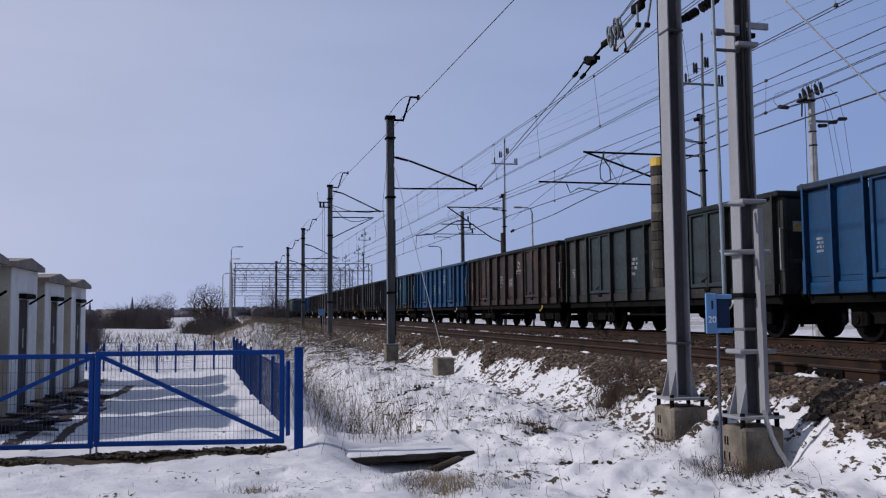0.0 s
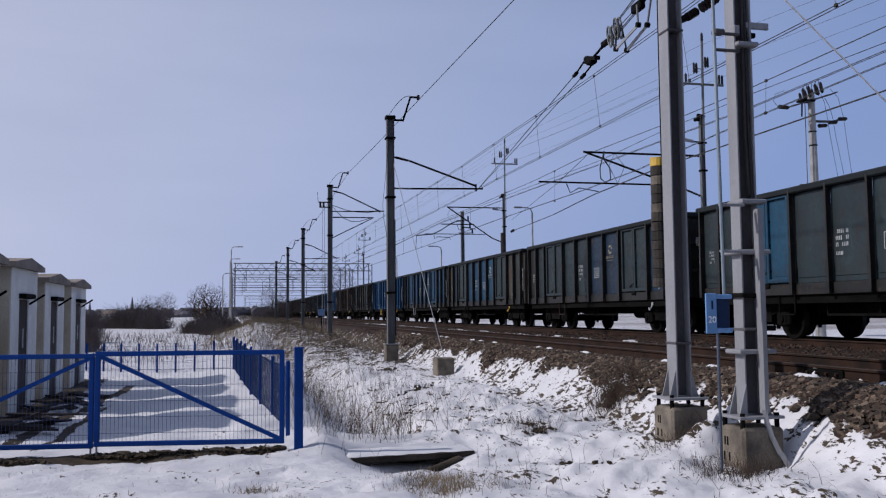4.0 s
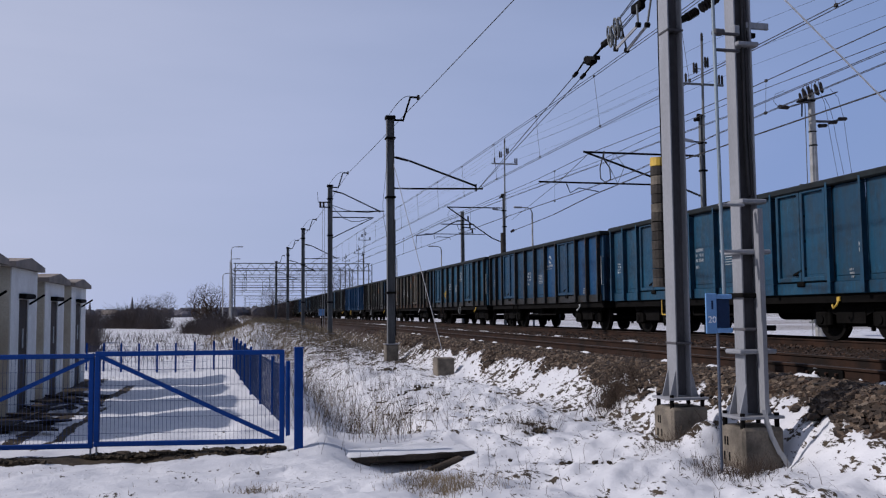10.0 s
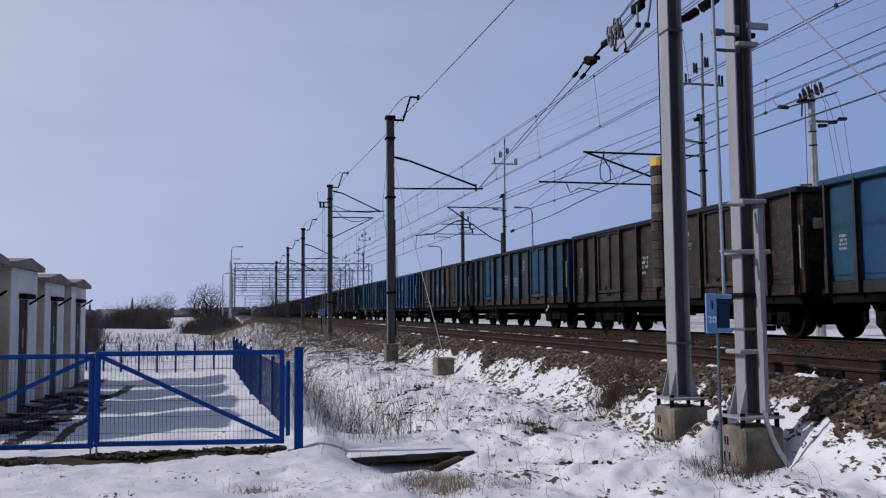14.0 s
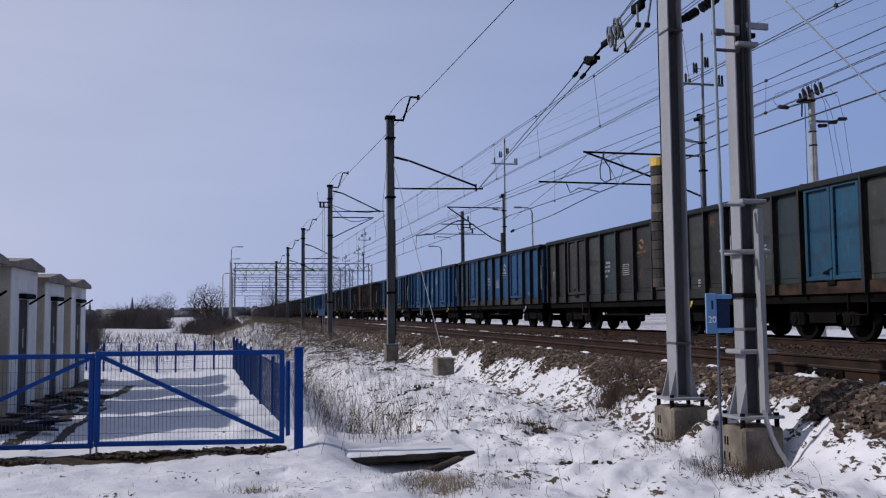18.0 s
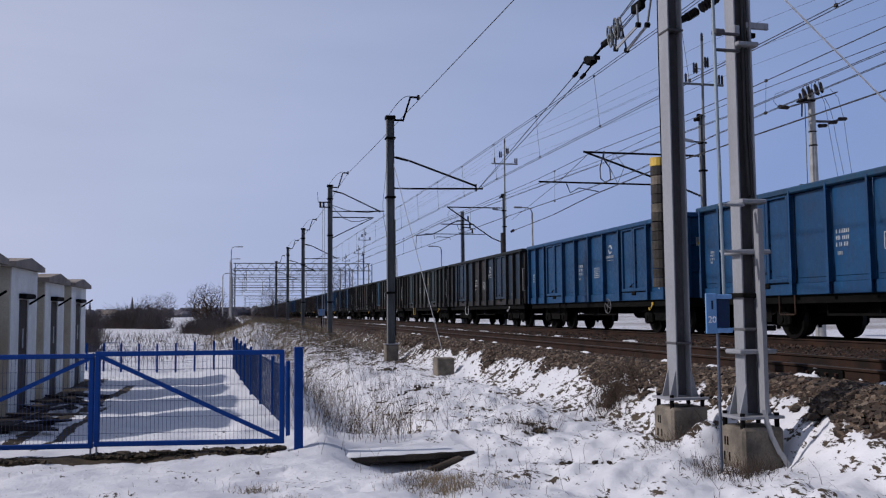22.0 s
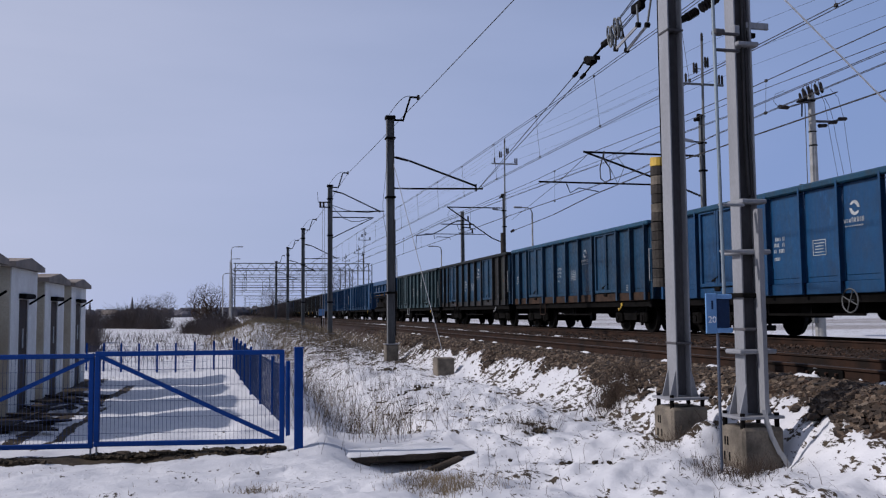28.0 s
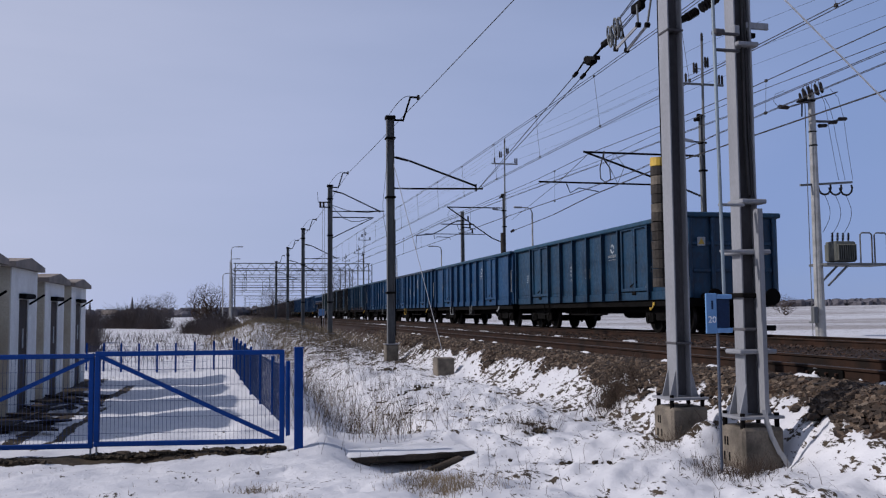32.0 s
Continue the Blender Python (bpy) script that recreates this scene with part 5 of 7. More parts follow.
right_mast(200.0, 10.0, 13.7, [], 12.4, 24.65)

# switch mast between
sw = thing("switch_mast", (18.0, 69.2, field_z(18, 69)), "dark catenary mast with section switches and short arms", "mast", "catenary masts")
part("column", h_column(B(), (0, 0, 0), 0.25, 0.24, 9.5), M["steel_dark"], sw)
for z, a, b in ((7.75, -0.35, 0.9), (8.2, -0.1, 0.7), (8.75, -0.5, 0.55)):
    part("switch_arm", bar(B(), (a, 0, z), (b, 0, z), 0.06, 0.06), M["under"], sw)
    rod_insulator("insulator", (b - 0.08, 0, z), (b - 0.08, 0, z + 0.4), sw, 0.07)
so = field_z(18, 69)
part("long_arm", tube(B(), [(-0.1, 0, 8.02 - so), (-0.5, 0, 7.98 - so), (-0.9, 0, 7.83 - so), (-1.8, 0, 7.24 - so), (-2.5, 0, 6.92 - so), (-3.8, 0, 6.81 - so)], 0.04), M["under"], sw)
part("low_arm", tube(B(), [(-3.1, 0, 6.95 - so), (1.9, 0, 6.95 - so)], 0.032), M["under"], sw)
part("tip_dropper", rod(B(), (-3.78, 0, 6.82 - so), (-3.85, 0, 5.64 - so), 0.022, n=5), M["under"], sw)
part("steady_arm", tube(B(), [(-2.36, 0, 6.92 - so), (-2.34, 0, 6.56 - so), (-2.1, 0, 6.72 - so), (-1.1, 0, 6.68 - so), (-0.98, 0, 6.5 - so)], 0.026), M["under"], sw)

# ---- overhead lines ----


def span_wire(parent, name, x, z, ys, sag=0.0, r=0.011, x2=None):
    bm = B()
    pts = []
    for a, b in zip(ys, ys[1:]):
        for k in range(6):
            u = k / 6
            pts.append((x if x2 is None else x + (x2 - x) * (a + (b - a) * u - ys[0]) / (ys[-1] - ys[0]), a + (b - a) * u, z - sag * 4 * u * (1 - u)))
    pts.append((x if x2 is None else x2, ys[-1], z))
    tube(bm, pts, r, 4)
    return part(name, bm, M["wire"], parent)


def catenary(x, z_contact, top, ys, label, every=7.0, double=True, start=0.0):
    c = thing("overhead_line", (0, 0, 0), label, "overhead line", "overhead lines")
    for d in ((-0.045, 0.045) if double else (0,)):
        span_wire(c, "contact_wire", x + d, z_contact, [ys[0], ys[-1]], 0, 0.0075)
    for d in ((-0.045, 0.045) if double else (0,)):
        part("messenger_wire", tube(B(), [(x + d, y, z) for y, z in top], 0.0075, 4), M["wire"], c)
    y = start
    while y < 130:
        z = float(np.interp(y + 0.35, [p[0] for p in top], [p[1] for p in top]))
        part("dropper", rod(B(), (x, y, z_contact), (x + 0.02, y + 0.35, z), 0.005, n=4), M["wire"], c)
        part("dropper_clamp", cuboid(B(), (0.035, 0.05, 0.05), (x, y, z_contact + 0.02)), M["wire"], c)
        part("dropper_clamp", cuboid(B(), (0.035, 0.05, 0.05), (x + 0.02, y + 0.35, z)), M["wire"], c)
        y += every
    return c


def hung_wire(parent, name, pts, r=0.011, pair=0.0):
    """A wire, or a close pair, through the given points with a little sag between them."""
    for d in ((-pair, pair) if pair else (0.0,)):
        part(name, tube(B(), [(x + d, y, z) for x, y, z in pts], r, 4), M["wire"], parent)


def dropper(parent, top, foot):
    part("dropper", rod(B(), foot, top, 0.005, n=4), M["wire"], parent)
    for p in (top, foot):
        part("dropper_clamp", cuboid(B(), (0.05, 0.07, 0.07), p), M["wire"], parent)


catenary(8.35, 4.98, [(-8, 7.15), (4, 6.75), (10, 6.55), (16.2, 6.36), (19.5, 6.28), (23.5, 6.215), (27.3, 6.19), (32.3, 6.14), (46, 6.16), (69, 6.2), (88, 6.2), (112, 6.2), (150, 6.2), (420, 6.2)], [-12, 10, 30, 49.4, 69, 88, 112, 150, 220, 420], "double contact and messenger wires over the near track", 4.2, True, 6.6)
# the far track: two contact wires and two messengers overlap here, one pair of them runs off to its anchor mast
ol = thing("overhead_line", (0, 0, 0), "contact and messenger wires over the far track", "overhead line", "overhead lines")
hung_wire(ol, "messenger_wire", [(13.5, -8, 6.75), (13.5, 9, 6.66), (13.5, 16, 6.67), (13.5, 21, 6.62), (13.5, 26.4, 6.67), (13.4, 31.5, 6.76), (13.5, 38.3, 6.70), (13.6, 49, 6.78), (13.8, 57.9, 6.95), (13.6, 72, 6.7), (13.6, 86.4, 7.1), (13.6, 112, 7.1), (13.6, 140, 7.1), (13.6, 300, 7.1)], 0.013)
hung_wire(ol, "contact_wire", [(13.5, -8, 5.95), (13.5, 16, 5.89), (13.5, 21, 5.78), (13.5, 24.8, 5.63), (13.5, 28, 5.5), (13.4, 32.5, 5.42), (13.5, 44.6, 5.5), (13.6, 57.9, 5.5), (13.6, 300, 5.5)], 0.009, 0.03)
for y, zt, zf in ((20.3, 6.63, 5.8), (36.0, 6.72, 5.43), (43.0, 6.73, 5.48), (50.0, 6.8, 5.5), (64.0, 6.8, 5.5), (71.0, 6.7, 5.5), (78.0, 6.9, 5.5), (13.0, 6.66, 5.91)):
    dropper(ol, (13.5, y, zt), (13.52, y + 0.1, zf))
oa = thing("overhead_line", (0, 0, 0), "contact and messenger wires that run off to an anchor mast", "overhead line", "overhead lines")
hung_wire(oa, "contact_wire", [(13.4, -8, 5.3), (13.5, 16, 5.31), (13.5, 26.6, 5.31), (14.3, 33.7, 5.41), (15.8, 42.4, 5.57), (17.8, 55.7, 5.94)], 0.012, 0.025)
hung_wire(oa, "messenger_wire", [(13.0, 31.2, 6.55), (14.9, 39.5, 6.7), (17.8, 55.6, 6.69)], 0.012)
insulator_between("strain_insulator", (17.6, 54.6, 5.92), (17.8, 55.7, 5.94), oa, 0.09)
part("weight_column", rod(B(), (17.75, 57.4, 4.6), (17.75, 57.4, 6.0), 0.16, n=10), M["weights"], oa)
feeder = thing("feeder_line", (0, 0, 0), "thin feeder wire on the heads of the masts", "overhead line", "overhead lines")
part("wire", tube(B(), [(6.1, -8, 8.0), (6.2, 19, 7.78), (6.25, 29.97, 8.06), (6.15, 40, 8.15), (6.25, 49.4, 8.5), (6.2, 59, 8.1), (6.25, 68.9, 7.9), (6.25, 78, 7.75), (6.25, 88.3, 7.85), (6.25, 112, 7.85)], 0.011, 4), M["wire"], feeder)
# heavy feeders between the far track and its masts
for x, pts, r, pair in ((15.0, ((-8, 6.9), (12, 6.78), (17.7, 6.76), (23.3, 6.69), (29.3, 6.77), (34.4, 6.83), (42.2, 6.97), (64, 7.3), (90, 7.0), (140, 7.2)), 0.011, 0.045), (15.5, ((-8, 7.5), (10, 7.16), (18.3, 7.17), (24, 7.3), (30.3, 7.32), (35.8, 7.2), (48.9, 7.44), (64, 7.6), (90, 7.3), (140, 7.4)), 0.011, 0.0)):
    al = thing("aerial_wire", (0, 0, 0), "dark feeder wire along the railway", "wire", "aerial wires")
    hung_wire(al, "wire", [(x, y, z) for y, z in pts], r, pair)
# thin aerial wires on the pole heads
for x, z0, z1, z2, z3 in ((18.05, 10.2, 11.2, 12.3, 11.7), (18.3, 9.55, 10.3, 11.6, 11.0), (18.97, 9.3, 9.97, 11.1, 10.6), (17.36, 9.3, 9.95, 11.2, 10.6), (17.8, 9.7, 10.5, 11.8, 11.1)):
    al = thing("aerial_wire", (0, 0, 0), "thin aerial wire along the railway", "wire", "aerial wires")
    near = [] if x < 18 else [(x, -8, z0 - 0.25), (x, 10, z0 - 0.25), (x, 22, z0 + 0.12)]
    hung_wire(al, "wire", near + [(x, 31.5, z1), (x, 45, (z1 + z2) / 2 - 0.1), (x, 57.9, z2), (x, 75, z2 - 0.3), (x, 91, z2 - 0.4), (x, 108, z2 - 0.2), (x, 125, z2 + 0.2), (x + 4.6, 165, z2 + 0.9)], 0.0055)
bw = thing("anchor_stay", (5.25, 8.55, 4.6), "pale stay rope that runs down from the mast", "stay rope")
part("rope", rod(B(), (0.0, -0.13, 0.0), (3.6, -0.3, -3.3), 0.011, n=5), M["sign_white"], bw)

# ---- tensioning gear on the near masts ----
tg = thing("tensioning_gear", (0, 0, 0), "pulley tensioning gear that anchors the wires to a mast", "tensioner")
P0, P1 = Vector((8.4, 29.9, 5.03)), Vector((5.47, 10.2, 5.1))


def along(u, dz=0.0, dx=0.0):
    p = P0.lerp(P1, u)
    return Vector((p.x + dx, p.y, p.z + dz))


# two wires, a yoke, a pair of wheels, ropes and the hinged bars of the catch
for u1, z1, d in ((0.74, 0.0, -0.04), (0.753, -0.1, 0.04)):
    part("anchor_wire", rod(B(), along(0, d, d), along(u1, z1, d), 0.011, n=4), M["wire"], tg)
    part("wire_clamp", rod(B(), along(u1 - 0.006, z1 + 0.003, d), along(u1 + 0.006, z1 - 0.003, d), 0.035, n=8), M["under"], tg)
    part("tie_rod", rod(B(), along(u1, z1, d), along(0.783 if d < 0 else 0.8, 0.06 if d < 0 else -0.07, d), 0.016, n=6), M["under"], tg)
part("yoke", bar(B(), along(0.777, 0.08), along(0.812, -0.1), 0.1, 0.07), M["under"], tg)
part("yoke_lug", cuboid(B(), (0.14, 0.2, 0.1), along(0.793, -0.06), bevel=0.02), M["under"], tg)
part("yoke_lug", cuboid(B(), (0.12, 0.12, 0.13), along(0.779, 0.05), bevel=0.02), M["under"], tg)
part("pull_rod", rod(B(), along(0.797, -0.02), along(0.85, -0.015), 0.022, n=6), M["under"], tg)
part("pull_lug", cuboid(B(), (0.08, 0.22, 0.1), along(0.838, -0.01), bevel=0.02), M["under"], tg)
for u, dz in ((0.857, -0.018), (0.876, -0.01)):
    wheel = B()
    c = along(u, dz)
    ax = Vector((0.95, -0.26, 0.16)).normalized()
    e1 = ax.orthogonal().normalized()
    e2 = ax.cross(e1)
    for rr, off in ((0.16, -0.03), (0.16, 0.03), (0.125, 0.0)):
        tube(wheel, [c + ax * off + (e1 * math.cos(k * 0.3142) + e2 * math.sin(k * 0.3142)) * rr for k in range(20)] + [c + ax * off + e1 * rr], 0.016, 5)
    for k in range(5):
        a = k * 1.2566
        rod(wheel, c, c + (e1 * math.cos(a) + e2 * math.sin(a)) * 0.14, 0.014, n=5)
    rod(wheel, c - ax * 0.06, c + ax * 0.06, 0.04, n=10)
    part("pulley_wheel", wheel, M["steel_dark"], tg)
for a, b in (((0.868, 0.12), (0.925, 0.17)), ((0.872, 0.1), (0.93, 0.13)), ((0.886, -0.07), (0.925, -0.06)), ((0.884, -0.1), (0.925, -0.09)), ((0.878, 0.0), (0.925, -0.02))):
    part("pulley_rope", rod(B(), along(*a), along(*b), 0.009, n=4), M["wire"], tg)
part("catch_block", cuboid(B(), (0.1, 0.3, 0.14), along(0.928, -0.03), bevel=0.02), M["under"], tg)
part("catch_block", cuboid(B(), (0.12, 0.26, 0.2), along(0.947, 0.06), bevel=0.02), M["under"], tg)
for dx, a, b, c in ((-0.05, (0.877, -0.35), (0.935, -0.346), (0.933, -0.04)), (0.05, (0.89, -0.441), (0.941, -0.381), (0.951, -0.05))):
    part("catch_bar", bar(B(), along(*a, dx), along(*b, dx), 0.02, 0.045), M["steel"], tg, "pale galvanised bar")
    part("catch_arm", bar(B(), along(*b, dx), along(*c, dx), 0.02, 0.035), M["steel_dark"], tg)
    part("catch_pin", rod(B(), along(*b, dx - 0.03), along(*b, dx + 0.03), 0.04, n=8), M["under"], tg)
    part("catch_pin", rod(B(), along(*a, dx - 0.03), along(*a, dx + 0.03), 0.04, n=8), M["under"], tg)
    part("catch_link", bar(B(), along(*a, dx), along(0.88, -0.06, dx), 0.015, 0.03), M["under"], tg)
insulator_between("mast_insulator", along(0.955, 0.0), along(0.99, 0.05), tg, 0.06)
an = thing("anchor_insulator", (0, 0, 0), "dark insulator string anchored to a mast", "insulator")
part("shackle", rod(B(), (5.42, 9.9, 4.29), (5.52, 9.9, 4.34), 0.045, n=8), M["under"], an)
insulator_between("string", (5.5, 9.9, 4.33), (5.66, 9.9, 4.43), an, 0.06)
insulator_between("string", (5.7, 9.9, 4.46), (5.95, 9.9, 4.63), an, 0.07)
part("wire", rod(B(), (5.95, 9.9, 4.63), (7.68, 9.9, 6.1), 0.012, n=5), M["wire"], an)

wt = thing("tension_weights", (5.415, 10.5, 0.98), "hanging column of grey tension weights with a yellow top", "weights")
rnd = random.Random(12)
for k in range(14):
    bm = B()
    for dy in (-0.055, 0.055):
        rod(bm, (dy, 0, 0.12 * k), (dy + rnd.uniform(-0.004, 0.004), 0, 0.12 * k + 0.112), 0.1 + rnd.uniform(-0.004, 0.004), n=14)
    if k in (1, 4, 7, 10):
        cuboid(bm, (0.03, 0.22, 0.08), (-0.03, 0, 0.12 * k + 0.06))
    w = part("weight", bm, M["concrete"] if k in (8, 11) else (M["yellow"] if k == 13 else M["weights"]), wt)
part("guide_arm", cuboid(B(), (0.06, 0.36, 0.05), (0, -0.2, 0.9), bevel=0.008), M["under"], wt)
part("hanger_rod", rod(B(), (0, 0, 1.6), (0, 0, 4.2), 0.012, n=6), M["under"], wt)

# ---- fittings of the nearest mast ----
MZ = -0.46


def bracket(z, wide, mat, name="bracket", dx=0.0, depth=0.3):
    return part(name, cuboid(B(), (wide, depth, 0.05), (dx, 0, z - MZ), bevel=0.012), M[mat], mast_b)


for z, dx, wide, mat in ((1.83, 0.04, 0.3, "steel"), (1.29, 0.02, 0.4, "steel"), (0.235, 0.03, 0.44, "steel"), (3.54, 0.03, 0.26, "steel"), (0.83, -0.02, 0.25, "under")):
    bracket(z, wide, mat, dx=dx)
part("side_bracket", cuboid(B(), (0.3, 0.03, 0.075), (0.19, -0.05, 3.77 - MZ), bevel=0.006), M["steel"], mast_b)
part("bracket_lug", cuboid(B(), (0.08, 0.05, 0.05), (0.13, -0.05, 3.66 - MZ), bevel=0.006), M["under"], mast_b)
part("side_bracket", cuboid(B(), (0.2, 0.05, 0.06), (0.2, -0.05, 0.48 - MZ), bevel=0.01), M["under"], mast_b)
part("cable_trough", bar(B(), (0.045, -0.19, 1.74 - MZ), (0.05, -0.19, -0.40 - MZ), 0.1, 0.05), M["steel"], mast_b)
bend = [(0.05, -0.19, -0.36), (0.065, -0.2, -0.5), (0.105, -0.22, -0.65), (0.17, -0.25, -0.8), (0.3, -0.3, -1.03)]
b = B()
for p, q in zip(bend, bend[1:]):
    bar(b, (p[0], p[1], p[2] - MZ), (q[0], q[1], q[2] - 0.012 - MZ), 0.1, 0.05)
part("cable_trough", b, M["steel"], mast_b)
part("cable", tube(B(), [(0.0, -0.07, 8.0), (0.01, -0.07, 5.0), (0.0, -0.07, 3.0), (0.02, -0.08, 1.9 - MZ)], 0.02), M["wire"], mast_b)
part("cable", tube(B(), [(0.045, -0.06, 8.0), (0.045, -0.06, 5.0), (0.05, -0.06, 3.0), (0.055, -0.08, 1.9 - MZ)], 0.015), M["wire"], mast_b)
part("operating_rod", rod(B(), (-0.42, -0.2, 5.2), (-0.385, -0.2, 0.84 - MZ), 0.019, n=8), M["rod_steel"], mast_b)
for z in (3.62, 3.44, 1.78, 1.29):
    part("rod_guide", cuboid(B(), (0.3, 0.04, 0.03), (-0.25, -0.17, z - MZ), bevel=0.008), M["web"] if z > 3 else M["steel"], mast_b)
part("guide_block", cuboid(B(), (0.12, 0.09, 0.06), (-0.36, -0.2, 3.62 - MZ), bevel=0.012), M["web"], mast_b)
part("flange_clip", cuboid(B(), (0.07, 0.06, 0.11), (-0.1, -0.115, 3.68 - MZ), bevel=0.01), M["steel"], mast_b)

sg = thing("drive_box", (4.805, 8.34, 0.428), "light blue switch drive box with white numerals on a post", "sign box")
part("face_plate", cuboid(B(), (0.121, 0.02, 0.41), (-0.05, -0.1, 0.215), bevel=0.004), M["box_blue"], sg)
part("top_plate", cuboid(B(), (0.18, 0.05, 0.05), (0.1, -0.085, 0.385), bevel=0.006), M["box_blue"], sg)
part("bottom_plate", cuboid(B(), (0.18, 0.05, 0.05), (0.1, -0.085, 0.04), bevel=0.006), M["box_blue"], sg)
part("case", cuboid(B(), (0.17, 0.03, 0.3), (0.095, -0.06, 0.212), bevel=0.008), M["box_dark"], sg)
cu = bpy.data.curves.new("numerals", "FONT")
cu.body, cu.size, cu.extrude, cu.align_x = "20", 0.095, 0.001, "CENTER"
tmp = new("numerals_text", cu)
deps = bpy.context.evaluated_depsgraph_get()
num_me = bpy.data.meshes.new_from_object(tmp.evaluated_get(deps))
bpy.data.objects.remove(tmp)
num_me.materials.clear()
num_me.materials.append(M["sign_white"])
nm = part("numerals", num_me, None, sg)
nm.matrix_basis = pose(-0.045, -0.1125, 0.12, 90, 0, 0)
part("small_mark", cuboid(B(), (0.02, 0.004, 0.09), (-0.04, -0.112, 0.3)), M["box_dark"], sg)
part("post", rod(B(), (0.03, -0.08, -1.5), (0.03, -0.08, 0.02), 0.016, n=10), M["box_post"], sg)

# ---- transformer pole in the field ----
TX, TY = 27.56, 37.73
tz = field_z(TX, TY)
tp = thing("transformer_pole", (TX, TY, tz - 0.1), "tall concrete power pole with a transformer on a platform", "power pole")
o = tz - 0.1
part("pole", rod(B(), (0.03, 0, 0), (-0.01, 0, 11.25 - o), 0.25, 0.155, n=18), M["concrete_pole"], tp)
for dy in (-0.2, 0.2):
    part("crossarm", bar(B(), (-1.35, dy, 10.47 - o), (1.3, dy, 11.3 - o), 0.09, 0.05), M["web"], tp)
for k in range(9):
    u = (k + 0.3) / 9
    part("arm_lacing", bar(B(), (-1.35 + 2.65 * u, -0.2 if k % 2 else 0.2, 10.49 + 0.83 * u - o), (-1.1 + 2.65 * u, 0.2 if k % 2 else -0.2, 10.57 + 0.83 * u - o), 0.05, 0.04), M["web"], tp)
part("arm_plate", cuboid(B(), (0.75, 0.5, 0.1), (-0.3, 0, 10.84 - o), bevel=0.02), M["under"], tp)
for k, (dx, zb) in enumerate(((-0.42, 10.9), (-0.12, 11.02), (0.26, 11.15), (0.56, 11.26))):
    rod_insulator("pin_insulator", (dx, -0.1, zb - o), (dx - 0.12, -0.1, zb + 0.55 - o), tp, 0.085)
    rod_insulator("pin_insulator", (dx + 0.05, 0.25, zb - 0.03 - o), (dx - 0.06, 0.25, zb + 0.4 - o), tp, 0.07)
    if k < 3:
        part("jumper_wire", tube(B(), [(dx - 0.12, -0.1, zb + 0.52 - o), (dx, -0.1, zb + 0.75 - o), (dx + 0.2, 0, zb + 0.82 - o), (dx + 0.3, 0.25, zb + 0.45 - o)], 0.014, 5), M["wire"], tp)
rod_insulator("strain_insulator", (-1.86, 0, 10.5 - o), (-1.28, 0, 10.47 - o), tp, 0.11)
part("jumper_wire", tube(B(), [(-1.86, 0, 10.5 - o), (-2.1, 0, 10.75 - o), (-2.0, 0, 11.1 - o), (-1.5, 0, 11.3 - o)], 0.012, 5), M["wire"], tp)
part("pole_band", rod(B(), (0, 0, 9.3 - o), (0, 0, 9.36 - o), 0.19, n=16), M["under"], tp)
part("pole_band", rod(B(), (0, 0, 8.62 - o), (0, 0, 8.68 - o), 0.2, n=16), M["under"], tp)
part("pole_bracket", bar(B(), (-0.44, 0.18, 10.1 - o), (-0.4, 0.18, 10.75 - o), 0.05, 0.05), M["under"], tp)
part("second_arm", bar(B(), (0.1, 0, 9.86 - o), (1.15, 0, 9.88 - o), 0.11, 0.1), M["web"], tp)
part("second_arm", bar(B(), (0.95, 0, 9.84 - o), (1.75, 0, 10.04 - o), 0.09, 0.1), M["web"], tp)
for dx, dz in ((0.58, 9.66), (1.16, 9.85), (1.72, 10.04)):
    rod_insulator("hung_insulator", (dx - 0.26, 0, dz - 0.02 - o), (dx + 0.24, 0, dz + 0.02 - o), tp, 0.1)
part("third_arm", bar(B(), (-0.8, 0, 6.68 - o), (2.1, 0, 6.9 - o), 0.1, 0.1), M["steel_dark"], tp)
for dx in (0.55, 1.15, 1.75):
    bm = B()
    pts = [(dx + 0.35 * math.sin(a), 0, 6.5 - o - 0.35 * math.cos(a) + 0.1) for a in [k * math.pi / 6 - 1.6 for k in range(8)]]
    tube(bm, pts, 0.05, 6)
    part("fuse_loop", bm, M["insulator"], tp)
part("platform", cuboid(B(), (3.5, 1.4, 0.12), (1.75, 0, 2.82 - o), bevel=0.01), M["steel_dark"], tp)
for dy in (-0.4, 0.4):
    part("platform_brace", bar(B(), (0.25, dy, 1.8 - o), (1.4, dy, 2.8 - o), 0.08, 0.08), M["steel_dark"], tp)
tank = part("transformer", cuboid(B(), (1.15, 0.8, 1.0), (1.3, 0, 3.45 - o), bevel=0.06), M["trafo"], tp)
for k in range(9):
    part("cooling_fin", cuboid(B(), (0.035, 1.05, 0.8), (0.82 + k * 0.12, 0, 3.42 - o)), M["trafo"], tank)
for dx in (0.85, 1.15, 1.45, 1.75):
    insulator_between("bushing", (dx, 0, 3.95 - o), (dx + 0.03, 0, 4.4 - o), tp, 0.07)
for x0, x1 in ((1.95, 2.6), (2.75, 3.45)):
    part("platform_rail", tube(B(), [(x0, -0.6, 2.85 - o), (x0, -0.6, 4.25 - o), (x0 + 0.1, -0.6, 4.35 - o), (x1 - 0.1, -0.6, 4.35 - o), (x1, -0.6, 4.25 - o), (x1, -0.6, 2.85 - o)], 0.04), M["steel_dark"], tp)
part("conduit", tube(B(), [(-0.48, -0.1, 0.2), (-0.47, -0.1, 7.0), (-0.44, -0.1, 10.82 - o)], 0.022), M["steel_dark"], tp)
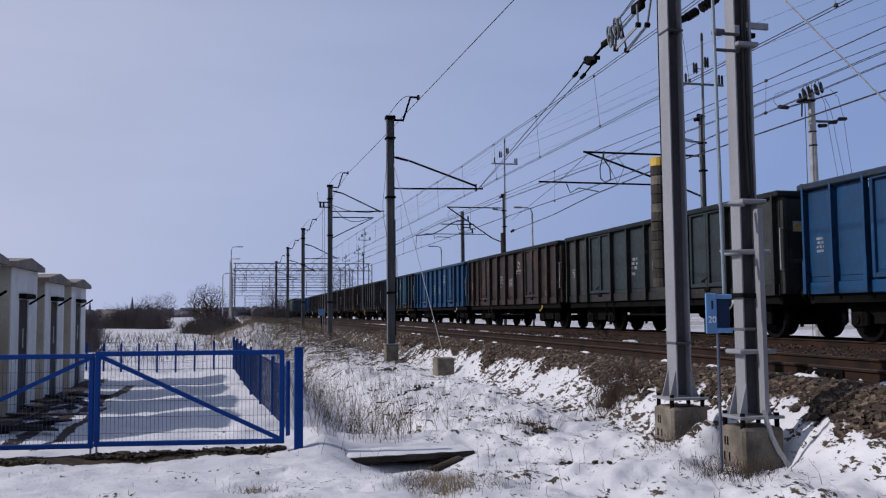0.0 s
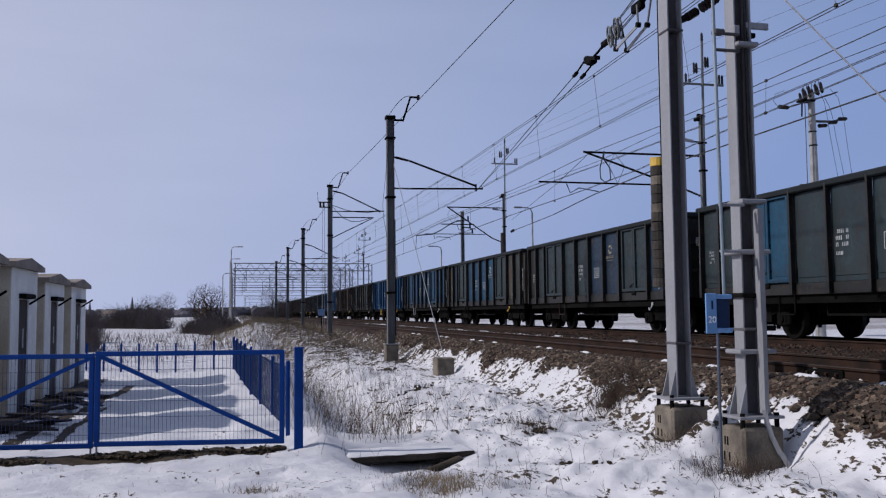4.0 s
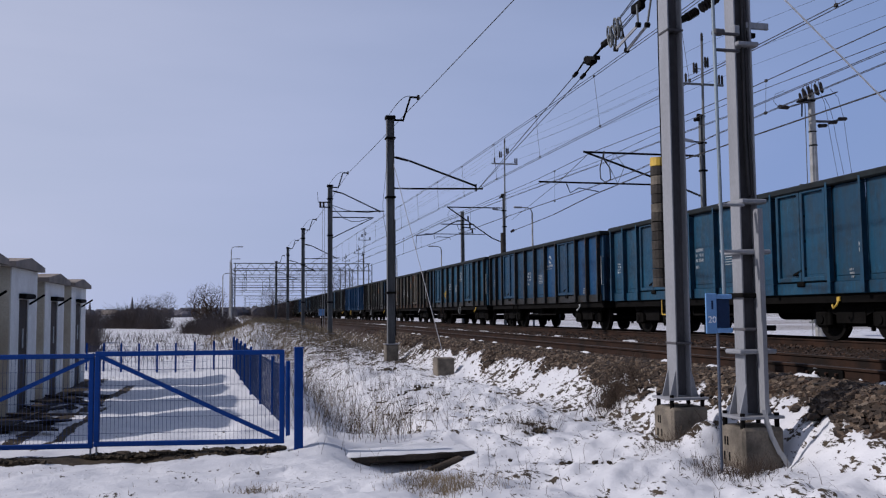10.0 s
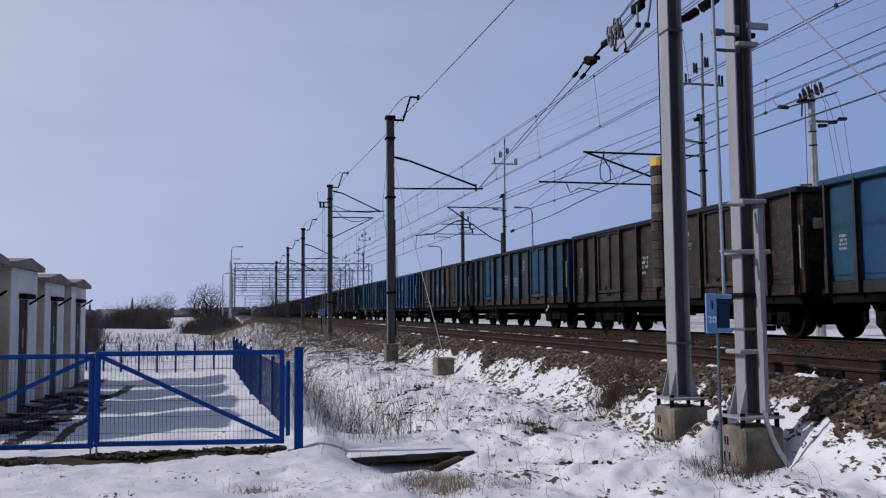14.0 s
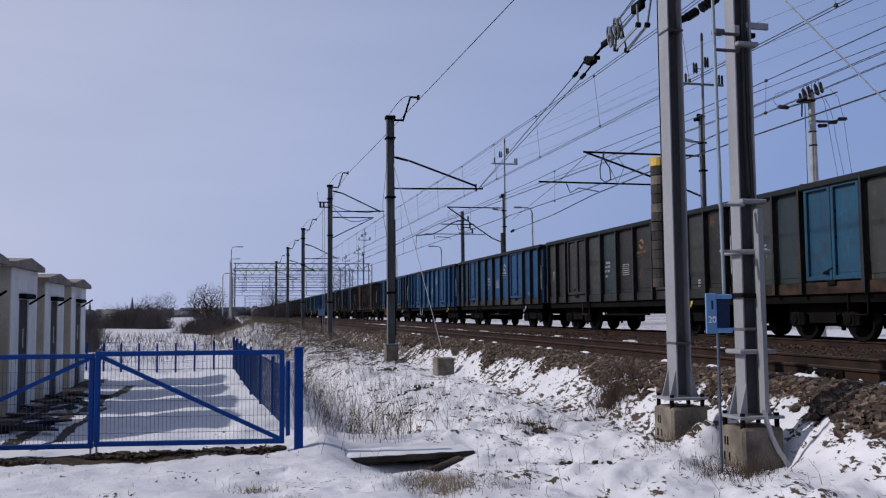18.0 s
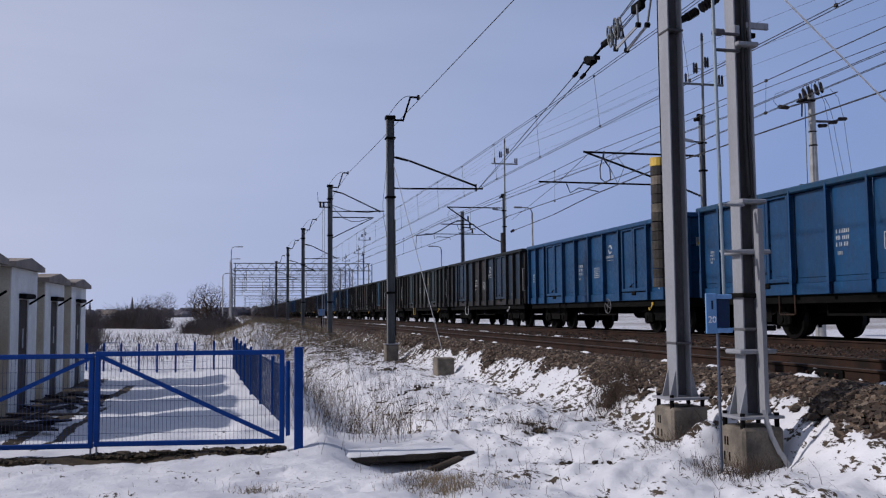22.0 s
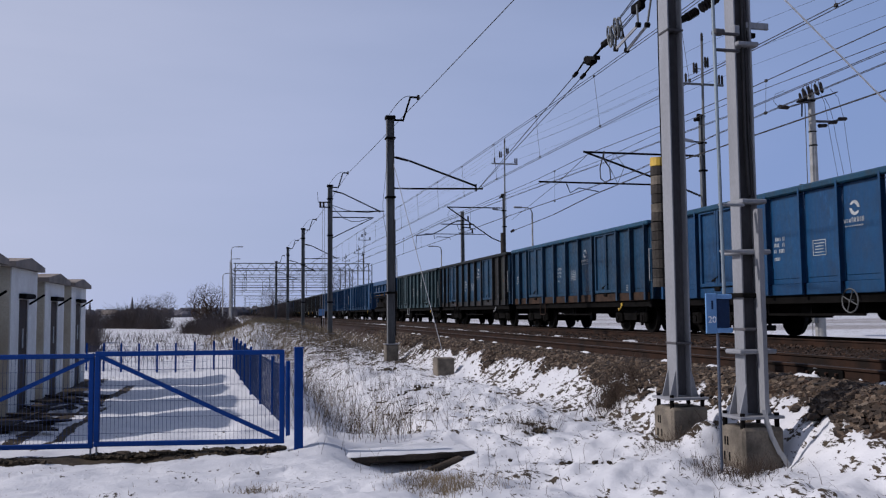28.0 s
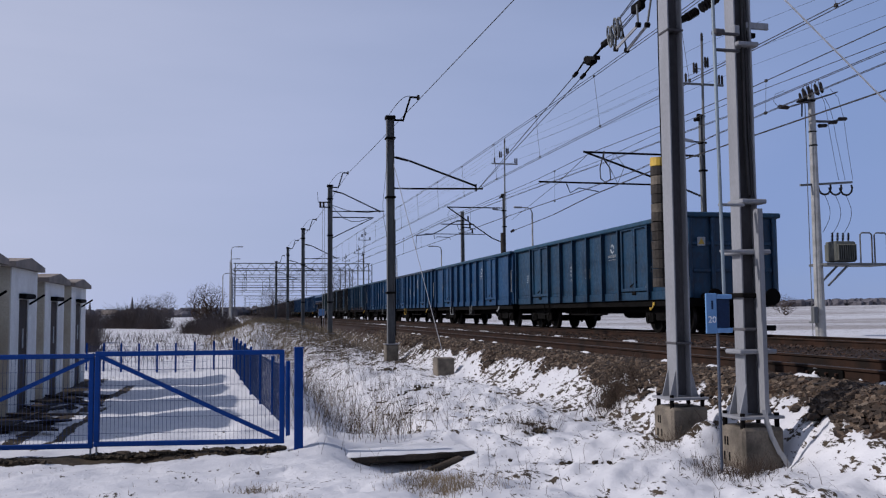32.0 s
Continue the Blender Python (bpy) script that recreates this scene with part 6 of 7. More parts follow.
part("ground_box", cuboid(B(), (0.25, 0.25, 0.8), (-0.35, -0.1, 1.2), bevel=0.02), M["steel_dark"], tp)
for x0, z0, x1, x2 in ((0.55, 11.2, 0.85, 1.35), (0.75, 11.05, 1.15, 1.72), (1.1, 11.5, 1.78, 2.16)):
    part("drop_wire", tube(B(), [(x0, 0, z0 - o), (x0 + (x1 - x0) * 0.6, 0, z0 - 0.4 - o), (x1, 0, 10.1 - o), (x1 + (x2 - x1) * 0.3, 0, 9.0 - o), (x2, 0, 7.0 - o)], 0.01, 4), M["wire"], tp)
for dx in (0.55, 1.15, 1.75):
    part("drop_wire", tube(B(), [(dx + 0.3 * math.sin(k * math.pi / 6) - 0.2 * (k / 6) ** 2, 0, 6.2 - 0.3 * k - o) for k in range(7)], 0.012, 4), M["wire"], tp)
part("clamp", cuboid(B(), (0.6, 0.3, 0.1), (-0.2, 0, 0.85), bevel=0.02), M["steel_dark"], tp)


# ---- lamp posts ----
def lamp_post(x, y, top, label="slim grey street lamp with a curved arm", left=True):
    z = ground_at(x, y)
    l = thing("street_lamp", (x, y, z - 0.05), label, "lamp", "street lamps")
    s = -1 if left else 1
    h = top - z
    part("pole", rod(B(), (0, 0, 0), (0, 0, h - 0.3), 0.075, 0.05, n=8), M["concrete_pole"], l)
    part("arm", tube(B(), [(0, 0, h - 0.3), (s * 0.08, 0, h - 0.1), (s * 0.25, 0, h), (s * 0.75, 0, h + 0.02)], 0.035), M["steel"], l)
    part("lamp_head", cuboid(B(), (0.5, 0.18, 0.1), (s * 0.9, 0, h + 0.02), bevel=0.03), M["steel"], l)
    return l


lamp_post(17.5, 50.6, 6.95)
lamp_post(17.5, 74.6, 6.4)
lamp_post(17.5, 96.0, 6.9)
lamp_post(-0.15, 90.0, 7.35, left=False)
lamp_post(-0.3, 104.0, 7.0, left=False)
lamp_post(-1.0, 96.0, 5.0, "slim grey post beside the line", left=False)

# ---- portal gantries over the station throat ----


def portal(y, x0, x1, z, depth, label):
    g = thing("portal_gantry", (x0, y, ground_at(x0, y)), label, "gantry", "portal gantries")
    o = ground_at(x0, y)
    for x in (0, x1 - x0):
        bm = B()
        for d in (-0.22, 0.22):
            bar(bm, (x + d, 0, 0), (x + d, 0, z + depth - o), 0.1, 0.1)
        k = 0.4
        sgn = 1
        while k < z - o:
            bar(bm, (x - 0.22 * sgn, 0, k), (x + 0.22 * sgn, 0, k + 0.6), 0.05, 0.05)
            k += 0.6
            sgn = -sgn
        part("leg", bm, M["steel_dark"], g)
    bm = B()
    for zz in (z, z + depth):
        bar(bm, (0, 0, zz - o), (x1 - x0, 0, zz - o), 0.11, 0.11)
    k, sgn = 0.0, 1
    while k < x1 - x0 - 0.7:
        a, b = (z, z + depth) if sgn > 0 else (z + depth, z)
        bar(bm, (k, 0, a - o), (k + 0.7, 0, b - o), 0.06, 0.06)
        k += 0.7
        sgn = -sgn
    part("truss", bm, M["steel_dark"], g)
    for x in (1.6, 5.4, 8.9, 13.8):
        part("hanger", bar(B(), (x, 0, z - o), (x, 0, z - 2.6 - o), 0.09, 0.09), M["steel_dark"], g)
    for zz in (z - 1.1, z - 1.9, z - 2.6):
        part("cross_wire", rod(B(), (0, 0, zz - o), (x1 - x0, 0, zz - o), 0.03, n=4), M["wire"], g)
    return g


portal(118, 0.1, 17.9, 6.3, 0.95, "grey lattice portal gantry across the tracks")
portal(138, 0.1, 17.9, 6.6, 0.95, "grey lattice portal gantry across the tracks")
portal(175, 0.2, 18.4, 6.8, 0.95, "grey lattice portal gantry across the tracks")
portal(300, 4.0, 18.0, 5.6, 1.0, "far lattice portal gantry in the haze")
kb = thing("relay_box", (5.75, 59.4, -0.3), "small blue relay box on a short post beside the track", "relay box")
part("case", cuboid(B(), (0.42, 0.4, 0.5), (0, 0, 1.05), bevel=0.03), M["box_dark"], kb)
part("door", cuboid(B(), (0.34, 0.02, 0.42), (0, -0.21, 1.05)), M["box_blue"], kb)
part("post", cuboid(B(), (0.08, 0.08, 1.1), (0, 0, 0.4)), M["under"], kb)

# fishplate over a joint of the near rail
fp = thing("fishplate_joint", (NEAR_TRACK - 0.75, 9.42, -0.09), "dark bolted fishplate over a joint of the rail", "rail joint")
for d in (-1, 1):
    part("plate", cuboid(B(), (0.022, 0.72, 0.1), (d * 0.03, 0, 0.0), bevel=0.006), M["under"], fp)
for k in range(4):
    part("bolt", rod(B(), (-0.075, -0.27 + 0.18 * k, 0), (0.075, -0.27 + 0.18 * k, 0), 0.018, n=6), M["rail_rust"], fp)

jc = thing("jumper_cable", (0, 0, 0), "dark jumper cable that hangs in a loop from a mast arm", "cable")
part("loop", tube(B(), [(13.75, 31.3, 6.76), (13.57, 31.3, 6.1), (13.59, 31.3, 5.71), (13.79, 31.3, 5.54), (14.0, 31.3, 5.7), (13.97, 31.3, 6.11), (13.72, 31.3, 6.47), (13.77, 31.3, 6.76)], 0.022, 6), M["wire"], jc)

# ---- culvert ----
cv = thing("culvert_slab", (2.25, 11.32, -1.14), "snow-topped concrete culvert slab across the ditch", "culvert")
part("slab", cuboid(B(), (1.62, 0.7, 0.085), (0, 0.3, -0.02), Matrix.Rotation(radians(5), 3, "Z"), bevel=0.015), M["concrete_dark"], cv)
part("side_block", cuboid(B(), (0.75, 0.12, 0.16), (0.3, -0.12, -0.2), Matrix.Rotation(radians(14), 3, "Z") @ Matrix.Rotation(radians(-16), 3, "Y"), bevel=0.02), M["concrete_dark"], cv)
part("back_wall", cuboid(B(), (1.4, 0.12, 0.6), (0, 0.45, -0.33), bevel=0.02), M["concrete_dark"], cv)
part("cheek_wall", cuboid(B(), (0.14, 0.6, 0.5), (-0.62, 0.2, -0.28), bevel=0.02), M["concrete_dark"], cv)

# ---- ballast, weeds, bushes, trees ----


def stuff(name, verts, faces, mat, label, category):
    me = bpy.data.meshes.new(name)
    me.from_pydata(verts, [], faces)
    me.materials.append(mat)
    return tagged(new(name, me), label, category, kind="stuff")


def stones(name, count, place, size, mat, label, seed, snow=0.0):
    """Many small broken stones; place(rnd) gives x, y, or None to skip."""
    rnd = random.Random(seed)
    base = [(-0.6, -0.6, -0.6), (0.6, -0.6, -0.6), (0.6, 0.6, -0.6), (-0.6, 0.6, -0.6), (-0.6, -0.6, 0.6), (0.6, -0.6, 0.6), (0.6, 0.6, 0.6), (-0.6, 0.6, 0.6)]
    tri = [(3, 2, 1, 0), (4, 5, 6, 7), (0, 1, 5, 4), (1, 2, 6, 5), (2, 3, 7, 6), (3, 0, 4, 7)]
    V, F = [], []
    for _ in range(count):
        p = place(rnd)
        if p is None:
            continue
        x, y = p
        s = rnd.uniform(*size)
        z = ground_at(x, y) + s * 0.25
        q = Euler((rnd.uniform(0, 6), rnd.uniform(0, 6), rnd.uniform(0, 6))).to_matrix()
        k = len(V)
        for b in base:
            v = q @ (Vector(b) * s * rnd.uniform(0.6, 1.2))
            V.append((x + v.x * 1.15, y + v.y * 1.15, z + v.z * 0.8))
        F += [tuple(i + k for i in t) for t in tri]
    return stuff(name, V, F, mat, label, "stones")


def shoulder(rnd):
    y = 4.0 + 36 * rnd.random() ** 1.7
    x = rnd.uniform(5.5, 6.86)
    n = noise.noise(Vector((x * 1.6, y * 0.8, 7.0))) + 0.5 * noise.noise(Vector((x * 4, y * 4, 3.0)))
    lim = 6.06 - 0.06 * float(smooth(10.0, 8.2, y))
    if x < lim + 0.1 and n < (lim - x) * 3.0 - 0.1:
        return None
    return x, y


def crib(rnd):
    return rnd.choice((rnd.uniform(6.2, 9.3), rnd.uniform(9.0, 12.3), rnd.uniform(12.0, 15.2))), 6.0 + 40 * rnd.random() ** 1.6


stones("ballast_shoulder", 24000, shoulder, (0.022, 0.058), M["stone"], "brown broken ballast stones on the track shoulder", 5)
stones("ballast_bed", 12000, crib, (0.025, 0.05), M["stone_rusty"], "rust-brown broken ballast stones between the sleepers", 6)


# the nearest stones of the shoulder lie singly
rnd = random.Random(15)
STONES = []
for k in range(8):
    bm = B()
    bmesh.ops.create_icosphere(bm, subdivisions=1, radius=1.0)
    for v in bm.verts:
        v.co = v.co * rnd.uniform(0.75, 1.15)
        v.co.z *= 0.7
    STONES.append(mesh_of(bm, "stone", M["stone"]))
bed = tagged(thing("ballast", (0, 0, 0), "loose brown ballast stones beside the near track", "ballast"), kind="structure")
for k in range(300):
    y = 5.5 + 9 * rnd.random()
    x = 6.1 - 0.06 * float(smooth(10.0, 8.2, y)) + 0.65 * rnd.random()
    st = part("stone", STONES[k % 8], None, bed)
    r = rnd.uniform(0.03, 0.06)
    st.matrix_basis = pose(x, y, ground_at(x, y) + r * 0.35, rnd.uniform(0, 40), rnd.uniform(0, 40), rnd.uniform(0, 360)) @ Matrix.Diagonal((r, r, r, 1))


def near_shoulder(rnd):
    y = 6.0 + 9 * rnd.random()
    x = 6.1 + 0.75 * rnd.random()
    return (x, y) if noise.noise(Vector((x * 4, y * 4, 3.0))) > (6.2 - x) * 3 - 0.3 else None


stones("ballast_grit", 9000, near_shoulder, (0.012, 0.036), M["stone"], "small broken ballast beside the near track", 25)


def bank_clods(rnd):
    x, y = rnd.uniform(3.2, 5.6), 5.5 + 22 * rnd.random() ** 1.4
    n = noise.noise(Vector((x * 1.3, y * 0.9, 21.0))) + 0.4 * noise.noise(Vector((x * 4, y * 3, 9.0)))
    near = math.exp(-((x - 4.1) / 0.35) ** 2 - ((y - 12.8) / 0.6) ** 2)
    return (x, y) if n > 0.3 - 0.5 * near else None


stones("bank_clods", 5200, bank_clods, (0.014, 0.045), M["clod"], "dark earth clods that show through the snow", 8)


def snow_heap(name, x, y, r, h, label):
    """A soft drift heaped against something."""
    bm = B()
    bmesh.ops.create_icosphere(bm, subdivisions=4, radius=1.0)
    for v in bm.verts:
        k = 1 + 0.13 * noise.fractal(v.co * 1.8 + Vector((x, y, 0)), 0.8, 2.1, 5)
        v.co = Vector((v.co.x * r[0] * k, v.co.y * r[1] * k, v.co.z * h * k))
    ob = part(name, bm, M["snow_clump"], None, smooth=True)
    ob.location = (x, y, ground_at(x, y) - 0.05)
    return tagged(ob, label, "snow drift", "snow drifts")


V, F = [], []
for i in range(33):
    for j in range(15):
        u, v = i / 32, j / 14
        rag = 0.04 * noise.noise(Vector((u * 9, 1.0, 2.0))) if j < 2 else 0.0
        up = 0.0 if j == 0 or i in (0, 32) else 0.008 + 0.008 * noise.noise(Vector((u * 7, v * 4, 5.0)))
        V.append((1.42 + 1.66 * u, 11.27 + rag + 0.9 * v + 0.13 * (u - 0.5), -1.118 + up))
for i in range(32):
    for j in range(14):
        k = i * 15 + j
        F.append((k, k + 15, k + 16, k + 1))
cover = new("snow_cover", bpy.data.meshes.new("snow_cover"))
cover.data.from_pydata(V, [], F)
cover.data.materials.append(M["snow_clump"])
tagged(cover, "thin ragged layer of snow on the culvert slab", "snow")
rnd = random.Random(31)
for k in range(26):
    y = 6.2 + 1.1 * k + rnd.uniform(-0.3, 0.3)
    sx = 6.76 + rnd.uniform(-0.05, 0.03)
    if rnd.random() < 0.75:
        snow_heap("snow_patch", sx, y, (0.1, rnd.uniform(0.12, 0.36)), 0.12, "thin strip of snow along the sleeper ends")
for k in range(6):
    snow_heap("snow_patch", 7.0 + 0.05 * math.sin(k * 2.3), 8.8 + 0.39 * k, (0.09, 0.13 + 0.05 * math.sin(k * 1.7)), 0.2, "thin strip of snow along the sleeper ends")
V, F = [], []
ys = np.arange(12.5, 75.0, 0.12)
for y in ys:
    h = (0.03 + 0.075 * noise.fractal(Vector((0.0, y * 0.9, 3.0)), 0.8, 2.1, 4)) * (0.35 + 0.65 * float(smooth(14.0, 20.0, y)))
    c = 10.6 + 0.12 * noise.noise(Vector((5.0, y * 0.5, 0.0)))
    for dx, q in ((-0.34, -0.1), (-0.2, 0.55), (-0.05, 1.0), (0.1, 0.9), (0.24, 0.4), (0.36, -0.1)):
        V.append((c + dx + 0.03 * noise.noise(Vector((dx * 9, y * 5, 1.0))), y, -0.2 + max(h, 0.0) * q + 0.02 * noise.noise(Vector((dx * 8, y * 6, 7.0)))))
for i in range(len(ys) - 1):
    for j in range(5):
        k = i * 6 + j
        F.append((k, k + 1, k + 7, k + 6))
ridge = stuff("snow_ridge", V, F, M["snow_clump"], "uneven ridge of old snow between the two tracks", "snow drift")
ridge.data.polygons.foreach_set("use_smooth", [True] * len(F))


def gate_grit(r):
    x, y = r.uniform(-4.5, 0.7), r.gauss(12.0, 0.12)
    return (x, y) if noise.noise(Vector((x * 1.2, y * 2.5, 3.0))) > 0.0 else None


stones("gate_clods", 1500, gate_grit, (0.012, 0.04), M["clod"], "dark trodden earth clods under the gate", 18)


def stalks(name, count, place, height, mat, label, seed, lean=0.25, r=0.0028, forks=1):
    """Dry standing stems with a few side shoots."""
    rnd = random.Random(seed)
    V, F = [], []

    def stem(a, b, r0, r1):
        k = len(V)
        for p, rr in ((a, r0), (b, r1)):
            for i in range(3):
                an = 2.094 * i
                V.append((p.x + rr * math.cos(an), p.y + rr * math.sin(an), p.z))
        for i in range(3):
            j = (i + 1) % 3
            F.append((k + i, k + j, k + 3 + j, k + 3 + i))

    for _ in range(count):
        p = place(rnd)
        if p is None:
            continue
        x, y = p
        h = rnd.uniform(*height)
        a = Vector((x, y, ground_at(x, y) - 0.05))
        d = Vector((rnd.gauss(0, lean), rnd.gauss(0, lean), 1)).normalized()
        m = a + d * h * 0.6
        d2 = (d + Vector((rnd.gauss(0, lean), rnd.gauss(0, lean), -0.05))).normalized()
        b = m + d2 * h * 0.4
        stem(a, m, r, r * 0.8)
        stem(m, b, r * 0.8, r * 0.4)
        for _k in range(forks):
            s = a.lerp(m, rnd.uniform(0.4, 1.0))
            stem(s, s + Vector((rnd.gauss(0, 0.4), rnd.gauss(0, 0.4), 0.6)).normalized() * h * rnd.uniform(0.15, 0.35), r * 0.6, r * 0.3)
    return stuff(name, V, F, mat, label, "weeds")


def ditch_side(rnd):
    y = 12.2 + 30 * rnd.random() ** 1.5
    x = rnd.gauss(1.45 + 0.035 * y, 0.5 + 0.02 * y)
    return (x, y) if x > 0.85 + 0.0 * y else None


def ditch_low(rnd):
    y = 12 + 32 * rnd.random() ** 1.3
    x = rnd.uniform(1.0, 5.0)
    n = noise.noise(Vector((x * 0.7, y * 0.35, 2.0)))
    return (x, y) if n > 0.05 else None


def culvert_front(rnd):
    x, y = rnd.gauss(2.1, 0.28), rnd.gauss(9.2, 0.28)
    return x, y


def sparse(rnd):
    return rnd.uniform(0.6, 5.4), rnd.uniform(6.5, 20)


def foot_of_masts(rnd):
    c = rnd.choice(((5.1, 8.15), (5.0, 9.65), (4.75, 8.35), (4.1, 12.9), (4.25, 12.4), (4.9, 7.9)))
    return rnd.gauss(c[0], 0.16), rnd.gauss(c[1], 0.16)


def far_bank(rnd):
    y = 40 + 75 * rnd.random()
    return rnd.uniform(-1.5, 5.6), y


def field_edge(rnd):
    return rnd.uniform(-9, -1.0), rnd.uniform(36, 75)


stalks("shoulder_shrub", 260, lambda r: (r.gauss(5.85, 0.18), r.gauss(13.1, 0.25)), (0.2, 0.6), M["twig"], "dark leafless shrub at the foot of the ballast", 14, 0.35, 0.004, 3)
stalks("ditch_weeds", 280, ditch_side, (0.35, 0.95), M["straw"], "tall dry straw-coloured weeds along the ditch", 1)
stalks("ditch_weeds_dark", 640, ditch_side, (0.3, 1.0), M["twig"], "dark dry weed stems along the ditch", 2, 0.32, 0.003, 4)
stalks("bank_weeds", 1300, ditch_low, (0.2, 0.65), M["twig"], "sparse dark weed stems on the snowy bank", 3, 0.35, 0.003, 3)
stalks("culvert_grass", 1500, culvert_front, (0.06, 0.22), M["straw"], "dry yellow grass in front of the culvert", 4, 0.35)
stalks("lone_stems", 260, sparse, (0.12, 0.4), M["twig"], "single dry stems that poke through the snow", 5, 0.4)
stalks("mast_grass", 800, foot_of_masts, (0.08, 0.32), M["twig"], "dead grass tufts round the mast foundations", 6, 0.45)
stalks("foreground_stubble", 420, lambda r: r.choice(((r.gauss(0.25, 0.12), r.gauss(9.35, 0.08)), (r.gauss(0.55, 0.1), r.gauss(8.75, 0.1)), (r.uniform(-4, 1.0), r.uniform(8.3, 11.3)))), (0.03, 0.13), M["straw"], "short dry stubble that pokes through the snow", 21, 0.5)
stalks("far_bank_grass", 4500, far_bank, (0.25, 0.7), M["straw"], "yellowed grass on the far bank of the line", 7, 0.35, 0.009)
stalks("field_scrub", 700, field_edge, (0.3, 0.8), M["scrub"], "haze-tinted brown scrub at the edge of the snowy field", 9, 0.35, 0.011)


def bare_tree(name, x, y, h, width, seed, label, tips=900, r0=0.16, base=0.22):
    """A leafless tree: each tip of the crown grows from the nearest older branch."""
    rng = np.random.default_rng(seed)
    z = ground_at(x, y)
    t = thing(name, (x, y, z - 0.1), label, "tree")
    pts = rng.normal(size=(tips, 3))
    pts = pts / np.linalg.norm(pts, axis=1)[:, None] * rng.random((tips, 1)) ** 0.42
    lump = np.array([1 + 0.22 * noise.noise(Vector(p) * 2.2 + Vector((seed, 0, 0))) for p in pts])
    pts = pts * lump[:, None] * np.array([width / 2, width / 2, h * (1 - base) / 2]) + np.array([0, 0, h * (1 + base) / 2])
    foot = np.array([0.0, 0.0, h * base * 0.6])
    pts = pts[np.argsort(np.linalg.norm(pts - foot, axis=1))]
    nodes = [np.array([0.0, 0.0, 0.0]), foot]
    parent = [-1, 0]
    for p in pts[:tips]:
        a = np.array(nodes)
        d = np.linalg.norm(a - p, axis=1) + 0.35 * np.maximum(0, a[:, 2] - p[2]) + 0.12 * np.linalg.norm(a - foot, axis=1)
        d[0] = 1e9
        q = int(np.argmin(d))
        m = nodes[q] * 0.5 + p * 0.5 + rng.normal(size=3) * 0.05 * np.linalg.norm(p - nodes[q])
        nodes += [m, p]
        parent += [q, len(nodes) - 2]
    load = [0] * len(nodes)
    for k in range(len(nodes) - 1, 0, -1):
        load[k] += 1
        load[parent[k]] += load[k]
    thin = 0.000085 * y
    rad = [max(thin, r0 * (l / load[0]) ** 0.6) for l in load]
    parts = {"trunk": ([], []), "crown": ([], [])}
    for k in range(1, len(nodes)):
        vs, fs = parts["trunk" if load[k] > load[0] * 0.08 else "crown"]
        a, b = Vector(nodes[parent[k]]), Vector(nodes[k])
        d = (b - a).normalized()
        u = d.orthogonal().normalized()
        w = d.cross(u)
        c = len(vs)
        for p, rr in ((a, min(rad[parent[k]], rad[k] * 1.5)), (b, rad[k])):
            for i in range(5):
                vs.append(tuple(p + (u * math.cos(1.2566 * i) + w * math.sin(1.2566 * i)) * rr))
        fs.extend((c + i, c + (i + 1) % 5, c + 5 + (i + 1) % 5, c + 5 + i) for i in range(5))
    for nm, (vs, fs) in parts.items():
        me = bpy.data.meshes.new(nm)
        me.from_pydata(vs, [], fs)
        me.materials.append(M["twig"])
        part(nm, me, None, t)
    return t


bare_tree("bare_tree", -2.7, 100, 5.3, 5.0, 3, "leafless grey-brown tree with a wide twiggy crown", 3200, 0.42, 0.1)
bare_tree("bare_tree", 9.5, 210, 9.0, 7.0, 8, "leafless tree behind the station gantries")
bare_tree("bare_tree", 22.0, 190, 12.0, 8.0, 18, "leafless tall tree behind the station gantries")
bare_tree("bare_tree", -13.0, 150, 5.2, 4.5, 5, "leafless tree at the end of the field")
bare_tree("bare_tree", -10.2, 146, 5.6, 4.0, 6, "leafless tree at the end of the field")
bare_tree("bare_tree", 109, 160, 4.4, 5.5, 16, "small leafless tree in the snowy field", 1300, 0.2, 0.1)


def bush(x, y, w, h, seed, label="dense leafless brown bush"):
    """A thicket of many crossing stems."""
    rnd = random.Random(seed)
    z = ground_at(x, y)
    t = thing("bush", (x, y, z - 0.1), label, "bush", "bushes")
    V, F = [], []
    for _ in range(700):
        a = Vector((rnd.gauss(0, w * 0.35), rnd.gauss(0, w * 0.3), 0))
        hh = h * rnd.uniform(0.4, 1.0) * max(0.35, 1 - (abs(a.x) / w) ** 2)
        for _k in range(3):
            b = a + Vector((rnd.gauss(0, 0.22) * hh, rnd.gauss(0, 0.22) * hh, hh * rnd.uniform(0.3, 0.45)))
            r = 0.016
            k = len(V)
            for p, rr in ((a, r), (b, r * 0.6)):
                for i in range(3):
                    V.append((p.x + rr * math.cos(2.1 * i), p.y + rr * math.sin(2.1 * i), p.z))
            F.extend((k + i, k + (i + 1) % 3, k + 3 + (i + 1) % 3, k + 3 + i) for i in range(3))
            a = b
    me = bpy.data.meshes.new("crown")
    me.from_pydata(V, [], F)
    me.materials.append(M["scrub"])
    part("crown", me, None, t)
    return t


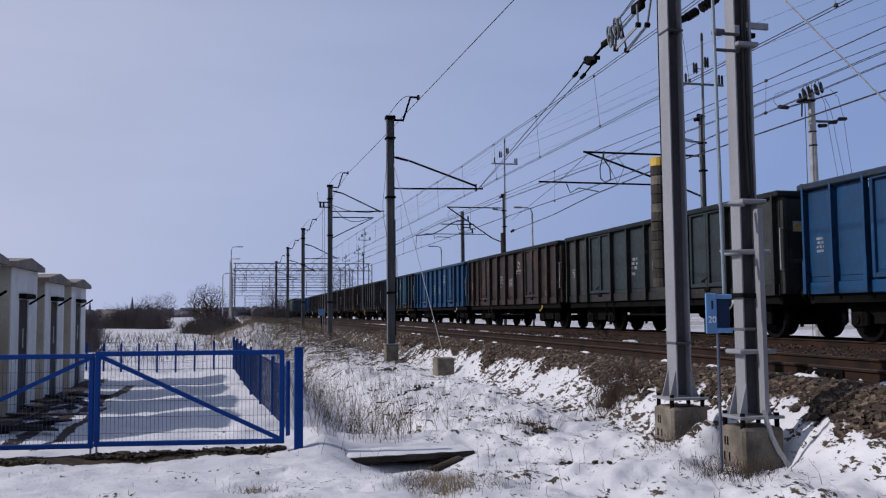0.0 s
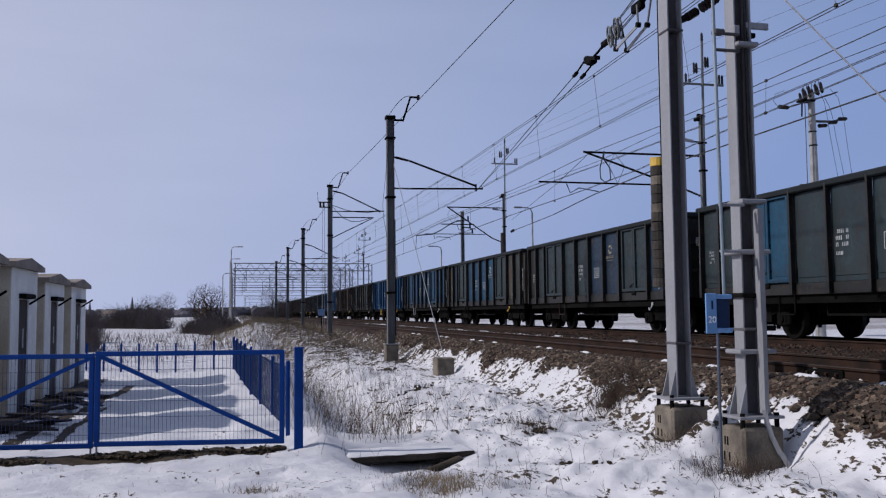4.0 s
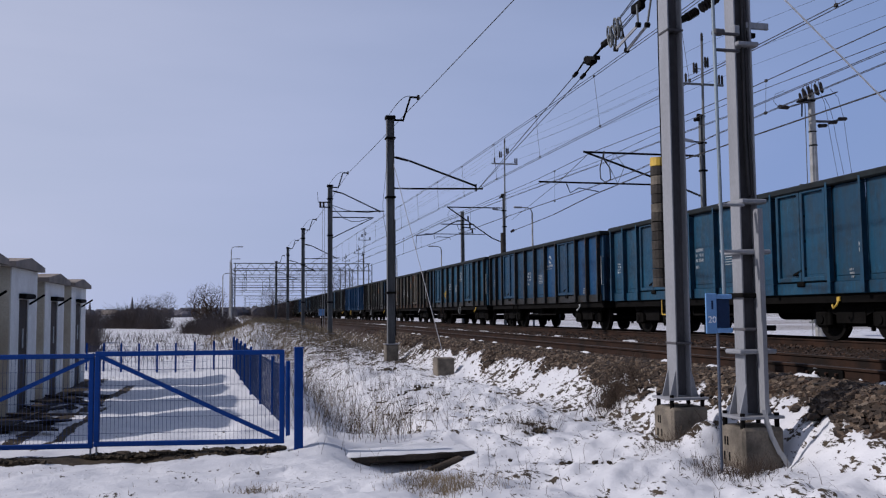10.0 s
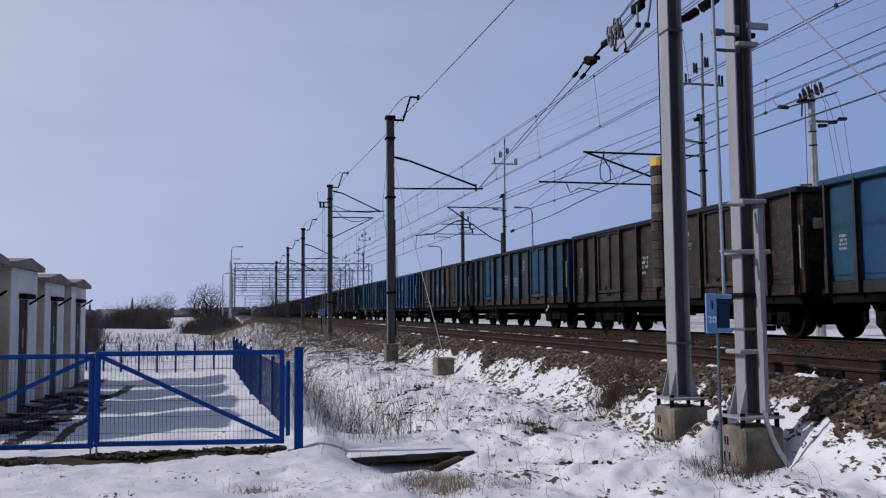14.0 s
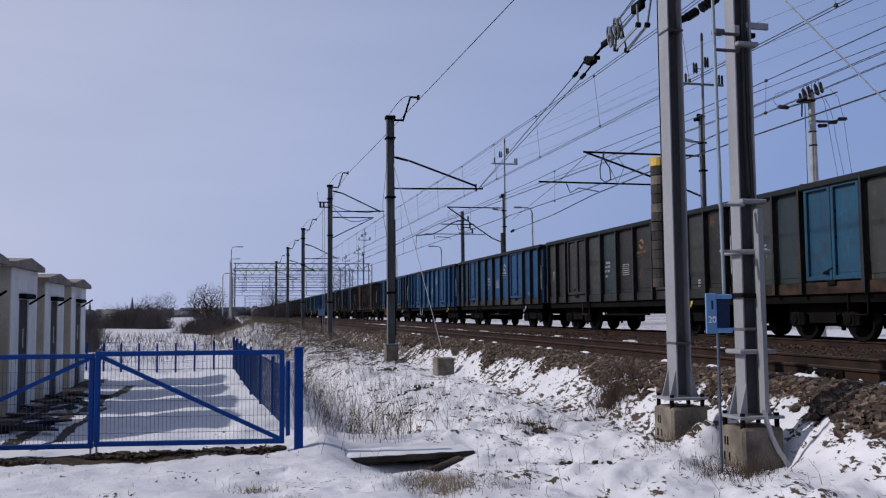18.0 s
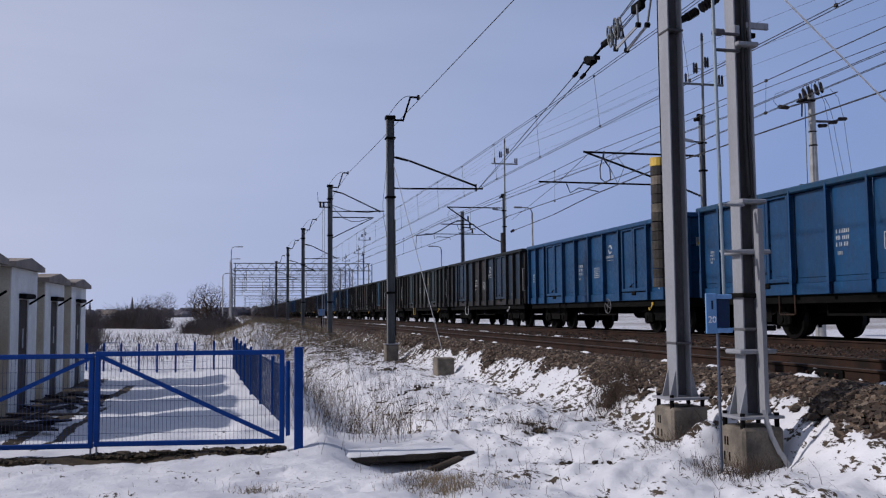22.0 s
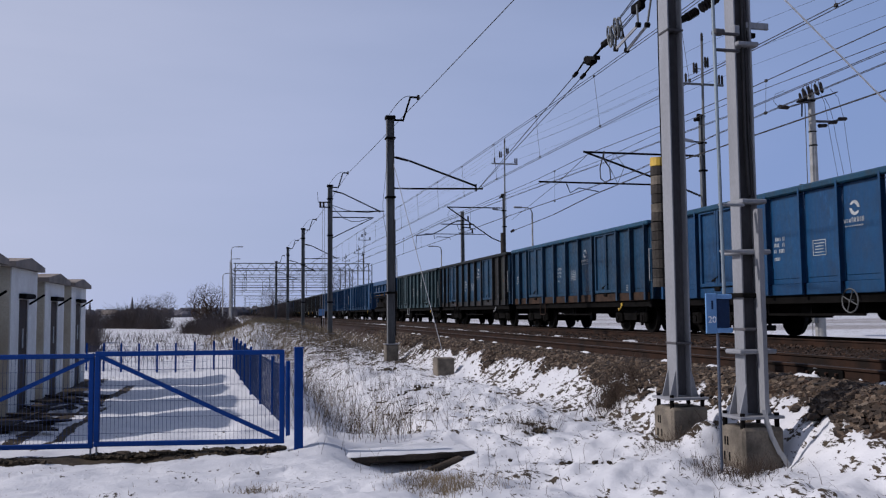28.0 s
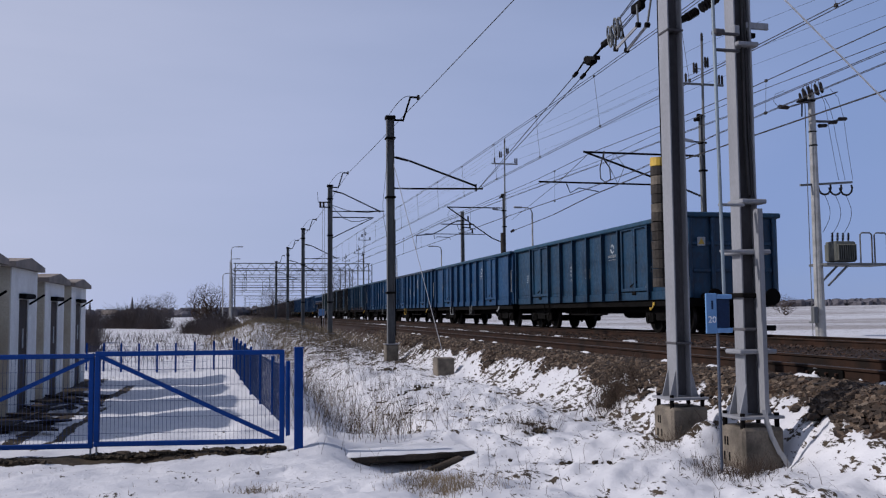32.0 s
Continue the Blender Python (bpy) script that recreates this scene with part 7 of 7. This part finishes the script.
for k, (bx, by, w, h) in enumerate(((-9.4, 62, 1.4, 2.0), (-10.6, 60, 1.6, 2.1), (-2.4, 96, 2.4, 1.8), (-0.9, 92, 2.0, 1.8), (-12, 124, 3.0, 3.2), (-9.4, 118, 2.6, 2.6), (-15, 130, 3.5, 2.2), (-18, 128, 4, 2.4), (-14, 126, 3.0, 3.0), (-10.5, 128, 3.0, 3.0), (-3.5, 88, 2.0, 1.4), (-2.0, 86, 2.2, 1.3), (-0.4, 84, 1.8, 1.3), (-7.2, 48, 0.9, 1.3), (8, 180, 6, 3.6), (13, 200, 6, 4.5), (-1.6, 78, 1.2, 0.9))):
    bush(bx, by, w, h, 40 + k)


def wood_edge(name, pts, h, seed, label, step=1.6, mat="far_wood"):
    """A far strip of woodland: many thin tapered crowns with a ragged outline."""
    rnd = random.Random(seed)
    V, F = [], []
    for (x0, y0), (x1, y1) in zip(pts, pts[1:]):
        L = math.hypot(x1 - x0, y1 - y0)
        for k in range(int(L / step)):
            u = k * step / L
            x, y = x0 + (x1 - x0) * u + rnd.gauss(0, 3), y0 + (y1 - y0) * u + rnd.gauss(0, 6)
            hh = h * rnd.uniform(0.55, 1.0) * (1.0 + 0.25 * noise.noise(Vector((x * 0.02, y * 0.02, 1))))
            w = rnd.uniform(2.0, 4.5)
            z = ground_at(x, y) - 0.1
            k0 = len(V)
            n = 6
            for lev, (zz, rr) in enumerate(((0, 0.95), (0.5, 1.0), (0.85, 0.8), (1.0, 0.45))):
                for i in range(n):
                    an = 2 * math.pi * i / n
                    j = rnd.uniform(0.6, 1.25)
                    V.append((x + w * rr * j * math.cos(an), y + w * rr * j * math.sin(an), z + hh * zz * rnd.uniform(0.92, 1.05)))
            for lev in range(3):
                for i in range(n):
                    a = k0 + lev * n
                    F.append((a + i, a + (i + 1) % n, a + n + (i + 1) % n, a + n + i))
    return stuff(name, V, F, M[mat], label, "woods")


wood_edge("far_wood_left", [(-420, 520), (-250, 560), (-120, 600), (-30, 620), (60, 640)], 6.5, 3, "dark strip of far woodland on the horizon", 0.8)
wood_edge("far_wood_right", [(330, 560), (520, 520), (760, 480), (1000, 420)], 5.0, 4, "dark strip of far woodland beyond the field", 0.55)


def spruce(x, y, h):
    t = thing("spruce", (x, y, -1.2), "dark pointed spruce on the horizon", "tree", "spruces")
    bm = B()
    for k in range(7):
        u = k / 7
        rod(bm, (0, 0, h * (0.1 + u * 0.85)), (0, 0, h * (0.1 + u * 0.85) + h * 0.2), h * 0.17 * (1 - u) + 0.15, 0.05, n=9)
    part("crown", bm, M["far_wood"], t)
    part("trunk", rod(B(), (0, 0, 0), (0, 0, h * 0.2), h * 0.03, n=6), M["twig"], t)
    return t


spruce(-54, 520, 12)
spruce(-76, 520, 10)
spruce(-128, 480, 12)
spruce(-133, 480, 10)


def far_house(x, y, w, d, h, label):
    t = thing("house", (x, y, -1.1), label, "house", "far houses")
    part("wall", cuboid(B(), (w, d, h), (0, 0, h / 2)), M["shed_wall"], t)
    bm = B()
    e = 0.4
    c = [bm.verts.new(v) for v in ((-w / 2 - e, -d / 2 - e, h), (w / 2 + e, -d / 2 - e, h), (w / 2 + e, d / 2 + e, h), (-w / 2 - e, d / 2 + e, h), (-w / 2 - e, 0, h + d * 0.45), (w / 2 + e, 0, h + d * 0.45))]
    for f in ((0, 1, 5, 4), (2, 3, 4, 5), (1, 2, 5), (3, 0, 4), (3, 2, 1, 0)):
        bm.faces.new([c[i] for i in f])
    part("roof", bm, M["shed_roof"], t)
    for k in (-1, 1):
        part("window", cuboid(B(), (1.0, 0.1, 1.2), (k * w * 0.25, -d / 2, h * 0.55)), M["glass_grey"], t)
    return t


far_house(-53, 420, 6, 5, 1.8, "low white house with a brown roof beyond the field")
far_house(-46, 440, 6, 5, 1.7, "low white house with a brown roof beyond the field")

# ---- rubbish by the huts ----
rnd = random.Random(77)
for k in range(26):
    x, y = rnd.uniform(-4.1, -3.1), rnd.uniform(15.5, 22.5)
    L = rnd.uniform(0.5, 1.6)
    pl = part("scrap_plank", cuboid(B(), (L, rnd.uniform(0.06, 0.2), 0.04), (0, 0, 0), bevel=0.006), M["timber"], None)
    pl.matrix_basis = pose(x, y, ground_at(x, y) + 0.03 + 0.05 * rnd.random(), rnd.uniform(-10, 10), rnd.uniform(-8, 8), rnd.uniform(0, 180))
    tagged(pl, "dark old plank thrown down beside the huts", "plank", "scrap planks")

# ---- movement ----


def motions():
    times = [0.0, 3.5, 5.5, 10.0, 14.5, 16.5, 21.0, 25.5, 27.5, 30.0, 32.0]
    for w, y0 in TRAIN:
        walk(w, [(t, pose(FAR_TRACK, y0 + gone(t), 0)) for t in times])
    # the wheels roll without slipping: all sets share one turning
    first = WHEELSETS[0]
    walk(first, [(k / FPS, pose(0, 0, 0, -math.degrees(gone(k / FPS) / 0.46) % 360)) for k in range(int(32 * FPS) + 1)])
    for ws in WHEELSETS[1:]:
        ws.rotation_mode = "QUATERNION"
        ws.animation_data_create()
        ws.animation_data.action = first.animation_data.action
        ws.animation_data.action_slot = first.animation_data.action_slot


motions()
